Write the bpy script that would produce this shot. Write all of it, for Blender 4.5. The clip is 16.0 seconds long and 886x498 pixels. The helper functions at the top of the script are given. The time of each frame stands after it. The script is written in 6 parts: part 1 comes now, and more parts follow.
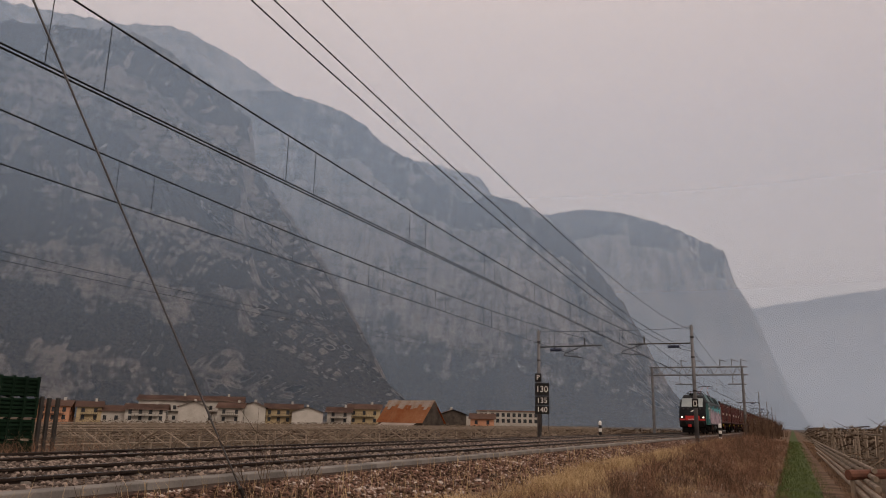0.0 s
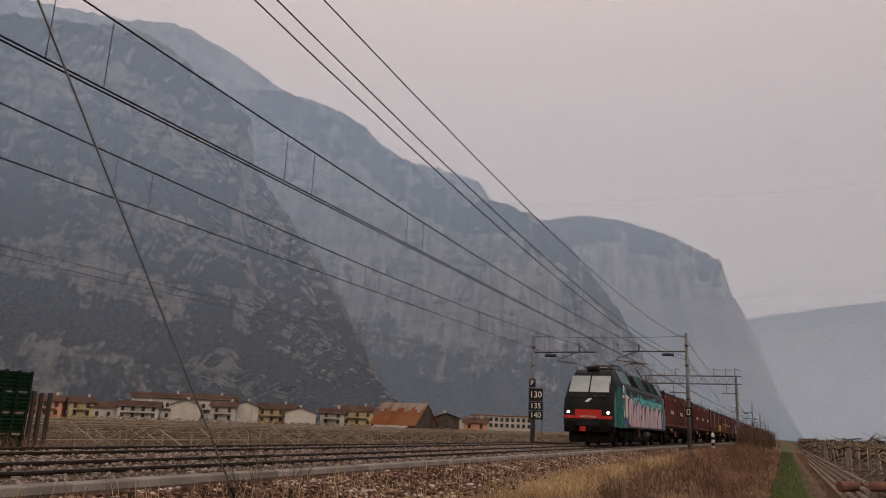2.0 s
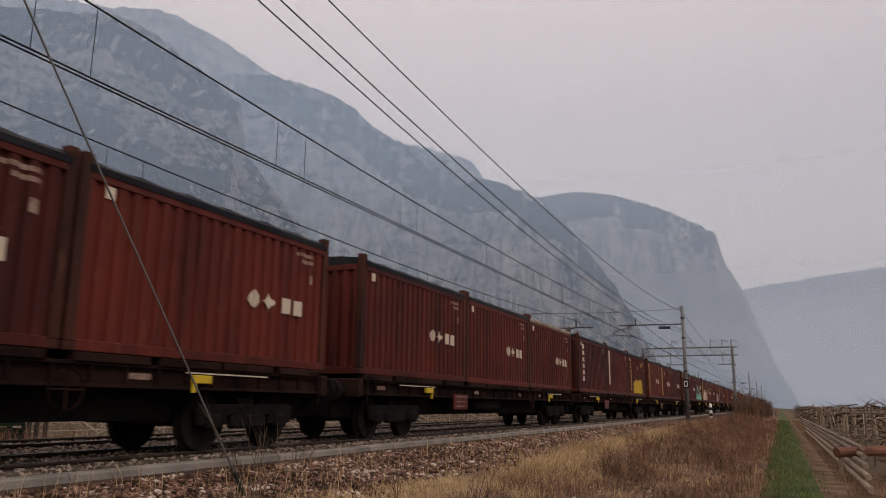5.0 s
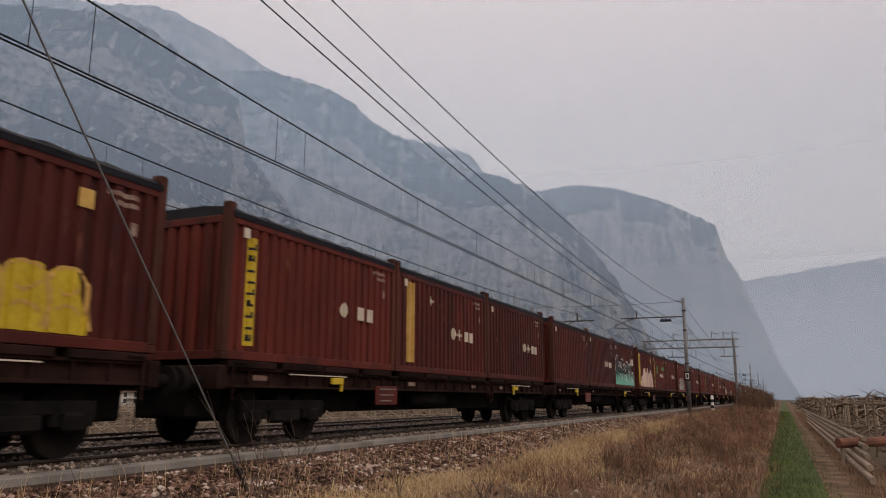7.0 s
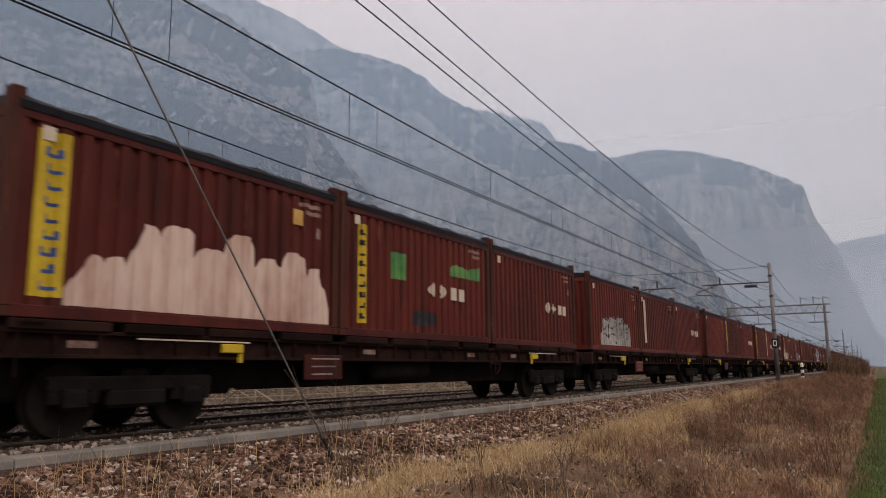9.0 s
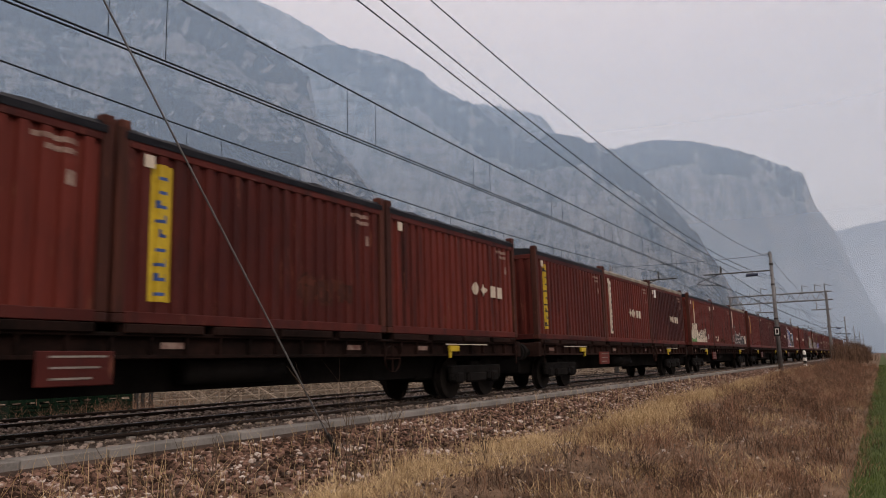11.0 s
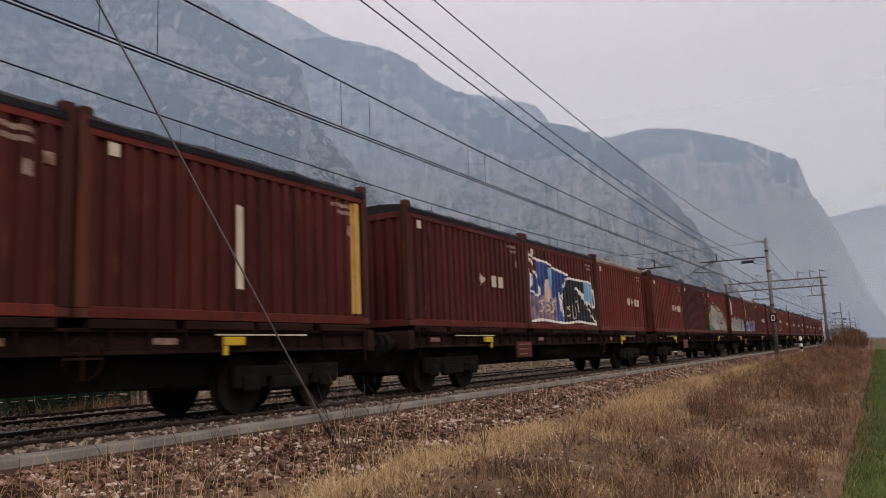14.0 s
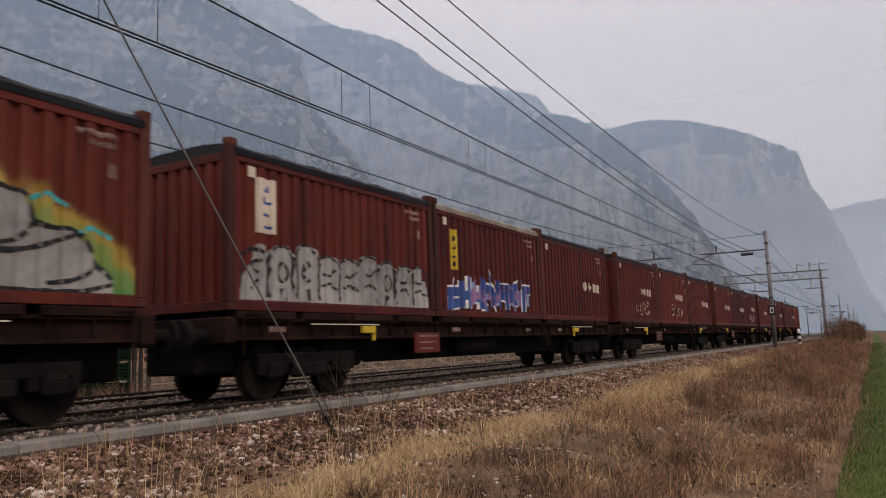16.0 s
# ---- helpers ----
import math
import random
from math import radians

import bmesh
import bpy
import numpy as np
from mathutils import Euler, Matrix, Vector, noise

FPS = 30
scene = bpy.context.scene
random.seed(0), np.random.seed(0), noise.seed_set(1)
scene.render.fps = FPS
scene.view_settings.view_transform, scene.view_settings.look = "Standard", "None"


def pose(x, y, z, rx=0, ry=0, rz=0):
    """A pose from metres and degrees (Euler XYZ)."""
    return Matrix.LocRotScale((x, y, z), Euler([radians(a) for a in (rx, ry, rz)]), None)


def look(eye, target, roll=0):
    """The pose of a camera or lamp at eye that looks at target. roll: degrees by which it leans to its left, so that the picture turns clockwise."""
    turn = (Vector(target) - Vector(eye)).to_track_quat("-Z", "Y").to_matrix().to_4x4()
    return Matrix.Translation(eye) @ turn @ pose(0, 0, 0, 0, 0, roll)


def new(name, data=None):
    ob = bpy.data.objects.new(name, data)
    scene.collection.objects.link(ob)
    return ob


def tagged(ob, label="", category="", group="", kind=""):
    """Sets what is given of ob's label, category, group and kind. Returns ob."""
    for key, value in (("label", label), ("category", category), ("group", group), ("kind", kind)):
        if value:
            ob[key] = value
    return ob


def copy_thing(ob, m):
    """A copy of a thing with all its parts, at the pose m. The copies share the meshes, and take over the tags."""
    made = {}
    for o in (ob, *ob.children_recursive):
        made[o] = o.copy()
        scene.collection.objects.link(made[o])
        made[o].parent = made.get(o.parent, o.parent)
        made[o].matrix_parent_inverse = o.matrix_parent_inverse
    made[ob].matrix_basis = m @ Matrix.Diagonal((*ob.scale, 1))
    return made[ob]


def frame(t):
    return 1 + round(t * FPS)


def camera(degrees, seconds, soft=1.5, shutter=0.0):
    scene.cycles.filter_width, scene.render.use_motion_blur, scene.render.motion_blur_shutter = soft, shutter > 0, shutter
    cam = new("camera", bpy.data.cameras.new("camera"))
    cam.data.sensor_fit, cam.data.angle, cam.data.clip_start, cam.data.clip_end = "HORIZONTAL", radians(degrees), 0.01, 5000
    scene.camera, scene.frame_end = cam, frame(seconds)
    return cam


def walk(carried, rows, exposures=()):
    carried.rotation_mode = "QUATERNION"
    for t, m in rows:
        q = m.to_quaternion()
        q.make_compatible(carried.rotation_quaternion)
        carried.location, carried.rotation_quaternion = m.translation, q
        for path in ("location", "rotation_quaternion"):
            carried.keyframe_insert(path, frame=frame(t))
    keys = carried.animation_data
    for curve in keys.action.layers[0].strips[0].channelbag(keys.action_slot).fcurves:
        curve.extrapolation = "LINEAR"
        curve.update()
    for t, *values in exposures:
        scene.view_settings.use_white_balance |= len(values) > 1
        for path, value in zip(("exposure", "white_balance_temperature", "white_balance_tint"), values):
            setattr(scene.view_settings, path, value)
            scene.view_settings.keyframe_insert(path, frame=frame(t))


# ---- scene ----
cam = camera(61.67, 16.0, soft=1.0, shutter=0.1)
PATH = [
    (0.0, pose(9.552, 0, 0.785, 103.08, -1.18, 24.59)),
    (0.5, pose(9.552, 0, 0.785, 103.26, -1.48, 24.53)),
    (1.0, pose(9.552, 0, 0.785, 103.42, -2.19, 24.28)),
    (1.5, pose(9.552, 0, 0.785, 103.51, -2.49, 24.11)),
    (2.0, pose(9.552, 0, 0.785, 103.34, -2.36, 24.07)),
    (2.5, pose(9.552, 0, 0.785, 102.99, -2.35, 23.96)),
    (3.0, pose(9.552, 0, 0.785, 102.63, -2.23, 23.90)),
    (3.5, pose(9.552, 0, 0.785, 102.19, -1.81, 23.93)),
    (4.0, pose(9.552, 0, 0.785, 102.08, -1.09, 23.95)),
    (6.5, pose(9.552, 0, 0.785, 101.42, -0.26, 24.13)),
    (7.0, pose(9.552, 0, 0.785, 101.39, -0.10, 24.20)),
    (7.5, pose(9.552, 0, 0.785, 101.33, -0.08, 24.62)),
    (8.0, pose(9.552, 0, 0.785, 100.92, 0.22, 27.34)),
    (8.5, pose(9.552, 0, 0.785, 99.97, 0.36, 29.24)),
    (9.0, pose(9.552, 0, 0.785, 99.25, 0.54, 30.17)),
    (11.5, pose(9.552, 0, 0.785, 98.67, 1.66, 30.37)),
    (12.0, pose(9.552, 0, 0.785, 98.45, 1.71, 30.45)),
    (12.5, pose(9.552, 0, 0.785, 98.43, 1.77, 30.48)),
    (13.0, pose(9.552, 0, 0.785, 98.52, 1.66, 30.38)),
    (13.5, pose(9.552, 0, 0.785, 98.63, 1.65, 30.26)),
    (14.0, pose(9.552, 0, 0.785, 98.15, 2.42, 30.21)),
    (14.5, pose(9.552, 0, 0.785, 97.78, 2.83, 30.18)),
    (15.0, pose(9.552, 0, 0.785, 97.63, 2.84, 30.16)),
    (15.5, pose(9.552, 0, 0.785, 97.34, 2.57, 30.05)),
    (16.0, pose(9.552, 0, 0.785, 97.38, 2.02, 30.13)),
]
EXPOSURE = [(0.0, -0.12, 7080, 14), (3.0, -0.06, 7020, 13), (4.5, 0.04, 6820, 12), (7.0, 0.1, 6640, 10), (9.0, 0.19, 6600, 11), (12.0, 0.25, 6520, 11), (16.0, 0.28, 6520, 11)]
walk(cam, PATH, EXPOSURE)


# ---- world and sun ----
def build_world():
    w = bpy.data.worlds.new("smoky_overcast_sky")
    scene.world = w
    w.use_nodes = True
    nt = w.node_tree
    nt.nodes.clear()
    out = nt.nodes.new("ShaderNodeOutputWorld")
    sky = nt.nodes.new("ShaderNodeTexSky")
    sky.sky_type, sky.sun_disc = "NISHITA", False
    sky.sun_elevation, sky.sun_rotation = radians(41), radians(122)
    sky.dust_density = 6.0
    b1 = nt.nodes.new("ShaderNodeBackground")
    b1.inputs["Strength"].default_value = 0.06
    nt.links.new(sky.outputs[0], b1.inputs["Color"])
    # smoke-laden overcast: grey at the horizon, faintly pink higher up
    tc = nt.nodes.new("ShaderNodeTexCoord")
    sep = nt.nodes.new("ShaderNodeSeparateXYZ")
    nt.links.new(tc.outputs["Generated"], sep.inputs[0])
    ramp = nt.nodes.new("ShaderNodeValToRGB")
    ramp.color_ramp.interpolation = "B_SPLINE"
    e = ramp.color_ramp.elements
    e[0].position, e[0].color = 0.0, (0.345, 0.345, 0.36, 1)
    e[1].position, e[1].color = 1.0, (0.55, 0.51, 0.50, 1)
    for p, col in ((0.12, (0.455, 0.405, 0.38, 1)), (0.28, (0.575, 0.458, 0.41, 1)), (0.5, (0.63, 0.505, 0.448, 1))):
        k = e.new(p)
        k.color = col
    nt.links.new(sep.outputs["Z"], ramp.inputs[0])
    b2 = nt.nodes.new("ShaderNodeBackground")
    b2.inputs["Strength"].default_value = 1.46
    nt.links.new(ramp.outputs[0], b2.inputs["Color"])
    mix = nt.nodes.new("ShaderNodeMixShader")
    mix.inputs[0].default_value = 0.96
    nt.links.new(b1.outputs[0], mix.inputs[1])
    nt.links.new(b2.outputs[0], mix.inputs[2])
    nt.links.new(mix.outputs[0], out.inputs[0])
    lamp = bpy.data.lights.new("sun", "SUN")
    lamp.energy, lamp.angle, lamp.color = 0.95, radians(25), (1.0, 0.93, 0.86)
    sun = new("sun", lamp)
    sun.matrix_world = look((60, -38, 62), (0, 0, 0))


build_world()


# ---- materials ----
def mat(name, a, b, rough=0.8, metal=0.0, scale=3.0, fine=40.0, bump=0.3, rand=0.0, third=None, island=False, stretch=(1, 1, 1), bdist=0.01, spec=0.25):
    """A surface of two colours mixed by coarse and fine noise, with relief."""
    m = bpy.data.materials.new(name)
    m.use_nodes = True
    nt = m.node_tree
    p = nt.nodes["Principled BSDF"]
    p.inputs["Roughness"].default_value = rough
    p.inputs["Metallic"].default_value = metal
    p.inputs["Specular IOR Level"].default_value = spec
    tc = nt.nodes.new("ShaderNodeTexCoord")
    mp = nt.nodes.new("ShaderNodeMapping")
    mp.inputs["Scale"].default_value = stretch
    nt.links.new(tc.outputs["Object"], mp.inputs[0])
    n1 = nt.nodes.new("ShaderNodeTexNoise")
    n1.inputs["Scale"].default_value, n1.inputs["Detail"].default_value = scale, 6
    n2 = nt.nodes.new("ShaderNodeTexNoise")
    n2.inputs["Scale"].default_value, n2.inputs["Detail"].default_value = fine, 4
    for n in (n1, n2):
        nt.links.new(mp.outputs[0], n.inputs[0])
    add = nt.nodes.new("ShaderNodeMath")
    add.operation = "MULTIPLY_ADD"
    add.inputs[1].default_value = 0.45
    nt.links.new(n2.outputs[0], add.inputs[0])
    sub = nt.nodes.new("ShaderNodeMath")
    sub.operation = "SUBTRACT"
    sub.inputs[1].default_value = 0.22
    nt.links.new(n1.outputs[0], sub.inputs[0])
    nt.links.new(sub.outputs[0], add.inputs[2])
    fac = add.outputs[0]
    if rand or island:
        src = nt.nodes.new("ShaderNodeNewGeometry" if island else "ShaderNodeObjectInfo")
        r = src.outputs["Random Per Island"] if island else src.outputs["Random"]
        ma = nt.nodes.new("ShaderNodeMath")
        ma.operation = "MULTIPLY_ADD"
        ma.inputs[1].default_value = rand
        nt.links.new(r, ma.inputs[0])
        ms = nt.nodes.new("ShaderNodeMath")
        ms.operation = "SUBTRACT"
        ms.inputs[1].default_value = rand / 2
        nt.links.new(fac, ms.inputs[0])
        nt.links.new(ms.outputs[0], ma.inputs[2])
        fac = ma.outputs[0]
    ramp = nt.nodes.new("ShaderNodeValToRGB")
    e = ramp.color_ramp.elements
    e[0].position, e[0].color = 0.28, (*a, 1)
    e[1].position, e[1].color = 0.72, (*b, 1)
    if third:
        k = e.new(0.86)
        k.color = (*third, 1)
    nt.links.new(fac, ramp.inputs[0])
    nt.links.new(ramp.outputs[0], p.inputs["Base Color"])
    if bump:
        bp = nt.nodes.new("ShaderNodeBump")
        bp.inputs["Strength"].default_value, bp.inputs["Distance"].default_value = bump, bdist
        nt.links.new(n2.outputs[0], bp.inputs["Height"])
        nt.links.new(bp.outputs[0], p.inputs["Normal"])
    return m


def glow(name, col, strength):
    m = bpy.data.materials.new(name)
    m.use_nodes = True
    p = m.node_tree.nodes["Principled BSDF"]
    p.inputs["Base Color"].default_value = (*col, 1)
    p.inputs["Emission Color"].default_value = (*col, 1)
    p.inputs["Emission Strength"].default_value = strength
    return m


def cliff_mat(name, rock_a, rock_b, wood_a, wood_b, low, high, size, strata=0.5):
    """Limestone on steep faces, streaked and bedded, with woods on the gentler ledges between them."""
    m = bpy.data.materials.new(name)
    m.use_nodes = True
    nt = m.node_tree
    p = nt.nodes["Principled BSDF"]
    p.inputs["Roughness"].default_value = 0.95
    p.inputs["Specular IOR Level"].default_value = 0.1
    tc = nt.nodes.new("ShaderNodeTexCoord")

    def stretched(scale):
        mp = nt.nodes.new("ShaderNodeMapping")
        mp.inputs["Scale"].default_value = scale
        nt.links.new(tc.outputs["Object"], mp.inputs[0])
        return mp.outputs[0]

    upright, level, plain_ = stretched((1, 1, 0.22)), stretched((0.3, 0.3, 1.6)), tc.outputs["Object"]

    def tex(scale, src, detail=8, rough=0.6, warp=0.0):
        n = nt.nodes.new("ShaderNodeTexNoise")
        n.inputs["Scale"].default_value, n.inputs["Detail"].default_value = scale / size, detail
        n.inputs["Roughness"].default_value, n.inputs["Distortion"].default_value = rough, warp
        nt.links.new(src, n.inputs[0])
        return n.outputs[0]

    def ramp(fac, stops):
        r = nt.nodes.new("ShaderNodeValToRGB")
        e = r.color_ramp.elements
        e[0].position, e[0].color = stops[0][0], (*stops[0][1], 1)
        e[1].position, e[1].color = stops[-1][0], (*stops[-1][1], 1)
        for q, col in stops[1:-1]:
            e.new(q).color = (*col, 1)
        nt.links.new(fac, r.inputs[0])
        return r.outputs[0]

    def calc(op, a, b):
        n = nt.nodes.new("ShaderNodeMath")
        n.operation = op
        for k, v in enumerate((a, b)):
            if isinstance(v, (int, float)):
                n.inputs[k].default_value = v
            else:
                nt.links.new(v, n.inputs[k])
        return n.outputs[0]

    streak, bed = tex(55, upright, 8, 0.62, 0.6), tex(45, level, 8, 0.65, 0.4)
    grain = calc("ADD", calc("MULTIPLY", streak, 0.72 * (1.0 - strata)), calc("MULTIPLY", bed, 0.72 * strata))
    grain = calc("ADD", grain, calc("MULTIPLY", tex(230, plain_, 4, 0.8), 0.28))
    half = tuple(0.55 * a + 0.45 * b for a, b in zip(rock_a, rock_b))
    rock = ramp(grain, ((0.36, rock_a), (0.46, half), (0.6, rock_b)))
    wood = ramp(tex(260, plain_, 5, 0.8), ((0.36, wood_a), (0.5, tuple((a + b) / 2 for a, b in zip(wood_a, wood_b))), (0.66, wood_b)))
    geo = nt.nodes.new("ShaderNodeNewGeometry")
    sep = nt.nodes.new("ShaderNodeSeparateXYZ")
    nt.links.new(geo.outputs["Normal"], sep.inputs[0])
    n0 = calc("MULTIPLY", calc("SUBTRACT", tex(7, plain_, 4, 0.55), 0.5), 0.75)
    n1 = calc("MULTIPLY", calc("SUBTRACT", tex(40, level, 8, 0.66, 0.5), 0.5), 0.8)
    n2 = calc("MULTIPLY", calc("SUBTRACT", tex(130, plain_, 7, 0.78), 0.5), 0.62)
    v = calc("ADD", calc("ADD", calc("ABSOLUTE", sep.outputs["Z"], 0), n0), calc("ADD", n1, n2))
    mr = nt.nodes.new("ShaderNodeMapRange")
    mr.interpolation_type = "SMOOTHSTEP"
    mr.inputs["From Min"].default_value, mr.inputs["From Max"].default_value = low, high
    nt.links.new(v, mr.inputs[0])
    mx = nt.nodes.new("ShaderNodeMix")
    mx.data_type = "RGBA"
    nt.links.new(mr.outputs[0], mx.inputs["Factor"])
    nt.links.new(rock, mx.inputs["A"])
    nt.links.new(wood, mx.inputs["B"])
    nt.links.new(mx.outputs["Result"], p.inputs["Base Color"])
    bp = nt.nodes.new("ShaderNodeBump")
    bp.inputs["Strength"].default_value, bp.inputs["Distance"].default_value = 0.9, size * 0.014
    nt.links.new(calc("ADD", grain, calc("MULTIPLY", tex(260, plain_, 5, 0.8), 0.4)), bp.inputs["Height"])
    nt.links.new(bp.outputs[0], p.inputs["Normal"])
    return m


def painted_steel(name, a, b, rust, dirt, rough=0.6, dents=0.25):
    """Oxide paint: chalky large patches, rain streaks running down, rust spots and grime, other on every box."""
    m = bpy.data.materials.new(name)
    m.use_nodes = True
    nt = m.node_tree
    p = nt.nodes["Principled BSDF"]
    p.inputs["Specular IOR Level"].default_value = 0.15
    tc, oi = nt.nodes.new("ShaderNodeTexCoord"), nt.nodes.new("ShaderNodeObjectInfo")
    shift = nt.nodes.new("ShaderNodeVectorMath")
    shift.operation = "MULTIPLY_ADD"
    shift.inputs[1].default_value = (1, 1, 1)
    sc = nt.nodes.new("ShaderNodeMath")
    sc.operation = "MULTIPLY"
    sc.inputs[1].default_value = 97.0
    nt.links.new(oi.outputs["Random"], sc.inputs[0])
    nt.links.new(tc.outputs["Object"], shift.inputs[0])
    nt.links.new(sc.outputs[0], shift.inputs[2])

    def tex(scale, stretch, detail, rough_=0.6):
        mp = nt.nodes.new("ShaderNodeMapping")
        mp.inputs["Scale"].default_value = stretch
        nt.links.new(shift.outputs[0], mp.inputs[0])
        n = nt.nodes.new("ShaderNodeTexNoise")
        n.inputs["Scale"].default_value, n.inputs["Detail"].default_value, n.inputs["Roughness"].default_value = scale, detail, rough_
        nt.links.new(mp.outputs[0], n.inputs[0])
        return n.outputs[0]

    def span(fac, lo, hi):
        mr = nt.nodes.new("ShaderNodeMapRange")
        mr.inputs["From Min"].default_value, mr.inputs["From Max"].default_value = lo, hi
        nt.links.new(fac, mr.inputs[0])
        return mr.outputs[0]

    def mixed(fac, a_, b_):
        mx = nt.nodes.new("ShaderNodeMix")
        mx.data_type = "RGBA"
        nt.links.new(fac, mx.inputs["Factor"])
        for k, v in (("A", a_), ("B", b_)):
            if isinstance(v, tuple):
                mx.inputs[k].default_value = (*v, 1)
            else:
                nt.links.new(v, mx.inputs[k])
        return mx.outputs["Result"]

    tone = nt.nodes.new("ShaderNodeMath")
    tone.operation = "MULTIPLY_ADD"
    tone.inputs[1].default_value, tone.inputs[2].default_value = 0.7, 0.15
    nt.links.new(oi.outputs["Random"], tone.inputs[0])
    both = nt.nodes.new("ShaderNodeMath")
    both.operation = "ADD"
    nt.links.new(tone.outputs[0], both.inputs[0])
    patchy = nt.nodes.new("ShaderNodeMath")
    patchy.operation = "MULTIPLY_ADD"
    patchy.inputs[1].default_value, patchy.inputs[2].default_value = 1.3, -0.65
    nt.links.new(tex(0.7, (1, 1, 0.6), 5), patchy.inputs[0])
    nt.links.new(patchy.outputs[0], both.inputs[1])
    col = mixed(both.outputs[0], a, b)
    col = mixed(span(tex(2.6, (1, 1, 0.1), 6, 0.7), 0.5, 0.72), col, dirt)
    col = mixed(span(tex(6.5, (1, 1, 0.16), 6, 0.75), 0.6, 0.7), col, rust)
    nt.links.new(col, p.inputs["Base Color"])
    p.inputs["Roughness"].default_value = rough
    bp = nt.nodes.new("ShaderNodeBump")
    bp.inputs["Strength"].default_value, bp.inputs["Distance"].default_value = dents, 0.012
    nt.links.new(tex(5, (1, 1, 0.6), 4), bp.inputs["Height"])
    nt.links.new(bp.outputs[0], p.inputs["Normal"])
    return m


def halo_mat(name, stops, y0, bend, edge):
    """A cloud of spray paint that changes colour outwards and thins out into overspray."""
    m = bpy.data.materials.new(name)
    m.use_nodes = True
    nt = m.node_tree
    p = nt.nodes["Principled BSDF"]
    p.inputs["Roughness"].default_value = 0.55
    tc, sep = nt.nodes.new("ShaderNodeTexCoord"), nt.nodes.new("ShaderNodeSeparateXYZ")
    nt.links.new(tc.outputs["Object"], sep.inputs[0])

    def calc(op, a, b):
        n = nt.nodes.new("ShaderNodeMath")
        n.operation = op
        for k, v in enumerate((a, b)):
            if isinstance(v, (int, float)):
                n.inputs[k].default_value = v
            else:
                nt.links.new(v, n.inputs[k])
        return n.outputs[0]

    n = nt.nodes.new("ShaderNodeTexNoise")
    n.inputs["Scale"].default_value, n.inputs["Detail"].default_value = 2.2, 4
    nt.links.new(tc.outputs["Object"], n.inputs[0])
    dy = calc("SUBTRACT", sep.outputs["Y"], y0)
    v = calc("ADD", calc("ADD", sep.outputs["Z"], calc("MULTIPLY", calc("MULTIPLY", dy, dy), bend)), calc("MULTIPLY", calc("SUBTRACT", n.outputs[0], 0.5), 0.7))
    v = calc("DIVIDE", v, 2.6)
    r = nt.nodes.new("ShaderNodeValToRGB")
    e = r.color_ramp.elements
    e[0].position, e[0].color = stops[0][0], (*stops[0][1], 1)
    e[1].position, e[1].color = stops[-1][0], (*stops[-1][1], 1)
    for q, col in stops[1:-1]:
        e.new(q).color = (*col, 1)
    nt.links.new(v, r.inputs[0])
    nt.links.new(r.outputs[0], p.inputs["Base Color"])
    mr = nt.nodes.new("ShaderNodeMapRange")
    mr.interpolation_type = "SMOOTHSTEP"
    mr.inputs["From Min"].default_value, mr.inputs["From Max"].default_value = edge - 0.09, edge + 0.03
    nt.links.new(v, mr.inputs[0])
    tr, mx, out = nt.nodes.new("ShaderNodeBsdfTransparent"), nt.nodes.new("ShaderNodeMixShader"), nt.nodes["Material Output"]
    nt.links.new(mr.outputs[0], mx.inputs[0])
    nt.links.new(p.outputs[0], mx.inputs[1])
    nt.links.new(tr.outputs[0], mx.inputs[2])
    nt.links.new(mx.outputs[0], out.inputs[0])
    return m


def stripe_mat(name, stops, scale=4.2):
    """Spray paint in upright stripes of several colours."""
    m = bpy.data.materials.new(name)
    m.use_nodes = True
    nt = m.node_tree
    p = nt.nodes["Principled BSDF"]
    p.inputs["Roughness"].default_value = 0.5
    tc = nt.nodes.new("ShaderNodeTexCoord")
    mp = nt.nodes.new("ShaderNodeMapping")
    mp.inputs["Scale"].default_value = (0, 1, 0.03)
    nt.links.new(tc.outputs["Object"], mp.inputs[0])
    n = nt.nodes.new("ShaderNodeTexNoise")
    n.inputs["Scale"].default_value, n.inputs["Detail"].default_value = scale, 5
    nt.links.new(mp.outputs[0], n.inputs[0])
    r = nt.nodes.new("ShaderNodeValToRGB")
    e = r.color_ramp.elements
    e[0].position, e[0].color = stops[0][0], (*stops[0][1], 1)
    e[1].position, e[1].color = stops[-1][0], (*stops[-1][1], 1)
    for q, col in stops[1:-1]:
        e.new(q).color = (*col, 1)
    nt.links.new(n.outputs[0], r.inputs[0])
    nt.links.new(r.outputs[0], p.inputs["Base Color"])
    return m


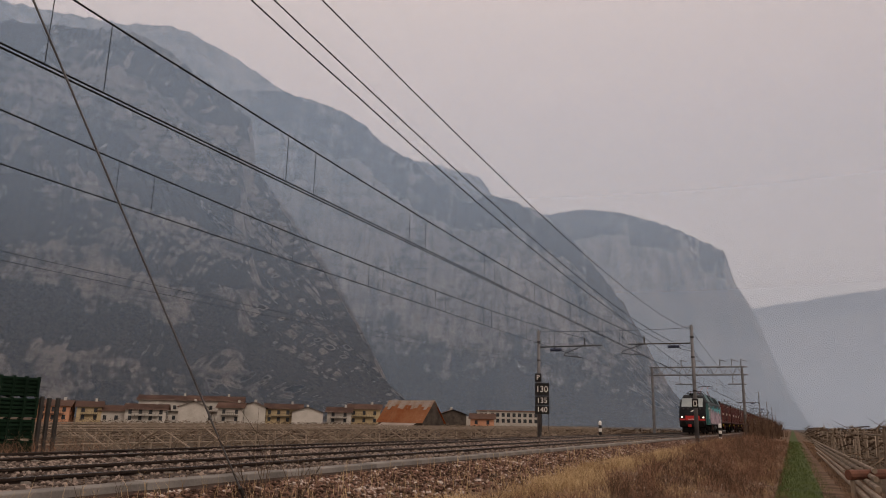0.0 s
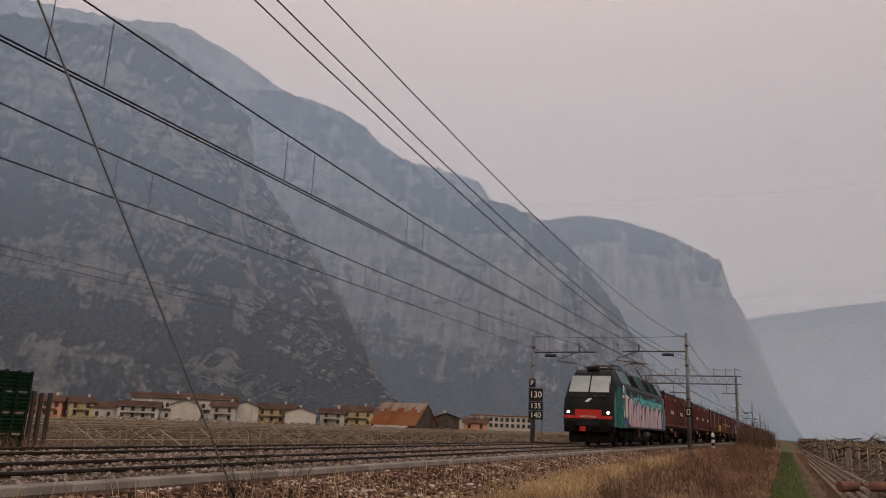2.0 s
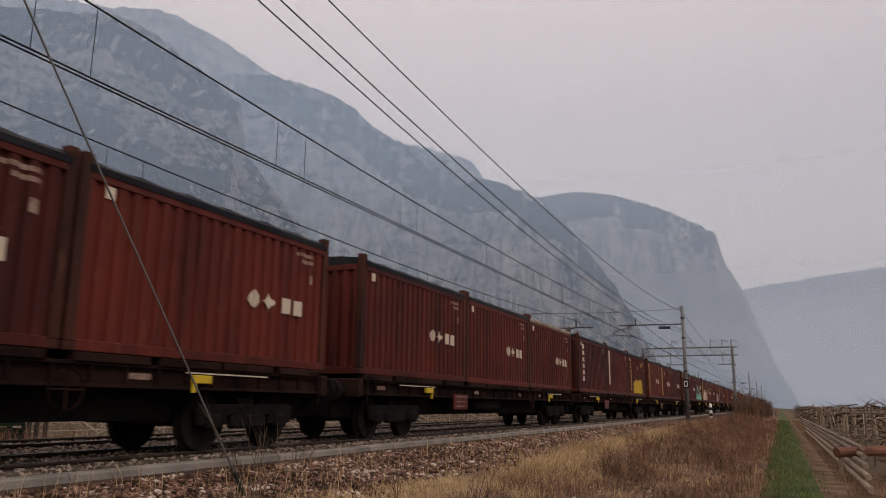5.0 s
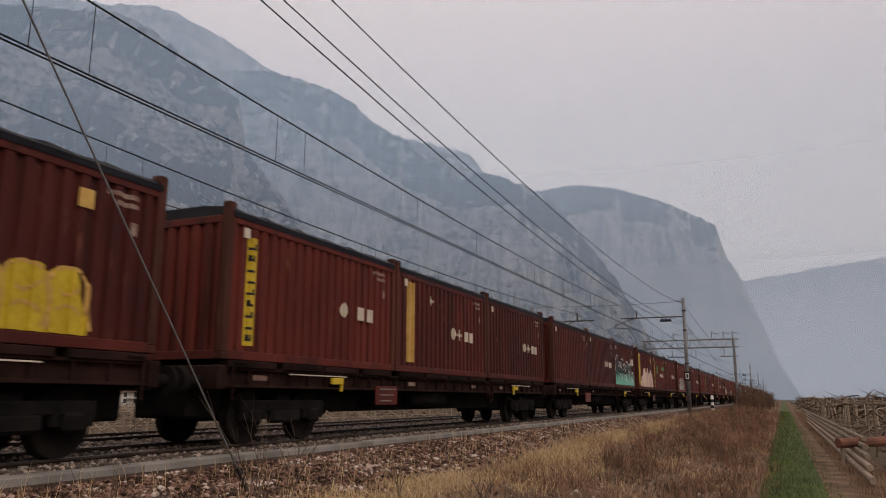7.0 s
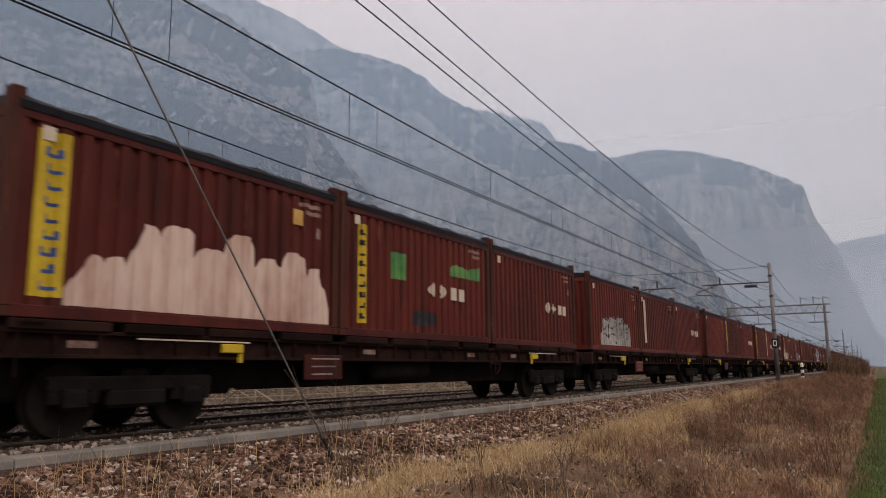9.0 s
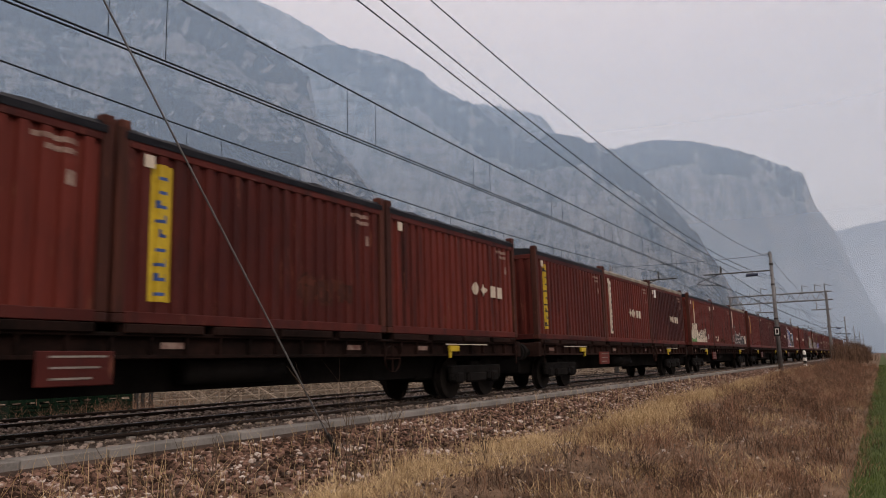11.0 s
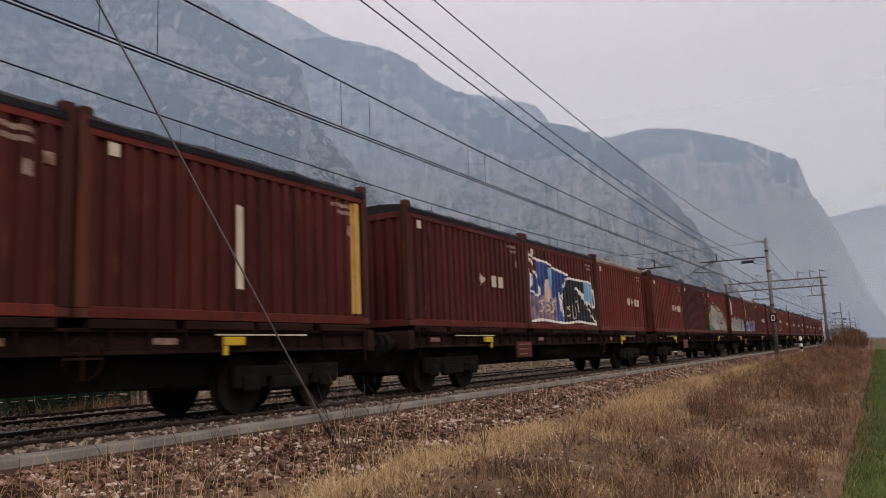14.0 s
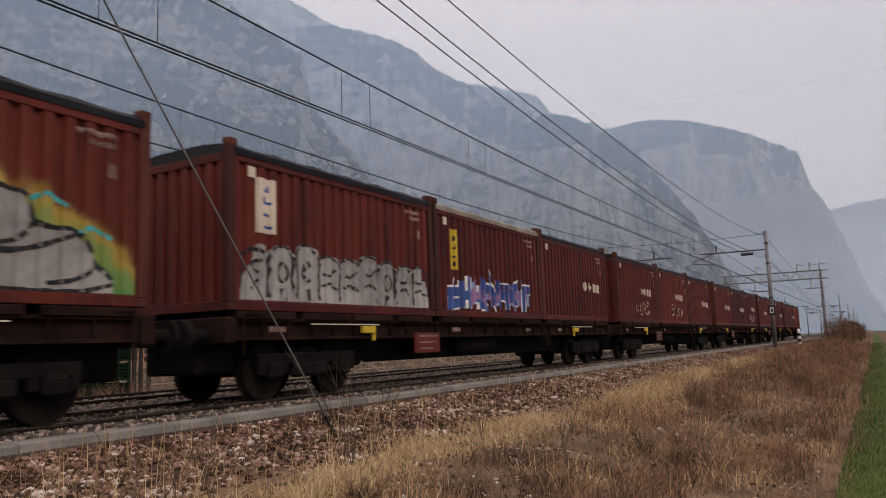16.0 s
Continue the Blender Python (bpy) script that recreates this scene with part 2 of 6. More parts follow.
M = dict(
    ballast=mat("ballast_bed", (0.03, 0.02, 0.016), (0.09, 0.064, 0.052), 0.95, 0, 0.8, 14, 0.9, bdist=0.04, spec=0.08),
    stone=mat("ballast_stone", (0.03, 0.018, 0.013), (0.22, 0.13, 0.098), 0.95, 0, 2, 30, 0.4, rand=0.62, third=(0.5, 0.44, 0.4), island=True, spec=0.08),
    stone_light=mat("track_stone", (0.06, 0.045, 0.037), (0.3, 0.24, 0.205), 0.95, 0, 2, 30, 0.4, rand=0.7, island=True, spec=0.08),
    trackbed=mat("dusty_track_ballast", (0.04, 0.031, 0.027), (0.12, 0.096, 0.082), 0.95, 0, 0.8, 14, 0.9, bdist=0.04, spec=0.08),
    slope_stone=mat("pale_slope_stone", (0.05, 0.036, 0.028), (0.26, 0.2, 0.165), 0.95, 0, 2, 30, 0.4, rand=0.8, third=(0.55, 0.48, 0.43), island=True, spec=0.08),
    rail=mat("rail_steel", (0.022, 0.015, 0.012), (0.055, 0.038, 0.03), 0.7, 0.4, 2, 30, 0.2),
    railtop=mat("polished_railhead", (0.4, 0.39, 0.38), (0.55, 0.54, 0.53), 0.25, 1.0, 2, 20, 0.05),
    sleeper=mat("sleeper_concrete", (0.13, 0.115, 0.1), (0.25, 0.225, 0.2), 0.9, 0, 2, 40, 0.4, rand=0.2),
    concrete=mat("weathered_concrete", (0.13, 0.12, 0.112), (0.24, 0.225, 0.21), 0.92, 0, 1.2, 35, 0.4, rand=0.2),
    earth=mat("dry_earth", (0.05, 0.032, 0.023), (0.2, 0.135, 0.092), 0.98, 0, 1.6, 18, 0.8, bdist=0.03, spec=0.08),
    field=mat("field_soil", (0.05, 0.038, 0.027), (0.13, 0.1, 0.072), 0.98, 0, 0.05, 3, 0.6, bdist=0.05, spec=0.08),
    straw=mat("dry_straw", (0.29, 0.19, 0.095), (0.66, 0.5, 0.29), 0.9, 0, 0.35, 4, 0, rand=0.5, island=True),
    brush=mat("brown_brush", (0.04, 0.022, 0.015), (0.31, 0.175, 0.112), 0.9, 0, 0.4, 4, 0, rand=0.55, island=True),
    twig=mat("dark_dead_twigs", (0.03, 0.02, 0.015), (0.16, 0.1, 0.068), 0.9, 0, 0.4, 4, 0, rand=0.5, island=True, spec=0.08),
    greygrass=mat("grey_dead_grass", (0.09, 0.055, 0.037), (0.34, 0.22, 0.14), 0.9, 0, 0.4, 4, 0, rand=0.55, island=True),
    grass=mat("green_grass", (0.03, 0.05, 0.012), (0.1, 0.135, 0.03), 0.8, 0, 0.6, 5, 0, rand=0.5, island=True),
    turf=mat("green_turf", (0.026, 0.04, 0.01), (0.07, 0.095, 0.022), 0.95, 0, 0.8, 20, 0.6),
    wood=mat("grey_weathered_timber", (0.13, 0.1, 0.075), (0.29, 0.235, 0.185), 0.9, 0, 2, 30, 0.3, rand=0.35, stretch=(1, 1, 0.3)),
    vine=mat("vine_canes", (0.05, 0.034, 0.024), (0.17, 0.125, 0.09), 0.95, 0, 0.5, 4, 0, rand=0.6, island=True),
    redwood=mat("red_painted_post", (0.09, 0.04, 0.028), (0.2, 0.09, 0.06), 0.8, 0, 2, 30, 0.2),
    galv=mat("galvanised_steel", (0.11, 0.11, 0.115), (0.2, 0.2, 0.205), 0.6, 0.5, 1.5, 25, 0.15),
    darksteel=mat("dark_steel", (0.03, 0.028, 0.027), (0.07, 0.065, 0.06), 0.6, 0.4, 2, 30, 0.2),
    wire=mat("overhead_wire", (0.008, 0.008, 0.009), (0.018, 0.018, 0.019), 0.75, 0.0, 2, 30, 0, spec=0.08),
    insul=mat("insulator_blue_glaze", (0.02, 0.03, 0.06), (0.05, 0.06, 0.1), 0.3, 0, 2, 30, 0),
    black=mat("black_board", (0.012, 0.012, 0.012), (0.03, 0.03, 0.03), 0.6, 0, 2, 30, 0.1, spec=0.08),
    white=mat("white_paint", (0.6, 0.58, 0.55), (0.8, 0.78, 0.75), 0.6, 0, 2, 25, 0.1),
    crate=mat("green_plastic_crate", (0.003, 0.011, 0.006), (0.009, 0.025, 0.014), 0.55, 0, 2, 25, 0.15, rand=0.3, spec=0.08),
    rust=mat("rusty_roof_sheet", (0.3, 0.09, 0.03), (0.42, 0.2, 0.1), 0.85, 0.1, 0.35, 3, 0.2, third=(0.5, 0.44, 0.4), stretch=(1, 1, 0.8)),
    palerust=mat("faded_roof_sheet", (0.36, 0.24, 0.16), (0.48, 0.42, 0.38), 0.85, 0.1, 0.5, 4, 0.2, rand=0.3),
    palesheet=mat("pale_roof_sheet", (0.42, 0.38, 0.34), (0.56, 0.5, 0.46), 0.8, 0, 0.5, 4, 0.1),
    darkwood=mat("dark_barn_wood", (0.03, 0.025, 0.02), (0.085, 0.07, 0.06), 0.9, 0, 1, 10, 0.3),
    tile=mat("terracotta_roof", (0.1, 0.06, 0.047), (0.19, 0.115, 0.088), 0.9, 0, 0.3, 3, 0.3, rand=0.4),
    plaster=mat("pale_plaster", (0.34, 0.315, 0.28), (0.48, 0.455, 0.415), 0.9, 0, 0.3, 3, 0.1, rand=0.3),
    plaster_y=mat("ochre_plaster", (0.34, 0.26, 0.15), (0.45, 0.36, 0.22), 0.9, 0, 0.3, 3, 0.1),
    plaster_o=mat("salmon_plaster", (0.42, 0.2, 0.12), (0.52, 0.27, 0.17), 0.9, 0, 0.3, 3, 0.1),
    window=mat("dark_window_glass", (0.02, 0.022, 0.026), (0.05, 0.055, 0.06), 0.15, 0, 1, 5, 0),
    cont=painted_steel("oxide_red_container_paint", (0.036, 0.0085, 0.008), (0.125, 0.023, 0.016), (0.14, 0.052, 0.032), (0.024, 0.009, 0.008)),
    contdark=painted_steel("grimy_container_frame", (0.03, 0.011, 0.009), (0.085, 0.027, 0.018), (0.13, 0.055, 0.03), (0.016, 0.009, 0.008), 0.7),
    tarp=mat("black_tarpaulin", (0.006, 0.0065, 0.009), (0.018, 0.019, 0.024), 0.5, 0, 1.2, 10, 0.4, bdist=0.02, spec=0.08),
    paletarp=mat("weathered_beige_tarpaulin", (0.13, 0.115, 0.09), (0.3, 0.27, 0.225), 0.7, 0, 1.5, 14, 0.5, bdist=0.02, spec=0.1),
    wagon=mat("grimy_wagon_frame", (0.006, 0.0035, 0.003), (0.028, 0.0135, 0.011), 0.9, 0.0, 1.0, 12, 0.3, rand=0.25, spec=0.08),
    # bogie and wheel: the shade under the train is put into near-black colours
    bogie=mat("underside_shade_black", (0.003, 0.0028, 0.0028), (0.012, 0.0105, 0.01), 0.9, 0.0, 2, 20, 0.3, spec=0.08),
    wheel=mat("shaded_wheel_steel", (0.006, 0.005, 0.005), (0.018, 0.015, 0.013), 0.8, 0.0, 2, 20, 0.1, spec=0.06),
    yellow=mat("yellow_paint", (0.36, 0.25, 0.015), (0.55, 0.4, 0.03), 0.6, 0, 1.5, 12, 0.1),
    ochre=mat("faded_ochre_lettering", (0.36, 0.2, 0.05), (0.52, 0.34, 0.1), 0.7, 0, 1.5, 12, 0.1),
    cream=mat("faded_cream_paint", (0.4, 0.34, 0.27), (0.62, 0.55, 0.46), 0.7, 0, 1.0, 10, 0.1),
    faded=mat("faded_white_lettering", (0.09, 0.03, 0.024), (0.32, 0.24, 0.2), 0.7, 0, 5.0, 30, 0.1),
    silver=mat("silver_spray_paint", (0.2, 0.19, 0.185), (0.4, 0.385, 0.37), 0.5, 0.2, 1.2, 9, 0.1),
    pinkwhite=mat("pinkish_white_paint", (0.34, 0.2, 0.16), (0.62, 0.5, 0.44), 0.7, 0, 0.9, 6, 0.1, stretch=(1, 1, 0.4)),
    bluep=mat("blue_spray_paint", (0.015, 0.03, 0.13), (0.05, 0.1, 0.3), 0.5, 0, 1.0, 6, 0.1, third=(0.2, 0.1, 0.25)),
    skyp=mat("light_blue_spray_paint", (0.1, 0.25, 0.42), (0.3, 0.45, 0.6), 0.5, 0, 1.2, 8, 0.1),
    blackp=mat("black_spray_paint", (0.008, 0.008, 0.01), (0.025, 0.025, 0.03), 0.5, 0, 1.2, 8, 0.1),
    mint=mat("mint_spray_paint", (0.05, 0.25, 0.18), (0.14, 0.42, 0.32), 0.5, 0, 1.2, 8, 0.1),
    greenp=mat("green_spray_paint", (0.03, 0.14, 0.05), (0.14, 0.28, 0.08), 0.5, 0, 0.8, 6, 0.1, third=(0.5, 0.35, 0.06)),
    purplep=mat("purple_spray_paint", (0.09, 0.05, 0.16), (0.3, 0.17, 0.32), 0.5, 0, 1.0, 8, 0.1),
    mintblack=halo_mat("black_to_mint_spray_paint", ((0.13, (0.14, 0.42, 0.33)), (0.22, (0.08, 0.28, 0.22)), (0.3, (0.012, 0.02, 0.02)), (1.0, (0.012, 0.012, 0.014))), 0.0, 0.0, 3.0),
    palegrey=mat("chalky_white_spray_paint", (0.34, 0.34, 0.33), (0.62, 0.6, 0.58), 0.6, 0, 1.5, 12, 0.1),
    mauve=mat("mauve_spray_paint", (0.06, 0.045, 0.085), (0.34, 0.24, 0.3), 0.5, 0, 2.5, 12, 0.1, third=(0.5, 0.42, 0.46)),
    greenhalo=halo_mat("green_and_yellow_overspray", ((0.2, (0.03, 0.16, 0.13)), (0.38, (0.05, 0.2, 0.06)), (0.52, (0.14, 0.22, 0.05)), (0.6, (0.32, 0.22, 0.04)), (0.68, (0.2, 0.07, 0.02))), -0.4, 0.1, 0.68),
    tealp=mat("teal_loco_paint", (0.004, 0.07, 0.06), (0.01, 0.115, 0.098), 0.35, 0, 0.6, 12, 0.05),
    tealspray=mat("teal_spray_paint", (0.03, 0.28, 0.3), (0.08, 0.4, 0.42), 0.5, 0, 1.2, 8, 0.1),
    grey=mat("graphite_loco_paint", (0.009, 0.01, 0.0115), (0.021, 0.0225, 0.026), 0.45, 0, 0.7, 10, 0.05, spec=0.08),
    red=mat("red_loco_band", (0.4, 0.02, 0.018), (0.55, 0.04, 0.035), 0.4, 0, 1, 12, 0.05),
    locowhite=mat("dirty_white_loco_paint", (0.4, 0.37, 0.34), (0.58, 0.54, 0.5), 0.5, 0, 0.8, 10, 0.05),
    # glass with the reflected sky put into its pale base colour
    screen=mat("windscreen_painted_sky", (0.3, 0.35, 0.36), (0.46, 0.51, 0.52), 0.08, 0.0, 0.6, 4, 0),
    lamp=glow("headlamp_glow", (1.0, 0.88, 0.66), 4.0),
    pantored=mat("red_pantograph_tube", (0.14, 0.03, 0.03), (0.24, 0.06, 0.05), 0.5, 0.2, 2, 20, 0),
    stripes=stripe_mat("striped_spray_paint", ((0.3, (0.03, 0.25, 0.24)), (0.38, (0.5, 0.45, 0.45)), (0.45, (0.42, 0.16, 0.26)), (0.5, (0.55, 0.5, 0.5)), (0.56, (0.2, 0.12, 0.2)), (0.62, (0.5, 0.32, 0.4)), (0.7, (0.4, 0.42, 0.2)))),
)


# ---- mesh helpers ----
def mesh_ob(name, bm, material, parent=None, label="", smooth=False):
    me = bpy.data.meshes.new(name)
    bm.normal_update()
    bm.to_mesh(me)
    bm.free()
    for m in material if isinstance(material, (list, tuple)) else (material,):
        me.materials.append(m)
    if smooth:
        for f in me.polygons:
            f.use_smooth = True
    ob = new(name, me)
    if parent is not None:
        ob.parent = parent
    if label:
        tagged(ob, label)
    return ob


def part(name, bm, material, parent, label="", smooth=False):
    return mesh_ob(name, bm, material, parent, label, smooth)


def again(ob, m=None, parent=None):
    """One more object on the same mesh, with its own place."""
    o = ob.copy()
    scene.collection.objects.link(o)
    o.parent = parent if parent is not None else ob.parent
    if m is not None:
        o.matrix_basis = m
    return o


def raw(name, verts, faces, material, parent=None, smooth=False):
    me = bpy.data.meshes.new(name)
    me.from_pydata([tuple(v) for v in verts], [], [tuple(f) for f in faces])
    me.materials.append(material)
    me.update()
    if smooth:
        me.polygons.foreach_set("use_smooth", [True] * len(me.polygons))
    ob = new(name, me)
    if parent is not None:
        ob.parent = parent
    return ob


def box(bm, x0, x1, y0, y1, z0, z1, bevel=0.0, m=None):
    r = bmesh.ops.create_cube(bm, size=1)
    vs = r["verts"]
    for v in vs:
        v.co = Vector(((x0 + x1) / 2 + v.co.x * (x1 - x0), (y0 + y1) / 2 + v.co.y * (y1 - y0), (z0 + z1) / 2 + v.co.z * (z1 - z0)))
    if bevel:
        es = list({e for v in vs for e in v.link_edges})
        r2 = bmesh.ops.bevel(bm, geom=es, offset=bevel, segments=1, affect="EDGES")
        vs = list({v for f in r2["faces"] for v in f.verts} | {v for v in vs if v.is_valid})
    if m is not None:
        bmesh.ops.transform(bm, matrix=m, verts=vs)
    return vs


def tube(bm, a, b, r, r2=None, seg=8):
    a, b = Vector(a), Vector(b)
    d = b - a
    m = Matrix.Translation((a + b) / 2) @ d.to_track_quat("Z", "Y").to_matrix().to_4x4()
    bmesh.ops.create_cone(bm, cap_ends=True, segments=seg, radius1=r, radius2=r if r2 is None else r2, depth=d.length, matrix=m)


def line(bm, pts, r, seg=5):
    """A bent rod or wire as one closed sweep."""
    pts = [Vector(p) for p in pts]
    rings = []
    for i, p in enumerate(pts):
        d = (pts[min(i + 1, len(pts) - 1)] - pts[max(i - 1, 0)]).normalized()
        u = d.orthogonal().normalized() if i == 0 else (u - d * u.dot(d)).normalized()
        v = d.cross(u)
        rings.append([bm.verts.new(p + (u * math.cos(k * 2 * math.pi / seg) + v * math.sin(k * 2 * math.pi / seg)) * r) for k in range(seg)])
    for a, b in zip(rings, rings[1:]):
        for k in range(seg):
            bm.faces.new((a[k], a[(k + 1) % seg], b[(k + 1) % seg], b[k]))
    bm.faces.new(rings[0][::-1])
    bm.faces.new(rings[-1])


def B():
    return bmesh.new()


# ---- distance: mountains and painted haze sheets ----
def interp(x, table):
    return float(np.interp(x, [a for a, _ in table], [b for _, b in table]))


def ridge(name, crest, dist, depth, steps, material, label, nu=300, nv=110, jag=0.004, seed=0, ragged=0.0):
    """A mountain front: crest gives azimuth and height angle; it rises in cliffs and ledges."""
    a0, a1 = crest[0][0], crest[-1][0]
    ex, ez = 9.5, 0.8
    vs, fs = [], []
    for i in range(nu + 1):
        az = a0 + (a1 - a0) * i / nu
        top = dist * math.tan(radians(interp(az, crest)))
        top += dist * jag * (noise.fractal((az * 1.6, seed, 3.1), 1.0, 2.0, 5))
        for j in range(nv + 1):
            v = j / nv
            z = -8 + (top + 8) * v
            n = noise.fractal((az * 0.22 + seed, v * 1.6, seed * 1.7), 1.0, 2.0, 6)
            n2 = noise.fractal((az * 0.9 + seed, v * 3.0, seed), 1.0, 2.1, 5)
            gul = abs(noise.noise((az * 0.35 + 0.8 * v + seed, v * 0.6, 7.7)))
            q = v + 0.07 * n
            s = interp(max(0.0, min(1.0, q)), steps)
            r = dist + depth * (s - 1.0) + dist * (0.028 * n + 0.012 * n2 + 0.04 * gul) * (0.25 + v) * (1.2 - v)
            a = radians(az + ragged * noise.fractal((v * 4.5, seed, 2.2), 1.0, 2.0, 6) * (i / nu) ** 2)
            vs.append((ex + r * math.sin(a), r * math.cos(a), ez + z * r / dist))
    for i in range(nu):
        for j in range(nv):
            k = i * (nv + 1) + j
            fs.append((k, k + nv + 1, k + nv + 2, k + 1))
    ob = raw(name, vs, fs, material, smooth=True)
    return tagged(ob, label, "mountain", kind="structure")


def build_mountains():
    rock_a, rock_b = (0.055, 0.05, 0.047), (0.4, 0.345, 0.305)
    near = cliff_mat("wooded_limestone", rock_a, rock_b, (0.01, 0.0095, 0.0095), (0.1, 0.085, 0.074), 0.08, 0.46, 1000, 0.6)
    mid = cliff_mat("limestone_wall", rock_a, rock_b, (0.012, 0.012, 0.011), (0.11, 0.092, 0.076), 0.2, 0.58, 1500, 0.35)
    far = cliff_mat("far_limestone", rock_a, rock_b, (0.012, 0.014, 0.013), (0.09, 0.08, 0.07), 0.4, 0.8, 2200, 0.3)
    ledges = ((0, 0), (0.05, 0.16), (0.17, 0.2), (0.3, 0.36), (0.4, 0.4), (0.5, 0.5), (0.58, 0.53), (0.72, 0.74), (0.9, 0.83), (1, 1))
    wall = ((0, 0), (0.2, 0.42), (0.35, 0.55), (0.85, 0.72), (0.93, 0.85), (1, 1))
    ridge("mountain_near", ((-75, 24), (-66, 25), (-58.5, 25.3), (-53.9, 26.0), (-50.1, 26.6), (-47.5, 26), (-45.7, 24.9), (-43.9, 24), (-42.1, 22.8), (-40.7, 21.8), (-40, 18.3), (-37.6, 15.5), (-34.8, 12.3), (-32.9, 9.4), (-31, 6), (-29.6, 3.5), (-28, 0.3)), 1150, 330, ledges, near, "wooded limestone mountain with pale cliff bands", 460, 190, seed=2, ragged=3.6)
    ridge("mountain_wall", ((-46, 22), (-41.8, 23.9), (-38.2, 24.2), (-35.5, 23.75), (-33.2, 23.1), (-31.3, 22.2), (-30.3, 21.2), (-28, 20), (-26.1, 19.2), (-22.9, 17.5), (-19.7, 17), (-17, 15.8), (-14.5, 13.6), (-11, 9), (-8, 3), (-6, 0.3)), 1750, 380, wall, mid, "tall pale limestone cliff under a wooded crest", 360, 120, seed=5)
    ridge("mountain_step", ((-30, 19), (-28, 19.9), (-25.2, 19.5), (-22, 18.6), (-20, 16), (-17, 14)), 2300, 300, wall, mid, "hazy wooded crest behind the cliff", 120, 60, seed=8)
    ridge("mountain_far", ((-20, 14), (-17, 15.7), (-13.9, 16.1), (-10.9, 15.7), (-7.6, 14.6), (-5.2, 13.4), (-3.6, 12.5), (-3, 10.2), (-2, 8.3), (-1.1, 5.7), (0.1, 2.2), (1.2, 0.2)), 2600, 700, wall, far, "hazy blue mountain dropping in a steep cliff", 260, 100, seed=11, jag=0.003)
    ridge("mountain_high", ((-75, 26), (-58.7, 26.5), (-50.3, 27), (-47.3, 27.5), (-45.6, 27.3), (-42, 26.1), (-38.3, 24.3), (-34, 22)), 2500, 500, wall, far, "hazy high ridge behind the near mountain", 160, 50, seed=14)
    ridge("mountain_distant", ((-6, 7.6), (-2, 8.3), (0.6, 8.6), (3.1, 8.9), (6.4, 9.2), (14, 9.8), (30, 12), (60, 14)), 4300, 900, wall, far, "very distant mountain almost lost in smoke", 160, 40, seed=17, jag=0.002)


def haze_sheet_mat(name, low, high, peak, top, tint):
    """Smoke haze painted on a tinted sheet: partly clear, partly scattering, densest in a layer aloft."""
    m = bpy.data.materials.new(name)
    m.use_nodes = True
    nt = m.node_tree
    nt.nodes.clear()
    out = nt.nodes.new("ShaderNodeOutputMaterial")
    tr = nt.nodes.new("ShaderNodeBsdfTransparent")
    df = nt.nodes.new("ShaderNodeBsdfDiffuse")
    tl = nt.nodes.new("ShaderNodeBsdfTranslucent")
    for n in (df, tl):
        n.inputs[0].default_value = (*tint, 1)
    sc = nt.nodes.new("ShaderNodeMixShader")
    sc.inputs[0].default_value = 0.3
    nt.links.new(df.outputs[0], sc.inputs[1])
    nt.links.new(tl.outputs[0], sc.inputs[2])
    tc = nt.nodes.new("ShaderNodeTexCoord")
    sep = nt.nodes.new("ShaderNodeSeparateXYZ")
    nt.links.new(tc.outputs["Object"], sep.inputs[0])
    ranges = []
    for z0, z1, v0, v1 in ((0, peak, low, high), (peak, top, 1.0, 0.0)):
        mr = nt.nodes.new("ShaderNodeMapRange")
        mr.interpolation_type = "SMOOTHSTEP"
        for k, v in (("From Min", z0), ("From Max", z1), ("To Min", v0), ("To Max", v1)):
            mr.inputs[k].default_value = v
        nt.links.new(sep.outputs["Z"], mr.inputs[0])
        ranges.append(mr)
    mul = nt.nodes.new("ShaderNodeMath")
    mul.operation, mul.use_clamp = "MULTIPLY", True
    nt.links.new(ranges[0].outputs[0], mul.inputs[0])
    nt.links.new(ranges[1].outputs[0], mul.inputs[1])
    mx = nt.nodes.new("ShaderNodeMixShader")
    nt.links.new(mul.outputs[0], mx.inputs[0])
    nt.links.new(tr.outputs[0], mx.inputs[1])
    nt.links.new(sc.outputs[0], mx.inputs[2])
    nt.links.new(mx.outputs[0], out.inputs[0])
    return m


# leaning tinted sheet that stands in for the haze of distance
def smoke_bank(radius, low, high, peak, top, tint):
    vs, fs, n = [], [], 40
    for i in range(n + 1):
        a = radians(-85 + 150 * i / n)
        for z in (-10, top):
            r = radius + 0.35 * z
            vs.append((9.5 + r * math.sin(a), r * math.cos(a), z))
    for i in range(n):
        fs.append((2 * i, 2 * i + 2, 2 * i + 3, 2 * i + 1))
    ob = raw("smoke_bank", vs, fs, haze_sheet_mat("painted_valley_haze", low, high, peak, top, tint), smooth=True)
    tagged(ob, "thin blue-grey see-through sheet painting the smoke haze in the valley", "smoke", kind="stuff")


# tint and density of each sheet paint the haze over the ridges behind it
HAZE_SHEETS = (
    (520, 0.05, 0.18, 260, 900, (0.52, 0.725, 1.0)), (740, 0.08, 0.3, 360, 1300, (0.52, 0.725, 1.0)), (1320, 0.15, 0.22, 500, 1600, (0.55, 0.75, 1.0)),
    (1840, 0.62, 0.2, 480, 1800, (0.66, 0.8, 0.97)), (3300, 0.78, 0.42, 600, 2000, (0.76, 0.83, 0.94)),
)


# ---- ground and track ----
TRACKS = (0.0, -3.8)


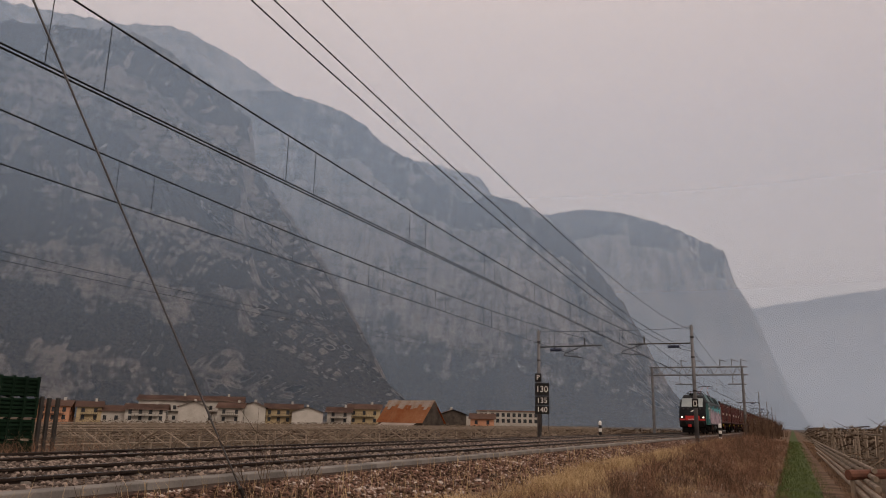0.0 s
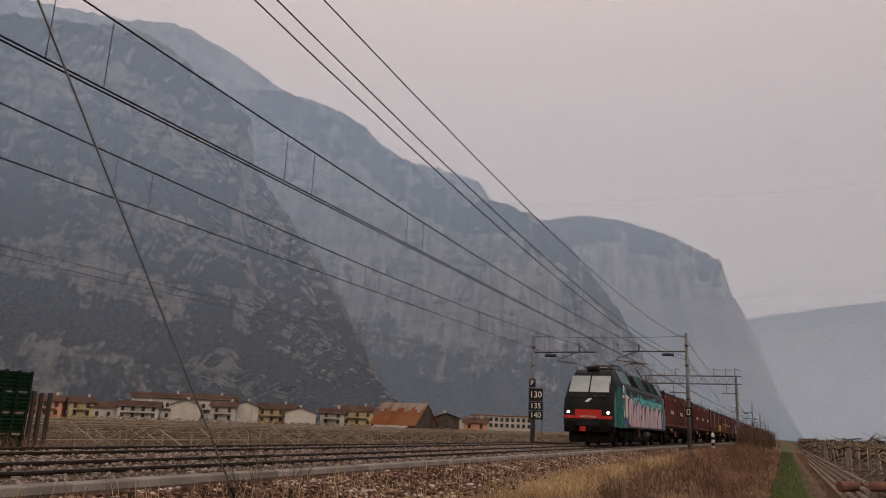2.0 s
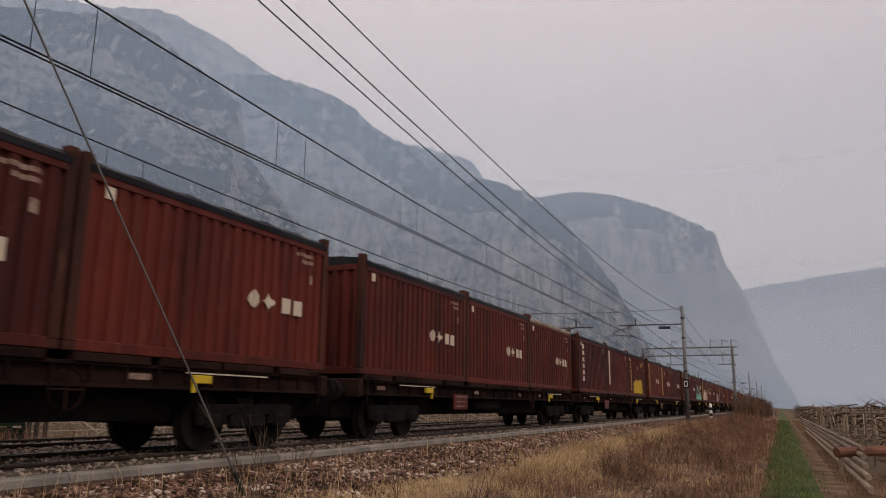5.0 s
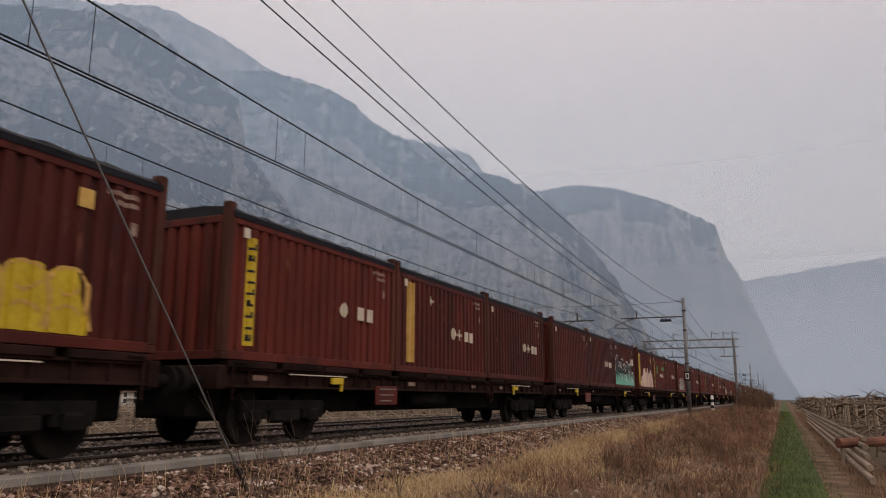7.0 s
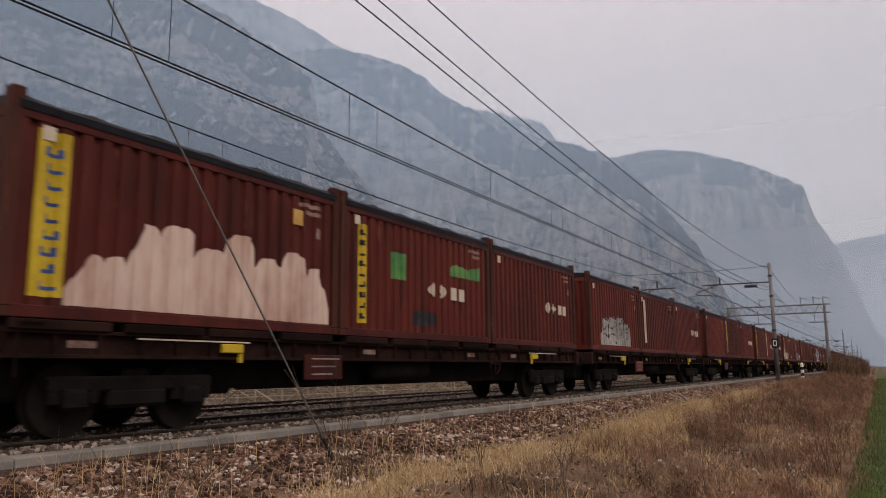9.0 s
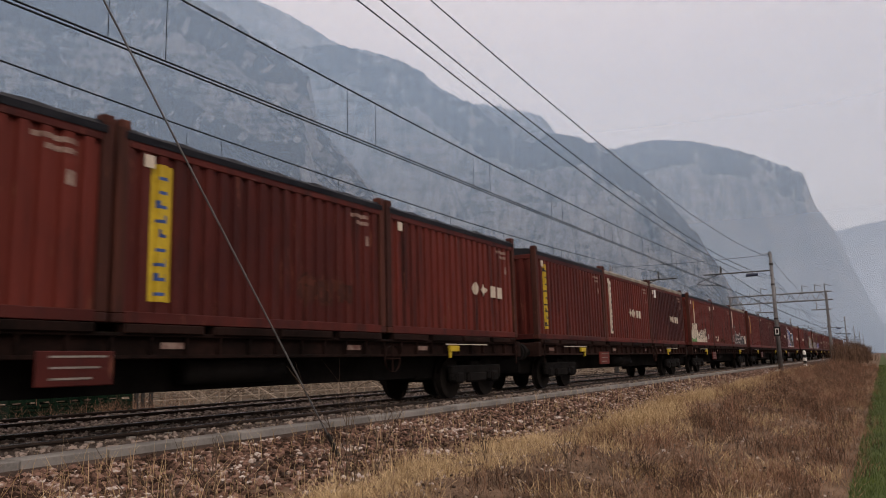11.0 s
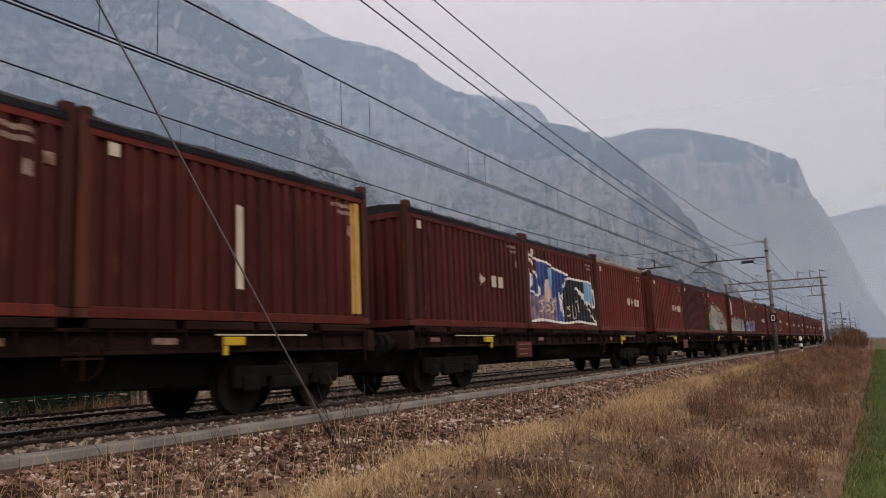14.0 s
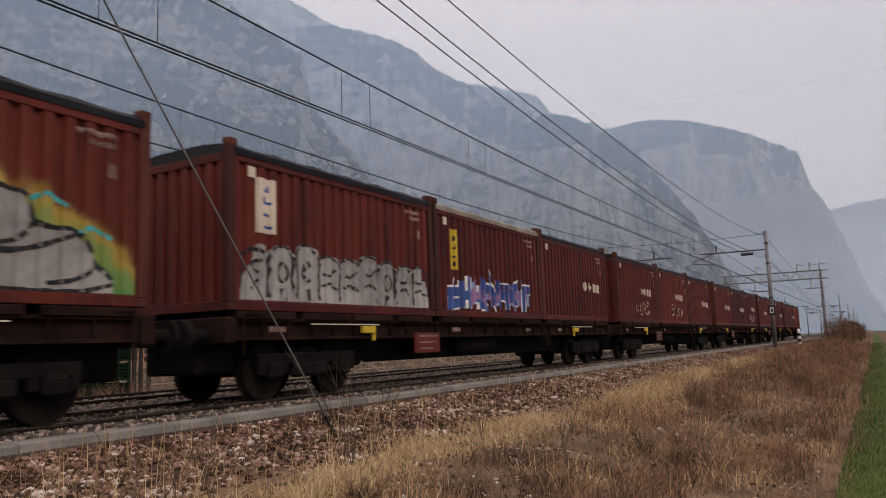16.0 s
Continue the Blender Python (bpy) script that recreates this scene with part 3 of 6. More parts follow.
def ground_z(x, y):
    """The embankment: ballast bed, stony shoulder, ledge, slope and field level on both sides."""
    prof = ((-60, -2.2), (-14, -2.0), (-9.5, -1.0), (-7.6, -0.5), (-6.2, -0.36), (-5.4, -0.075), (1.5, -0.075), (2.0, -0.16), (2.6, -0.26), (4.0, -0.52), (5.3, -0.56), (6.4, -0.66), (8.3, -0.95), (9.0, -1.0), (10.8, -1.0), (12, -1.15), (60, -1.3))
    z = interp(x, prof)
    if 4 < x < 9:
        z += 0.12 * noise.noise((x * 0.6, y * 0.35, 0)) + 0.05 * noise.noise((x * 2, y * 2, 3))
        z += min(1, max(0, (y - 14) / 25)) * 0.35 * max(0, 1 - abs(x - 5.6) / 2.2)
    elif abs(x) > 10:
        z += 0.1 * noise.noise((x * 0.2, y * 0.2, 0))
    return z


def build_ground():
    xs = [-4800, -1500, -500, -200, -100, -60, -40, -25, -18, -14, -11.5, -9.5, -8.5, -7.6, -6.8, -6.2, -5.4, -4.5, -3, -1, 0.5, 1.5, 1.75, 2.0, 2.6, 3, 3.5] + [4 + 0.25 * i for i in range(21)] + [9.3, 9.7, 10.2, 10.8, 11.4, 12, 14, 18, 25, 40, 60, 100, 200, 500, 1500, 4800]
    ys = [-4800, -1000, -300, -100, -50, -30] + [-20 + 0.5 * i for i in range(120)] + [40 + 2 * i for i in range(40)] + [120, 130, 145, 160, 200, 260, 350, 500, 900, 1800, 3000, 4800]
    me = bpy.data.meshes.new("ground")
    vs = [(x, y, ground_z(x, y) if abs(x) < 70 else (-2.2 if x < 0 else -1.3)) for x in xs for y in ys]
    n = len(ys)
    fs, mi = [], []
    for i in range(len(xs) - 1):
        for j in range(n - 1):
            k = i * n + j
            fs.append((k, k + n, k + n + 1, k + 1))
            cx = (xs[i] + xs[i + 1]) / 2
            mi.append(4 if -5.5 < cx < 1.8 else 1 if -6.3 < cx < 3.6 else 2 if 9.0 < cx < 10.3 else 0 if 3 < cx < 12 or -10 < cx < 0 else 3)
    me.from_pydata(vs, [], fs)
    for m in (M["earth"], M["ballast"], M["turf"], M["field"], M["trackbed"]):
        me.materials.append(m)
    me.polygons.foreach_set("material_index", mi)
    me.update()
    ob = new("ground", me)
    tagged(ob, "railway embankment with ballast, dry slope, green path and fields", "ground", kind="structure")


def rail_mesh():
    """A rail with foot, web and head as one long bar, and its worn top."""
    prof = [(-0.075, -0.172), (0.075, -0.172), (0.075, -0.16), (0.012, -0.14), (0.012, -0.045), (0.036, -0.035), (0.036, -0.004), (-0.036, -0.004), (-0.036, -0.035), (-0.012, -0.045), (-0.012, -0.14), (-0.075, -0.16)]
    bm = B()
    ends = []
    for y in (-120, 900):
        ends.append([bm.verts.new((x, y, z)) for x, z in prof])
    n = len(prof)
    for i in range(n):
        bm.faces.new((ends[0][i], ends[0][(i + 1) % n], ends[1][(i + 1) % n], ends[1][i]))
    bm.faces.new(ends[0][::-1])
    bm.faces.new(ends[1])
    return bm


def build_track():
    for k, cx in enumerate(TRACKS):
        tr = new("railway_track")
        tr.location = (cx, 0, 0)
        tagged(tr, "railway track with rusty rails on concrete sleepers", "railway track", "double track", "structure")
        for x in (-0.7535, 0.7535):
            r = part("rail", rail_mesh(), M["rail"], tr)
            r.location = (x, 0, 0)
            bm = B()
            box(bm, -0.03, 0.03, -120, 900, -0.004, 0.0)
            part("railhead", bm, M["railtop"], r, "shiny worn running surface")
        bm = B()
        box(bm, -1.28, 1.28, -0.13, 0.13, -0.36, -0.176, 0.02)
        for x in (-0.7535, 0.7535):
            for d in (-0.11, 0.11):
                box(bm, x + d - 0.03, x + d + 0.03, -0.05, 0.05, -0.18, -0.15)
        bmesh.ops.translate(bm, verts=bm.verts, vec=(0, 0, 0.1))
        sl = part("sleeper", bm, M["sleeper"], tr)
        for i in range(-15, 120):
            if i:
                again(sl, pose(0, i * 0.6, 0), tr)
    # concrete cable duct of separate lids along the near side
    duct = new("cable_duct")
    tagged(duct, "low pale concrete cable duct with separate lids beside the track", "cable duct", kind="structure")
    bm = B()
    box(bm, -0.16, 0.16, -0.495, 0.495, -0.22, 0.0, 0.012)
    lid = part("lid", bm, M["concrete"], duct)
    lid.location = (1.79, 0, -0.06)
    for i in range(-16, 130):
        if i:
            again(lid, pose(1.79 + random.uniform(-0.012, 0.012), i, -0.06 + random.uniform(-0.008, 0.008), 0, 0, random.uniform(-0.4, 0.4)), duct)


def stones(name, n, place, size, material, label, seed):
    """Loose stones, each a small uneven block, in one sheet."""
    rng = np.random.default_rng(seed)
    t = bmesh.new()
    bmesh.ops.create_icosphere(t, subdivisions=1, radius=1)
    bv = np.array([v.co[:] for v in t.verts])
    bf = np.array([[v.index for v in f.verts] for f in t.faces])
    t.free()
    V, F = [], []
    for i in range(n):
        x, y = place(rng)
        s = size * rng.uniform(0.5, 1.5)
        sc = s * rng.uniform(0.55, 1.25, 3) * (1, 1, 0.75)
        a = rng.uniform(0, 6.28)
        v = bv * rng.uniform(0.72, 1.2, (len(bv), 1)) * sc
        c, q = math.cos(a), math.sin(a)
        v = v @ np.array([[c, -q, 0], [q, c, 0], [0, 0, 1]])
        V.append(v + (x, y, ground_z(x, y) + s * 0.18))
        F.append(bf + i * len(bv))
    ob = raw(name, np.concatenate(V).tolist(), np.concatenate(F).tolist(), material)
    tagged(ob, label, "stones", kind="stuff")


def near_bias(rng, a, b, power=1.8):
    return a + (b - a) * rng.uniform() ** power


def blades(name, n, place, hmin, hmax, width, material, label, category, seed, lean=0.35, branch=0, zoff=0.0):
    """Upright blades or stalks, each a thin bent three-sided spike, some with side twigs."""
    rng = np.random.default_rng(seed)
    V, F = [], []
    for i in range(n):
        p = place(rng)
        x, y, k = p[0], p[1], (p[2] if len(p) > 2 else 1.0)
        z = ground_z(x, y) - 0.03 + zoff
        h = rng.uniform(hmin, hmax) * k
        a, l = rng.uniform(0, 6.28), rng.uniform(0, lean) * h
        dx, dy = math.cos(a) * l, math.sin(a) * l
        stems = [((x, y, z), (x + dx * 0.3, y + dy * 0.3, z + h * 0.55), (x + dx, y + dy, z + h), width * rng.uniform(0.6, 1.4))]
        for b in range(branch):
            f = rng.uniform(0.3, 0.85)
            b0 = (x + dx * f * 0.6, y + dy * f * 0.6, z + h * f)
            a2, l2 = rng.uniform(0, 6.28), h * rng.uniform(0.15, 0.4)
            b2 = (b0[0] + math.cos(a2) * l2 * 0.7, b0[1] + math.sin(a2) * l2 * 0.7, b0[2] + l2 * rng.uniform(0.2, 0.9))
            b1 = tuple((p + q) / 2 for p, q in zip(b0, b2))
            stems.append((b0, b1, b2, width * 0.6))
        for s0, s1, s2, w in stems:
            o = len(V)
            a3 = rng.uniform(0, 6.28)
            for pt, ww in ((s0, w), (s1, w * 0.75)):
                for q in range(3):
                    t = a3 + q * 2.094
                    V.append((pt[0] + ww * math.cos(t) * 0.6, pt[1] + ww * math.sin(t) * 0.6, pt[2]))
            V.append(s2)
            for q in range(3):
                r = (q + 1) % 3
                F.append((o + q, o + r, o + 3 + r, o + 3 + q))
                F.append((o + 3 + q, o + 3 + r, o + 6))
    ob = raw(name, V, F, material)
    tagged(ob, label, category, kind="stuff")


def build_vegetation():
    stones("ballast_stones", 30000, lambda r: (min(r.uniform(2.15, 4.4), r.uniform(2.15, 5.2)), near_bias(r, 1, 60)), 0.034, M["stone"], "brown and grey loose ballast stones on the shoulder", 1)
    stones("track_stones", 24000, lambda r: (r.uniform(-5.9, 1.6), near_bias(r, 2, 60)), 0.03, M["stone_light"], "dusty grey ballast stones between the rails", 2)
    stones("slope_stones", 5200, lambda r: (r.uniform(4.4, 8.8), near_bias(r, 2, 30)), 0.024, M["slope_stone"], "scattered stones on the dry slope", 3)

    def straw_place(r):
        y = near_bias(r, 1.5, 70, 1.9)
        x = r.normal(4.75 + 0.25 * math.sin(y * 0.5), 0.36)
        return x, y, (0.7 + 0.8 * noise.noise((x * 1.7, y * 1.3, 1)) + (0.4 if y > 14 else 0)) * (0.6 + 0.6 * r.uniform() ** 2)

    rb = random.Random(41)
    mounds = []
    while len(mounds) < 620:
        x, y = rb.uniform(5.2, 8.9), 2.2 + 100 * rb.random() ** 2.1
        lean_in = 0.25 if 5.7 < x < 8.2 else -0.1
        if noise.noise((x * 0.8, y * 0.4, 4)) + (0.5 if y > 13 else 0.05) + lean_in > rb.uniform(-0.4, 0.6):
            mounds.append((x, y, rb.uniform(0.1, 0.34) * (1 + 0.5 * min(1, y / 25)), rb.uniform(0.6, 1.25) * (0.75 + 0.7 * min(1, max(0, (y - 8) / 20)))))

    def brush_place(r):
        cx, cy, sz, k = mounds[r.integers(len(mounds))]
        u, v = r.normal(0, 1), r.normal(0, 1)
        return cx + u * sz, cy + v * sz, k * max(0.25, 1.15 - 0.3 * (u * u + v * v))

    def clump_place(r):
        cx, cy, sz, k = mounds[3 * int(r.integers(len(mounds) // 3))]
        u, v = r.normal(0, 0.8), r.normal(0, 0.8)
        return cx + u * sz, cy + v * sz, 0.8 * k * max(0.3, 1.1 - 0.3 * (u * u + v * v))

    def far_place(r):
        k = r.integers(7)
        return r.normal(5.6 + 0.5 * (k % 3), 0.7), r.normal(95 + 16 * k, 2.0), 1.0

    def litter_place(r):
        y = near_bias(r, 2, 90, 1.9)
        return r.uniform(4.4, 9.1), y, 1.0

    def patch_place(r):
        while True:
            y = near_bias(r, 2, 45, 1.7)
            x = r.uniform(5.0, 8.9)
            if noise.noise((x * 1.1, y * 0.7, 9)) > 0.12:
                return x, y, 1.0

    blades("straw_patches", 8000, patch_place, 0.08, 0.3, 0.006, M["straw"], "tufts of pale straw scattered on the brown slope", "grass", 19, 2.0)
    blades("straw_grass", 52000, straw_place, 0.08, 0.3, 0.006, M["straw"], "pale dry straw-coloured grass on the ledge", "grass", 11, 1.4)
    blades("brown_brush", 26000, brush_place, 0.18, 0.52, 0.006, M["brush"], "reddish-brown dead brush on the embankment slope", "brush", 12, 1.2, 4)
    blades("dark_brush", 9000, clump_place, 0.2, 0.5, 0.008, M["twig"], "dark clumps of tangled dead twigs on the slope", "brush", 17, 0.9, 5)
    blades("far_bushes", 1500, far_place, 1.0, 3.2, 0.03, M["twig"], "bare bushes beside the line in the distance", "bushes", 18, 0.5, 6)
    blades("dead_grass", 40000, litter_place, 0.04, 0.2, 0.006, M["greygrass"], "grey-brown trampled dead grass", "grass", 13, 2.2)
    blades("green_grass", 45000, lambda r: (min(r.uniform(9.0, 10.5), r.uniform(9.0, 11.0)), near_bias(r, 4, 120, 2.0)), 0.03, 0.12, 0.007, M["grass"], "short green grass on the field path", "grass", 14, 0.8)
    blades("rear_dead_grass", 9000, lambda r: (r.uniform(4.2, 9.1), r.uniform(-14, 3), 1.0), 0.06, 0.28, 0.006, M["greygrass"], "grey-brown trampled dead grass behind the standpoint", "grass", 20, 2.2)
    blades("rear_green_grass", 8000, lambda r: (r.uniform(8.9, 10.9), r.uniform(-14, 5)), 0.03, 0.12, 0.007, M["grass"], "short green grass on the path behind the standpoint", "grass", 21, 0.8)
    blades("shoulder_weeds", 1300, lambda r: (r.uniform(2.3, 4.6), near_bias(r, 2, 40)), 0.1, 0.45, 0.005, M["straw"], "sparse dry weeds among the stones", "weeds", 15, 0.5, 2)
    blades("tall_stalks", 46, lambda r: (r.uniform(4.2, 5.0), r.uniform(2.6, 4.8)), 0.45, 0.95, 0.005, M["straw"], "tall dry bent stalks at the edge of the stones", "weeds", 22, 0.7, 2)
    blades("crate_brush", 700, lambda r: (r.normal(-8.6, 0.5), r.normal(13.4, 1.6)), 0.3, 1.0, 0.008, M["brush"], "reddish dead brush in front of the crates", "brush", 23, 0.8, 4)
    blades("verge_grass", 9000, lambda r: (r.uniform(10.7, 11.8), near_bias(r, 6, 120, 1.8)), 0.1, 0.3, 0.007, M["greygrass"], "dry grass under the orchard posts", "grass", 16, 0.8)


# ---- overhead line ----
def sag(y0, y1, z0, z1, x0, x1, drop, n=16):
    pts = []
    for i in range(n + 1):
        f = i / n
        pts.append((x0 + (x1 - x0) * f, y0 + (y1 - y0) * f, z0 + (z1 - z0) * f - 4 * drop * f * (1 - f)))
    return pts


SPAN = [-55, 1.2, 57.6, 122, 180, 240, 300]
SPAN_FAR = [-59, -3, 53.2, 118, 176, 236, 296]


def build_wires():
    for cx, spans, hz, cz, drop, first, gap in ((0.0, SPAN, 5.77, 7.2, 0.6, 5.4, 5.85), (-3.8, SPAN_FAR, 5.42, 6.9, 0.71, 8.75, 5.6)):
        cat = new("catenary")
        tagged(cat, "overhead contact line with carrier wire and droppers", "overhead line", "overhead lines", "structure")
        bm = B()
        for d in ((-0.06, 0.06) if cx == 0 else (0.0,)):
            line(bm, [(cx + 0.1 * (-1) ** i + d, y, hz) for i, y in enumerate(spans)], 0.015)
        part("contact_wire", bm, M["wire"], cat)
        bm = B()
        pts = []
        for a, b in zip(spans, spans[1:]):
            pts += sag(a, b, cz, cz, cx, cx, drop)[1 if pts else 0:]
        line(bm, pts, 0.017)
        part("carrier_wire", bm, M["wire"], cat)
        for a, b in zip(spans, spans[1:]):
            y = a + first
            while y < b - 2:
                for yy in (y, y + 1.05):
                    f = (yy - a) / (b - a)
                    bm = B()
                    tube(bm, (cx, yy, hz), (cx, yy, cz - 4 * drop * f * (1 - f)), 0.007, seg=5)
                    part("dropper", bm, M["wire"], cat)
                y += gap
    # feeders carried on the near masts
    for x, za, zb, dr in ((3.3, 6.85, 6.2, 1.25), (3.3, 7.15, 6.4, 1.2), (3.3, 7.75, 7.75, 1.1)):
        bm = B()
        pts = []
        for a, b in zip(SPAN, SPAN[1:]):
            pts += sag(a, b, za if a < 2 else zb, za if b < 2 else zb, x, x, dr)[1 if pts else 0:]
        line(bm, pts, 0.012)
        ob = mesh_ob("feeder_wire", bm, M["wire"])
        tagged(ob, "thin black feeder wire strung along the masts", "wire", "feeder wires")
    bm = B()
    line(bm, sag(53.2, 57.6, 7.5, 7.95, -7.1, 3.3, 0.12), 0.016)
    ob = mesh_ob("span_wire", bm, M["wire"])
    tagged(ob, "thin cross-span wire between two masts", "wire")
    # telephone line over the fields
    for dz in (0, 0.5):
        bm = B()
        line(bm, sag(-40, 62, 10.6 - dz, 9.75 - dz, -30, -29.5, 0.6, 24) + sag(62, 160, 9.75 - dz, 9.9 - dz, -29.5, -18, 0.1, 16)[1:], 0.02)
        ob = mesh_ob("telephone_wire", bm, M["wire"])
        tagged(ob, "sagging telephone wire across the fields", "wire", "telephone wires")
    bm = B()
    tube(bm, (3.3, 1.4, 8.15), (3.3, 7.95, -0.42), 0.011)
    stay = mesh_ob("stay_wire", bm, M["galv"])
    tagged(stay, "taut steel stay wire anchored in the ballast shoulder", "stay wire")
    bm = B()
    box(bm, 3.15, 3.45, 7.8, 8.15, -0.75, -0.4, 0.03)
    tube(bm, (3.3, 7.95, -0.42), (3.3, 7.68, -0.06), 0.028)
    an = mesh_ob("stay_anchor", bm, M["darksteel"])
    tagged(an, "dark anchor block at the foot of the stay wire", "anchor")


def mast(y, side, height, arm_z, plate=False, label="", loop=5.1):
    x = 3.3 if side > 0 else -7.1
    m = new("catenary_mast")
    m.location = (x, y, -0.4)
    tagged(m, label or "grey steel tube catenary mast with a cantilever arm", "catenary mast", "catenary masts")
    bm = B()
    tube(bm, (0, 0, 0), (0, 0, height + 0.4), 0.16, 0.1, 12)
    part("pole", bm, M["galv"], m, smooth=True)
    bm = B()
    box(bm, -0.4, 0.4, -0.4, 0.4, -0.3, 0.12, 0.03)
    part("foundation", bm, M["concrete"], m)
    for z in (height * 0.45, height * 0.75, height * 0.93):
        bm = B()
        tube(bm, (0, 0, z), (0, 0, z + 0.12), 0.15, seg=12)
        part("clamp", bm, M["darksteel"], m)
    d = -side
    a = B()
    z = arm_z + 0.4
    tube(a, (0, 0, z), (d * 4.7, 0, z + 0.03), 0.05)
    arm = part("arm", a, M["darksteel"], m)
    bm = B()
    tube(bm, (d * 0.9, 0, z - 0.22), (d * 1.75, 0, z - 0.22), 0.12)
    tube(bm, (d * 1.3, 0, z - 0.2), (d * 1.3, 0, z), 0.04)
    part("insulator", bm, M["insul"], arm)
    bm = B()
    tube(bm, (d * 3.45, 0, z), (d * 3.45, 0, z + 0.6), 0.06)
    part("carrier_post", bm, M["darksteel"], arm)
    bm = B()
    e = 3.6 if loop > 4 else 3.25
    tube(bm, (d * e, 0, z), (d * loop, 0, z - 0.5), 0.035)
    tube(bm, (d * loop, 0, z - 0.5), (d * (loop + (0.1 if loop > 4 else -0.1)), 0, z - 0.65), 0.035)
    tube(bm, (d * (loop + (0.1 if loop > 4 else -0.1)), 0, z - 0.65), (d * e, 0, z - 0.82), 0.035)
    part("registration_arm", bm, M["darksteel"], arm)
    bm = B()
    box(bm, -0.16, 0.16, -0.02, 0.02, height + 0.1, height + 0.2)
    tube(bm, (0, 0, height + 0.3), (d * 0.75, 0, height + 0.25), 0.02)
    part("top_bracket", bm, M["galv"], m)
    if plate:
        bm = B()
        box(bm, -0.22, 0.22, -0.19, -0.15, 2.5, 3.15, 0.01)
        p = part("sign_plate", bm, M["black"], m, "black plate with a white ring")
        bm = B()
        for u in ((-0.12, -0.07, 2.62, 3.03), (0.07, 0.12, 2.62, 3.03), (-0.12, 0.12, 2.62, 2.68), (-0.12, 0.12, 2.97, 3.03)):
            box(bm, u[0], u[1], -0.197, -0.191, u[2], u[3])
        part("marking", bm, M["white"], p)
    return m


def text_part(name, body, size, loc, parent, material):
    cu = bpy.data.curves.new(name, "FONT")
    cu.body, cu.size, cu.align_x, cu.align_y, cu.extrude = body, size, "CENTER", "CENTER", 0.004
    tmp = bpy.data.objects.new(name, cu)
    me = bpy.data.meshes.new_from_object(tmp)
    bpy.data.objects.remove(tmp)
    me.materials.append(material)
    ob = new(name, me)
    ob.parent = parent
    ob.matrix_basis = pose(*loc, 90, 0, 0)
    return ob


def build_masts():
    mast(57.6, 1, 8.15, 6.8, True, "grey steel catenary mast beside the track with a small sign plate")
    mast(53.2, -1, 7.55, 6.3, False, "grey catenary mast carrying black speed boards", 2.0)
    sb = new("speed_board")
    sb.location = (-7.1, 52.9, 0)
    tagged(sb, "stack of black speed boards with white figures on a mast", "speed sign")
    for txt, x0, x1, z0, z1, s in (("P", -0.22, 0.28, 3.75, 4.35, 0.5), ("130", -0.22, 0.85, 2.75, 3.65, 0.62), ("135", -0.22, 0.85, 2.1, 2.7, 0.55), ("140", -0.22, 0.85, 1.45, 2.05, 0.55)):
        bm = B()
        box(bm, x0, x1, -0.03, 0.03, z0, z1, 0.01)
        b = part("board", bm, M["black"], sb)
        text_part("figures", txt, s, ((x0 + x1) / 2, -0.035, (z0 + z1) / 2), b, M["white"])
    for x in (0.25, 0.78):
        bm = B()
        tube(bm, (x, 0.05, 0.2), (x, 0.05, 3.6), 0.025)
        part("support_post", bm, M["darksteel"], sb)
    # portal across both tracks
    for y, xl in ((122, -10.0),):
        g = new("catenary_portal")
        g.location = (0, y, 0)
        tagged(g, "grey steel lattice portal spanning both tracks", "catenary portal")
        for x in (3.3, xl):
            bm = B()
            tube(bm, (x, 0, -0.4), (x, 0, 9.9), 0.24, 0.18, 10)
            part("leg", bm, M["galv"], g)
        for z in (8.6, 9.8):
            bm = B()
            tube(bm, (xl - 0.5, 0, z), (4.1, 0, z), 0.11)
            part("beam", bm, M["galv"], g)
        bm = B()
        for i in range(10):
            x = xl + i * 1.33
            tube(bm, (x, 0, 8.6), (x + 0.66, 0, 9.8), 0.05)
            tube(bm, (x + 0.66, 0, 9.8), (x + 1.33, 0, 8.6), 0.05)
        part("lattice", bm, M["galv"], g)
        for x in (-5.5, -3.4, 0.2, 1.9, 3.2):
            bm = B()
            tube(bm, (x, 0, 9.8), (x, 0, 11.0), 0.07)
            tube(bm, (x, 0, 10.9), (x + 0.9, 0, 10.6), 0.06)
            part("wire_bracket", bm, M["galv"], g)
        for x in (-6.5, 1.2):
            bm = B()
            tube(bm, (x, 0, 7.2), (x + 2.6, 0, 7.2), 0.09)
            tube(bm, (x + 0.7, 0, 7.2), (x + 0.7, 0, 8.6), 0.06)
            part("drop_arm", bm, M["galv"], g)
    for y, h in ((182, 8.6), (240, 8.4), (300, 8.4), (360, 8.4)):
        mast(y, 1, h, 6.3)
        mast(y - 3, -1, h, 6.3)
    mast(1.2, 1, 8.15, 6.8)
    mast(-3, -1, 8.15, 6.3)
    # black and white marker posts
    for x, y in ((-7.0, 72), (2.9, 82)):
        p = new("marker_post")
        p.location = (x, y, -0.45)
        tagged(p, "short marker post banded black and white", "marker post", "marker posts")
        for i in range(5):
            bm = B()
            tube(bm, (0, 0, 0.3 * i), (0, 0, 0.3 * i + 0.3), 0.15, seg=12)
            part("band", bm, M["white"] if i % 2 == 0 else M["black"], p)
        bm = B()
        tube(bm, (0, 0, 1.5), (0, 0, 1.62), 0.15, 0.03, 12)
        part("cap", bm, M["white"], p)


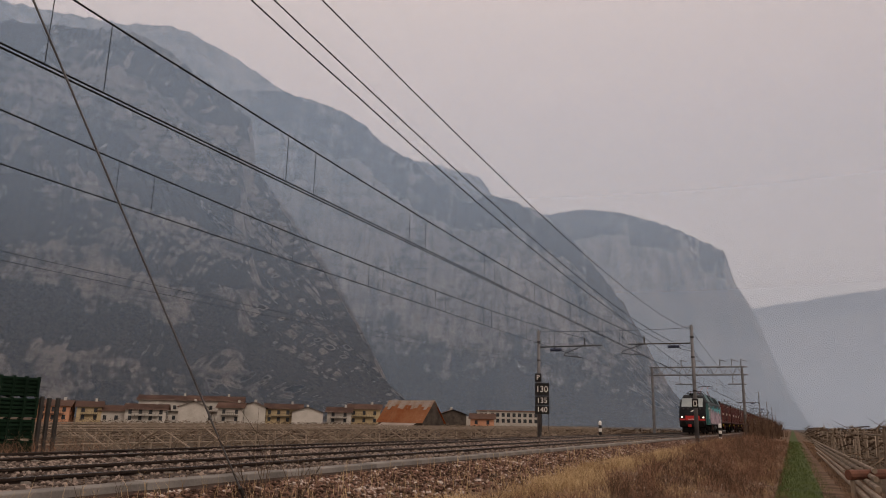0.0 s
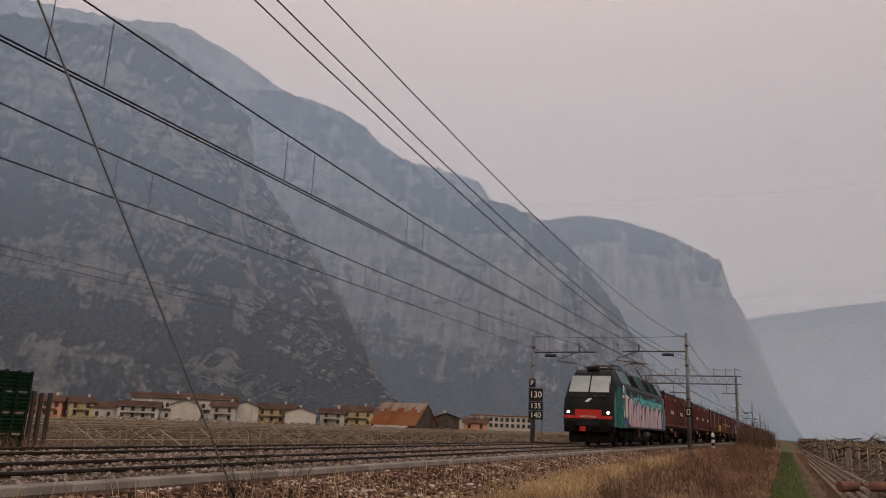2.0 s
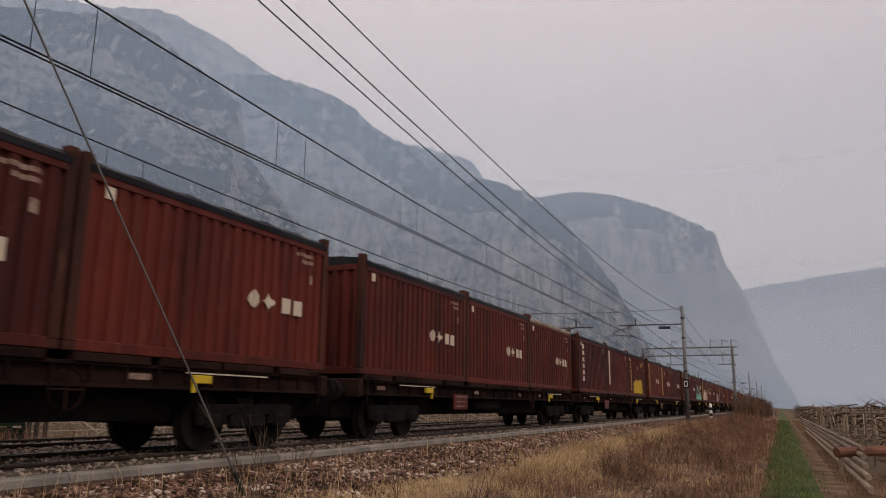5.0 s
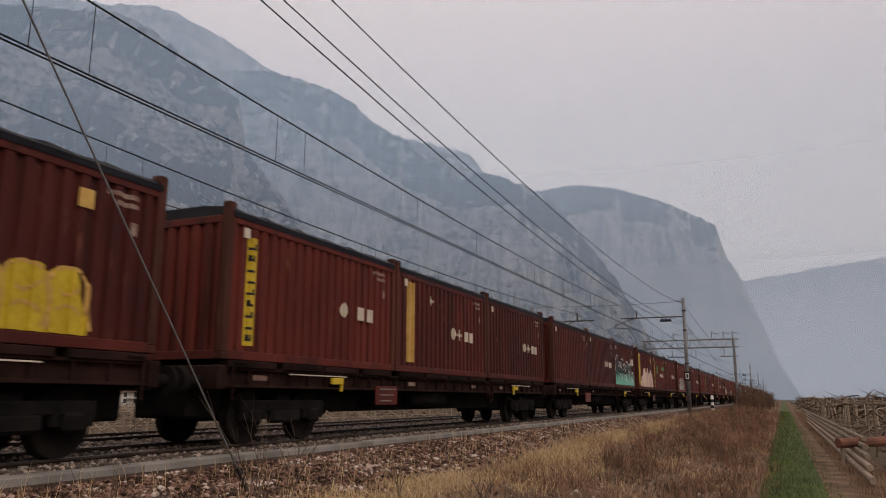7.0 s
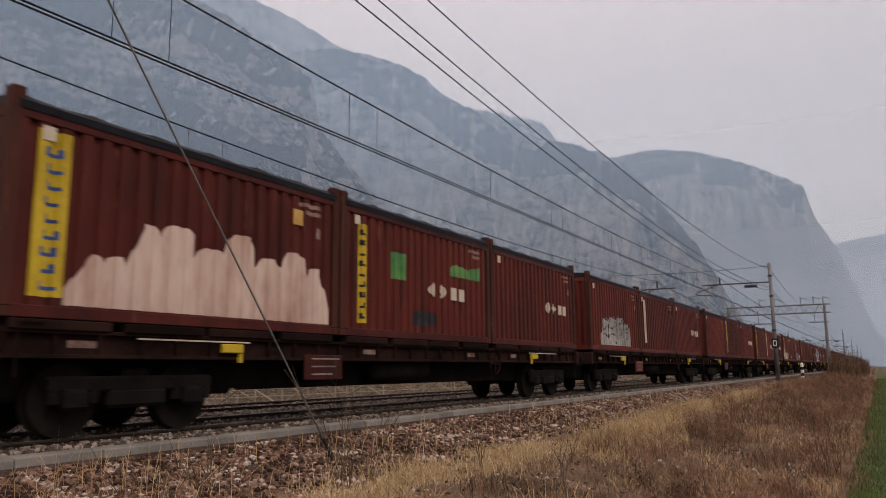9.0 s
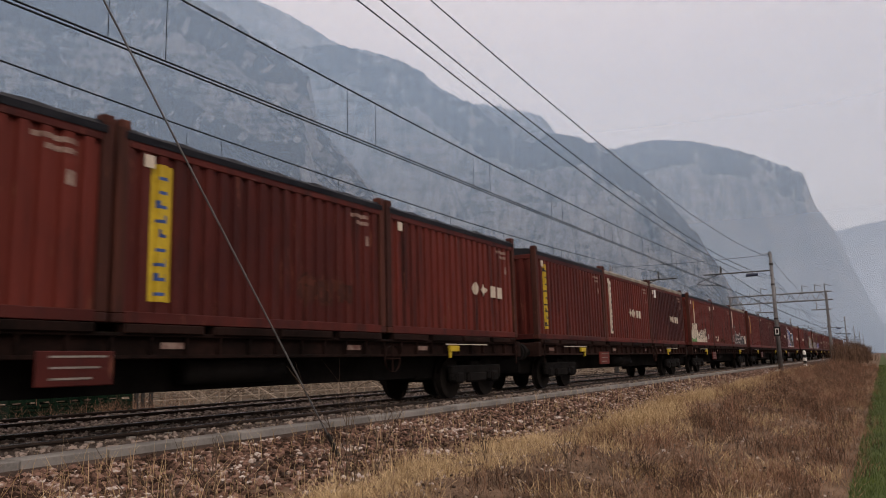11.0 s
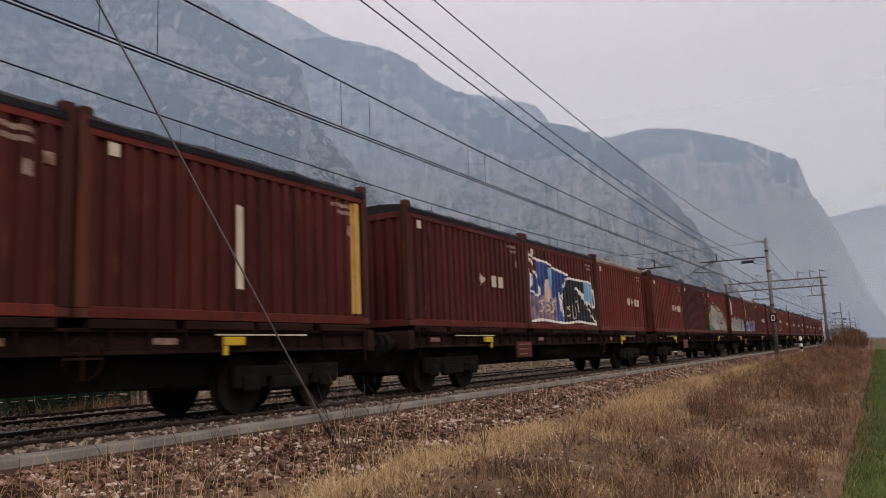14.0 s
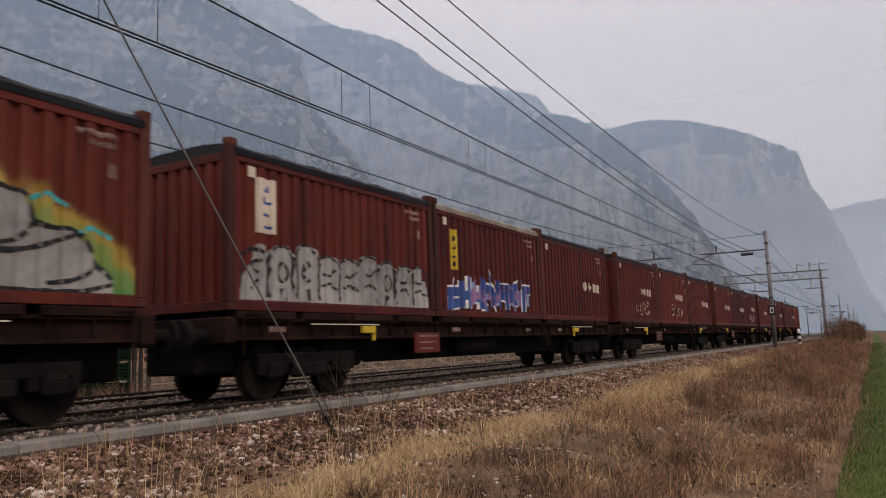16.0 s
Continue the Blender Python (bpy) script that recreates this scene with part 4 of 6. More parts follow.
# ---- train ----
Y_MOTION = ((0.0, 113.8), (2.0, 69.65), (4.0, 25.51), (5.5, -7.3), (7.0, -40.37), (9.0, -84.99), (10.7, -122.6), (12.5, -161.84), (14.2, -199.4), (16.0, -239.44))
PITCH = 19.74
MOVING = []
FLOOR, CTOP = 1.42, 4.06
CW, CL = 1.219, 6.058


def cor(y):
    """Depth of the side wall's corrugation at the place y along the box."""
    u = (y / 0.278) % 1.0
    d = -0.052
    return d if u < 0.4 else d * (1 - (u - 0.4) / 0.07) if u < 0.47 else 0.0 if u < 0.93 else d * (u - 0.93) / 0.07


def cor_ys(a, b):
    ys = {a, b}
    k = math.floor(a / 0.278) - 1
    while k * 0.278 < b:
        for u in (0.0, 0.4, 0.47, 0.93):
            y = (k + u) * 0.278
            if a < y < b:
                ys.add(y)
        k += 1
    return sorted(ys)


def patch(name, y0, y1, top, bot, material, parent, off=0.004, step=0.12, label=""):
    """Paint on the corrugated side, following its folds, between two outlines."""
    ys = sorted(set(cor_ys(y0, y1)) | {y0 + (y1 - y0) * i / max(2, int((y1 - y0) / step)) for i in range(max(2, int((y1 - y0) / step)) + 1)})
    bm = B()
    prev = None
    for y in ys:
        x = CW - 0.012 + cor(y) + off
        t, b = top(y), bot(y)
        if t - b < 0.01:
            t = b + 0.01
        row = [bm.verts.new((x, y, b + (t - b) * q)) for q in (0, 0.5, 1)]
        if prev:
            for q in range(2):
                bm.faces.new((prev[q], row[q], row[q + 1], prev[q + 1]))
        prev = row
    return part(name, bm, material, parent, label)


def plain(v):
    return lambda y: v


def wavy(mid, amp, freq, seed):
    return lambda y: mid + amp * noise.noise((y * freq, seed, 0.5)) + 0.5 * amp * noise.noise((y * freq * 2.7, seed, 5.5))


H0, H1 = 0.14, 2.42  # clear height of the side wall above the box's floor


def stroke(c, name, ya, za, yb, zb, w, material, off):
    """One sprayed bar from point to point, w wide."""
    if abs(yb - ya) < w:
        m, h = (ya + yb) / 2, w / 2
        lo, hi = min(za, zb), max(za, zb)
        k = (yb - ya) / max(0.05, zb - za)
        patch(name, m - h, m + h, plain(hi), plain(lo), material, c, off)
        return
    if ya > yb:
        ya, za, yb, zb = yb, zb, ya, za
    k = (zb - za) / (yb - ya)
    h = w / 2 * math.sqrt(1 + min(9, k * k))
    patch(name, ya, yb, lambda y: za + k * (y - ya) + h, lambda y: max(H0 + 0.02, za + k * (y - ya) - h), material, c, off)


FORMS = (
    ((0.1, 0, 0.15, 1), (0.15, 0.9, 0.85, 1), (0.85, 0, 0.9, 0.9)),
    ((0.1, 0, 0.1, 1), (0.1, 0.5, 0.9, 1), (0.1, 0.5, 0.9, 0.05)),
    ((0.1, 0.05, 0.5, 1), (0.5, 1, 0.9, 0.05), (0.25, 0.4, 0.8, 0.4)),
    ((0.1, 0, 0.1, 1), (0.1, 0.95, 0.8, 0.9), (0.8, 0.5, 0.85, 0.9), (0.1, 0.5, 0.85, 0.5), (0.3, 0.5, 0.95, 0.02)),
    ((0.1, 0, 0.1, 0.95), (0.1, 0.95, 0.85, 0.05), (0.85, 0.05, 0.85, 1)),
    ((0.1, 0.1, 0.15, 0.9), (0.15, 0.95, 0.8, 0.9), (0.1, 0.08, 0.85, 0.1), (0.4, 0.5, 0.85, 0.5)),
    ((0.15, 0.1, 0.8, 0.1), (0.75, 0.1, 0.8, 0.55), (0.15, 0.5, 0.8, 0.55), (0.15, 0.5, 0.2, 0.95), (0.2, 0.93, 0.85, 0.95)),
)


def letters(parent, y0, y1, z0, z1, fill, edge, n, seed, name="graffiti", gap=0.1):
    """A row of fat overlapping spray-painted letter forms with outlines; no readable word."""
    rng = random.Random(seed)
    w = (y1 - y0) / n
    h = z1 - z0
    t = min(0.3 * w, 0.28 * h) + 0.02
    for i in range(n):
        form = rng.sample(rng.choice(FORMS), 2) + rng.sample(rng.choice(FORMS), 2)
        a = y0 + i * w + rng.uniform(-0.15, 0.15) * w
        hh, dz = h * rng.uniform(0.7, 1.0), rng.uniform(0, 0.12) * h
        pts = []
        for p in form:
            q = [min(1.0, max(0.0, v + rng.uniform(-0.3, 0.3))) for v in p]
            pts.append((a + q[0] * w * 1.15, z0 + dz + q[1] * hh, a + q[2] * w * 1.15, z0 + dz + q[3] * hh))
        for k, (col, extra, off) in enumerate(((edge, 0.1, 0.006), (fill, 0.0, 0.011))):
            for q, p in enumerate(pts):
                stroke(parent, name, *p, t + extra, col, off + 0.0005 * q + 0.0022 * (i % 2))


def domes(parent, y0, y1, z0, h, fill, edge, n, seed, lift=0.0, name="graffiti"):
    """Overlapping round-topped spray-painted humps with pale outlines."""
    rng = random.Random(seed)
    w = (y1 - y0) / n
    for i in range(n):
        c, r, hh = y0 + (i + 0.5) * w, w * rng.uniform(0.62, 0.85), h * rng.uniform(0.6, 1.0)
        for k, (col, g) in enumerate(((edge, 0.0), (fill, 0.06))):
            patch(name, c - r + g, c + r - g, lambda y, g=g: z0 + 0.01 + (hh - g) * math.sqrt(max(0.0, 1 - ((y - c) / (r - g)) ** 2)), plain(z0), col, parent, 0.006 + lift + 0.0012 * (i % 5) + 0.0005 * k, 0.05)
        if rng.random() < 0.5:
            stroke(parent, name, c - r * 0.4, z0 + hh * 0.25, c + r * 0.4, z0 + hh * 0.4, 0.035, edge, 0.0135 + lift)


def ribbon(parent, pts, w, material, off, name="graffiti"):
    """A sprayed line through the given places (along the box, height), following the folds."""
    path = []
    n = len(pts)
    for i in range(n - 1):
        p0, p1, p2, p3 = (Vector(pts[max(0, min(n - 1, i + d))]) for d in (-1, 0, 1, 2))
        m = max(2, int((p2 - p1).length / 0.014))
        for k in range(m):
            u = k / m
            path.append(0.5 * (2 * p1 + (p2 - p0) * u + (2 * p0 - 5 * p1 + 4 * p2 - p3) * u * u + (3 * p1 - p0 - 3 * p2 + p3) * u ** 3))
    path.append(Vector(pts[-1]))
    bm = B()
    prev = None
    for i, p in enumerate(path):
        d = (path[min(i + 1, len(path) - 1)] - path[max(i - 1, 0)]).normalized()
        h = w / 2 * (0.7 + 0.6 * abs(noise.noise((p.x * 3, p.y * 3, off * 900))))
        row = []
        for sgn in (-1, 1):
            y, z = p.x - d.y * h * sgn, min(H1 - 0.01, max(H0 + 0.01, p.y + d.x * h * sgn))
            row.append(bm.verts.new((CW - 0.012 + cor(y) + off, y, z)))
        if prev:
            bm.faces.new((prev[1], row[1], row[0], prev[0]))
        prev = row
    return part(name, bm, material, parent)


def tag_block(parent, y0, y1, z0, z1, fill, ink, seed, name="graffiti", bumps=9, dens=8, width=0.06):
    """A row of fat filled letter shapes, each outlined and cut by curling inner lines; no readable word."""
    rng = random.Random(seed)
    tops = [rng.uniform(0.72, 1.0) for _ in range(bumps + 1)]

    def top(y):
        u = (y - y0) / (y1 - y0) * bumps
        k = min(bumps - 1, max(0, int(u)))
        f = u - k
        edge = min(1.0, (y - y0) / 0.35, (y1 - y) / 0.25)
        return z0 + (z1 - z0) * (tops[k] - 0.14 * (2 * f - 1) ** 4) * (0.35 + 0.65 * max(0, edge))

    patch(name, y0, y1, top, plain(z0 + 0.01), fill, parent, 0.0078, 0.05)
    if dens < 3:
        return
    cell = (y1 - y0) / bumps
    for i in range(bumps):
        a, b = y0 + i * cell, y0 + (i + 1) * cell
        h = top((a + b) / 2) - z0
        j = lambda v: v + rng.uniform(-0.12, 0.12) * cell
        off = 0.0105 + 0.0003 * (i % 4)
        ribbon(parent, [(j(a), z0 + 0.06 * h), (j(a), z0 + 0.4 * h), (a + 0.04 * cell, z0 + 0.8 * h), (a + 0.3 * cell, z0 + 0.97 * h), (a + 0.7 * cell, z0 + 0.95 * h), (b - 0.05 * cell, z0 + 0.78 * h), (j(b), z0 + 0.4 * h), (j(b), z0 + 0.08 * h)], width, ink, off, name)
        kind = rng.randrange(4)
        c = (a + b) / 2
        if kind == 0:
            ribbon(parent, [(c, z0 + 0.1 * h), (j(c), z0 + 0.3 * h), (j(c), z0 + 0.45 * h)], width * 1.2, ink, off + 0.002, name)
            ribbon(parent, [(c - 0.2 * cell, z0 + 0.62 * h), (c, z0 + 0.72 * h), (c + 0.22 * cell, z0 + 0.6 * h)], width * 1.1, ink, off + 0.002, name)
        elif kind == 1:
            ribbon(parent, [(c + 0.22 * cell, z0 + 0.78 * h), (c - 0.2 * cell, z0 + 0.7 * h), (c + 0.15 * cell, z0 + 0.48 * h), (c - 0.2 * cell, z0 + 0.22 * h)], width, ink, off + 0.002, name)
        elif kind == 2:
            ribbon(parent, [(c - 0.15 * cell, z0 + 0.5 * h), (c, z0 + 0.68 * h), (c + 0.18 * cell, z0 + 0.5 * h), (c, z0 + 0.36 * h), (c - 0.15 * cell, z0 + 0.5 * h)], width * 1.2, ink, off + 0.002, name)
            ribbon(parent, [(j(c), z0 + 0.03 * h), (c, z0 + 0.24 * h)], width * 1.6, ink, off + 0.002, name)
        else:
            ribbon(parent, [(a + 0.2 * cell, z0 + 0.35 * h), (c, z0 + 0.42 * h), (b - 0.15 * cell, z0 + 0.3 * h)], width, ink, off + 0.002, name)
            ribbon(parent, [(a + 0.25 * cell, z0 + 0.62 * h), (c, z0 + 0.58 * h), (b - 0.2 * cell, z0 + 0.72 * h)], width, ink, off + 0.002, name)


def placard(parent, y, z, kind, material, size=0.3):
    s = size / 2
    if kind == "d":
        patch("placard", y - s * 1.3, y + s * 1.3, lambda v: z + max(0.0, s * 1.3 - abs(v - y)), lambda v: z - max(0.0, s * 1.3 - abs(v - y)), material, parent, 0.04, 0.04)
    else:
        bm = B()
        box(bm, CW - 0.005, CW + 0.006, y - s, y + s, z - s * 1.1, z + s * 1.1)
        part("placard", bm, material, parent)


CONT = {}


def container_meshes():
    # corrugated box
    bm = B()
    ya, yb = -CL / 2 + 0.16, CL / 2 - 0.16
    for sx in (-1, 1):
        prev = None
        for y in cor_ys(ya, yb):
            x = sx * (CW - 0.012 + cor(y))
            row = (bm.verts.new((x, y, H0)), bm.verts.new((x, y, H1)))
            if prev:
                f = (prev[0], row[0], row[1], prev[1])
                bm.faces.new(f if sx > 0 else f[::-1])
            prev = row
    for sy in (-1, 1):
        prev = None
        for q in cor_ys(-CW + 0.16, CW - 0.16):
            y = sy * (CL / 2 - 0.012 + cor(q))
            row = (bm.verts.new((q, y, H0)), bm.verts.new((q, y, H1)))
            if prev:
                f = (prev[0], row[0], row[1], prev[1])
                bm.faces.new(f if sy < 0 else f[::-1])
            prev = row
    box(bm, -CW + 0.06, CW - 0.06, -CL / 2 + 0.06, CL / 2 - 0.06, 0.02, 0.1)
    CONT["body"] = mesh_ob("body", bm, M["cont"])
    bm = B()
    for sx in (-1, 1):
        x0, x1 = sorted((sx * CW, sx * (CW - 0.07)))
        box(bm, x0, x1, -CL / 2 + 0.17, CL / 2 - 0.17, 0.0, H0 + 0.01, 0.01)
        box(bm, x0, x1, -CL / 2 + 0.17, CL / 2 - 0.17, H1 - 0.1, H1 + 0.03, 0.01)
    for sy in (-1, 1):
        y0, y1 = sorted((sy * CL / 2, sy * (CL / 2 - 0.08)))
        box(bm, -CW + 0.17, CW - 0.17, y0, y1, 0.0, H0 + 0.01, 0.01)
        box(bm, -CW + 0.17, CW - 0.17, y0, y1, H1 - 0.1, H1 + 0.03, 0.01)
    CONT["frame"] = mesh_ob("frame", bm, M["cont"])
    bm = B()
    box(bm, -0.075, 0.075, -0.08, 0.08, 0.12, H1 + 0.16, 0.012)
    CONT["corner_post"] = mesh_ob("corner_post", bm, M["contdark"])
    bm = B()
    box(bm, -0.081, 0.081, -0.089, 0.089, -0.06, 0.06, 0.012)
    CONT["corner_casting"] = mesh_ob("corner_casting", bm, M["contdark"])
    # tarpaulin over bows
    bm = B()
    prev = None
    n = 24
    for i in range(n + 1):
        y = -CL / 2 + 0.1 + (CL - 0.2) * i / n
        sagv = -0.03 * abs(math.sin(i / n * math.pi * 6)) + random.uniform(-0.008, 0.008)
        row = [bm.verts.new((x, y, z)) for x, z in ((CW + 0.012, H1 + 0.005), (CW + 0.014, H1 + 0.1), (CW - 0.05, H1 + 0.18 + sagv), (0.5, H1 + 0.25 + sagv), (-0.5, H1 + 0.25 + sagv), (-CW + 0.05, H1 + 0.18 + sagv), (-CW - 0.014, H1 + 0.1), (-CW - 0.012, H1 - 0.02))]
        if prev:
            for q in range(7):
                bm.faces.new((prev[q + 1], prev[q], row[q], row[q + 1]))
        else:
            bm.faces.new(row)
        prev = row
    bm.faces.new(prev[::-1])
    CONT["tarpaulin"] = mesh_ob("tarpaulin", bm, M["tarp"])
    light = CONT["tarpaulin"].copy()
    light.data = CONT["tarpaulin"].data.copy()
    light.data.materials[0] = M["paletarp"]
    scene.collection.objects.link(light)
    CONT["pale"] = light
    # upright lock bars on the end wall
    bm = B()
    for x in (-0.75, -0.35, 0.35, 0.75):
        tube(bm, (x, 0, 0.1), (x, 0, H1), 0.02, seg=6)
    CONT["lock_bars"] = mesh_ob("lock_bars", bm, M["contdark"])


def container(label, pale=False):
    c = new("container")
    tagged(c, label, "container", "train of containers")
    for k in ("body", "frame", "pale" if pale else "tarpaulin"):
        again(CONT[k], None, c)
    again(CONT["lock_bars"], pose(0, CL / 2 - 0.01, 0), c)
    for sx in (-1, 1):
        for sy in (-1, 1):
            again(CONT["corner_post"], pose(sx * (CW - 0.075), sy * (CL / 2 - 0.08), 0), c)
            for z in (0.06, H1 + 0.2):
                again(CONT["corner_casting"], pose(sx * (CW - 0.08), sy * (CL / 2 - 0.088), z), c)
    return c


def strip_mark(c, y, mat_, z0=0.4, z1=2.2, w=0.32, bars=True, seed=0):
    """A tall narrow lettering band; its lettering is left as plain bars."""
    patch("lettering_band", y - w / 2, y + w / 2, plain(z1), plain(z0), mat_, c, 0.005)
    if bars:
        rng = random.Random(seed)
        z = z0 + 0.08
        ink = M["bluep"] if seed % 3 == 2 else M["blackp"]
        while z < z1 - 0.12:
            a, b = -w * rng.uniform(0.18, 0.3), w * rng.uniform(0.18, 0.3)
            patch("lettering_bar", y + a, y + b, plain(z + 0.045), plain(z), ink, c, 0.009)
            if rng.random() < 0.5:
                patch("lettering_bar", y + a, y + a + 0.05, plain(z + 0.11), plain(z + 0.046), ink, c, 0.009)
            if rng.random() < 0.5:
                patch("lettering_bar", y + b - 0.05, y + b, plain(z + 0.11), plain(z + 0.046), ink, c, 0.009)
            z += 0.2


def four_placards(c, y=0.9, z=1.15, mat_=None, kinds="ddss"):
    for d, k in zip((0.0, 0.42, 0.95, 1.32) if len(kinds) == 4 else (0.3, 1.0, 1.4), kinds):
        placard(c, y - 0.2 + d, z - 0.02 * d, k, mat_ or M["cream"], 0.26)


def decorate(c, w, p):
    """The paint and plates on each box that can be told apart."""
    k = (w, p)
    rng = random.Random(w * 7 + p)
    placard(c, -2.55, 2.2, "s", M["cream"], 0.16)
    for d, w_ in ((0.0, 0.62), (0.13, 0.45), (0.4, 0.16)):
        patch("lettering_bar", 2.55 - w_, 2.55, plain(2.24 - d), plain(2.17 - d - (0.12 if d > 0.3 else 0)), M["faded"], c, 0.005)
    if k == (3, 0):
        strip_mark(c, -2.2, M["cont"], 0.5, 2.3, 0.4, False)
        for i in range(6):
            patch("lettering_bar", -2.35, -2.0, plain(2.2 - i * 0.3), plain(2.0 - i * 0.3), M["cream"], c, 0.01)
    elif k == (3, 1):
        strip_mark(c, -2.3, M["cream"], 0.5, 2.3, 0.35, False)
    elif k == (3, 2):
        tag_block(c, -1.3, 1.8, 0.16, 1.15, M["yellow"], M["ochre"], 3, bumps=5)
        strip_mark(c, -2.05, M["ochre"], 0.3, 2.2, 0.34, True, 1)
        placard(c, 0.1, 1.75, "s", M["cream"], 0.16)
        placard(c, 1.6, 2.0, "s", M["ochre"], 0.24)
    elif k == (4, 0):
        strip_mark(c, -2.35, M["yellow"], 0.25, 2.15, 0.3, True, 4)
        four_placards(c, 0.6, 1.2, kinds="ds s".replace(" ", ""))
    elif k == (4, 1):
        patch("lettering_band", -2.4, -2.05, plain(2.25), plain(0.25), M["ochre"], c, 0.005)
        placard(c, -1.1, 1.9, "d", M["cream"], 0.22)
        four_placards(c, 0.6)
    elif k in ((13, 1), (5, 0), (11, 1)):
        placard(c, 2.7, 1.9, "s", M["faded"], 0.14)
    elif k == (12, 0):
        four_placards(c, 0.2, 1.2, kinds="dss")
    elif k in ((4, 2), (5, 1), (12, 2), (13, 0), (14, 2), (2, 0), (2, 1), (8, 2), (17, 0)):
        four_placards(c, 0.9)
    elif k == (5, 2):
        humps = ((-2.3, 0.7, 1.75), (-1.55, 0.55, 1.3), (-0.85, 0.6, 1.6), (-0.1, 0.5, 1.25), (0.55, 0.55, 1.5), (1.15, 0.42, 1.35), (1.65, 0.4, 1.4), (2.3, 0.5, 0.75))
        patch("graffiti", -2.86, 2.8, lambda y: 0.3 + max(h_ * math.sqrt(max(0.0, 1 - ((y - c_) / r_) ** 2)) for c_, r_, h_ in humps) * 0.84, plain(0.16), M["mintblack"], c, 0.0055, 0.04)
        for q, (c_, r_, h_) in enumerate(humps):
            ribbon(c, [(max(-2.84, min(2.82, c_ + r_ * math.cos(a * 0.35))), 0.3 + 0.84 * h_ * math.sin(a * 0.35)) for a in range(10)], 0.1, M["palegrey"], 0.009 + 0.0006 * q)
            ribbon(c, [(c_ + r_ * 0.5 * math.cos(a * 0.45), 0.2 + 0.4 * h_ * math.sin(a * 0.45)) for a in range(1, 7)], 0.07, M["palegrey"] if q % 2 else M["mint"], 0.0145 + 0.0002 * q)
        for y_ in (1.9, 2.35):
            placard(c, y_, 1.55, "s", M["cream"], 0.34)
    elif k == (6, 0):
        strip_mark(c, -2.45, M["yellow"], 0.25, 2.25, 0.42, True, 8)
        tag_block(c, -2.2, -1.2, 0.16, 0.85, M["pinkwhite"], M["contdark"], 23, bumps=2, dens=1)
        tag_block(c, -1.45, 2.75, 0.16, 1.45, M["pinkwhite"], M["contdark"], 24, bumps=7, dens=2)
        placard(c, 1.9, 1.95, "s", M["ochre"], 0.24)
    elif k == (6, 1):
        strip_mark(c, -2.35, M["yellow"], 0.25, 2.15, 0.26, True, 9)
        four_placards(c, 0.4, 1.1)
        patch("graffiti", -1.4, -0.8, plain(1.75), plain(1.2), M["greenp"], c, 0.005)
        patch("graffiti", 1.0, 2.5, wavy(1.75, 0.1, 3, 2), plain(1.5), M["greenp"], c, 0.005)
        patch("graffiti", -0.6, 0.4, plain(0.6), plain(0.3), M["blackp"], c, 0.005)
    elif k == (7, 0):
        tag_block(c, -1.9, 1.7, 0.18, 1.3, M["silver"], M["grey"], 17, bumps=4)
    elif k == (7, 1):
        strip_mark(c, -2.2, M["cream"], 0.4, 2.2, 0.3)
    elif k == (8, 1):
        strip_mark(c, -2.3, M["yellow"], 0.3, 2.2, 0.36, True, 5)
        letters(c, 0.4, 1.9, 0.5, 0.9, M["contdark"], M["contdark"], 5, 12)
    elif k == (9, 0):
        strip_mark(c, -2.3, M["yellow"], 0.3, 2.2, 0.36, True, 6)
    elif k == (9, 1):
        strip_mark(c, -2.3, M["cream"], 0.3, 2.2, 0.2, True, 6)
        four_placards(c, 0.2, 1.15)
    elif k == (9, 2):
        four_placards(c, 0.5, 1.15)
        placard(c, -2.2, 2.15, "s", M["white"], 0.3)
    elif k == (10, 0):
        strip_mark(c, -1.9, M["ochre"], 1.3, 2.3, 0.2, False)
        patch("lettering_band", -1.95, -1.78, plain(1.9), plain(1.1), M["cream"], c, 0.006)
        tag_block(c, -2.8, -1.15, 0.16, 1.3, M["cream"], M["grey"], 81, bumps=3)
        tag_block(c, -1.2, 1.0, 0.16, 0.95, M["cream"], M["grey"], 82, bumps=4)
        patch("graffiti", -2.75, -1.6, wavy(0.32, 0.1, 3, 3), plain(0.17), M["greenp"], c, 0.0095)
        patch("graffiti", 1.35, 1.7, plain(0.65), plain(0.35), M["silver"], c, 0.005)
        placard(c, 2.4, 2.1, "s", M["cream"], 0.22)
    elif k == (10, 1):
        letters(c, -2.5, -1.6, 0.3, 0.55, M["cream"], M["contdark"], 4, 31)
        letters(c, -1.2, 0.4, 0.2, 0.42, M["contdark"], M["contdark"], 5, 32)
    elif k == (10, 2):
        patch("lettering_band", -2.6, -2.3, plain(2.2), plain(1.2), M["cream"], c, 0.005)
        domes(c, -1.9, 1.75, 0.16, 0.95, M["blackp"], M["palegrey"], 5, 21)
        domes(c, -1.5, 1.6, 0.16, 0.58, M["blackp"], M["palegrey"], 4, 22, 0.009)
        ribbon(c, [(-2.1, 0.2), (-1.85, 0.7), (-1.75, 1.1), (-1.95, 1.3), (-2.15, 1.15), (-2.05, 0.9)], 0.3, M["blackp"], 0.0185)
        ribbon(c, [(-1.85, 0.2), (-1.62, 0.7), (-1.58, 1.15), (-1.75, 1.32)], 0.05, M["palegrey"], 0.0195)
        for q in range(4):
            ribbon(c, [(-2.8, 0.3 + 0.1 * q), (-2.5, 0.38 + 0.12 * q), (-2.2, 0.3 + 0.13 * q)], 0.05, M["silver"], 0.0085 + 0.0003 * q)
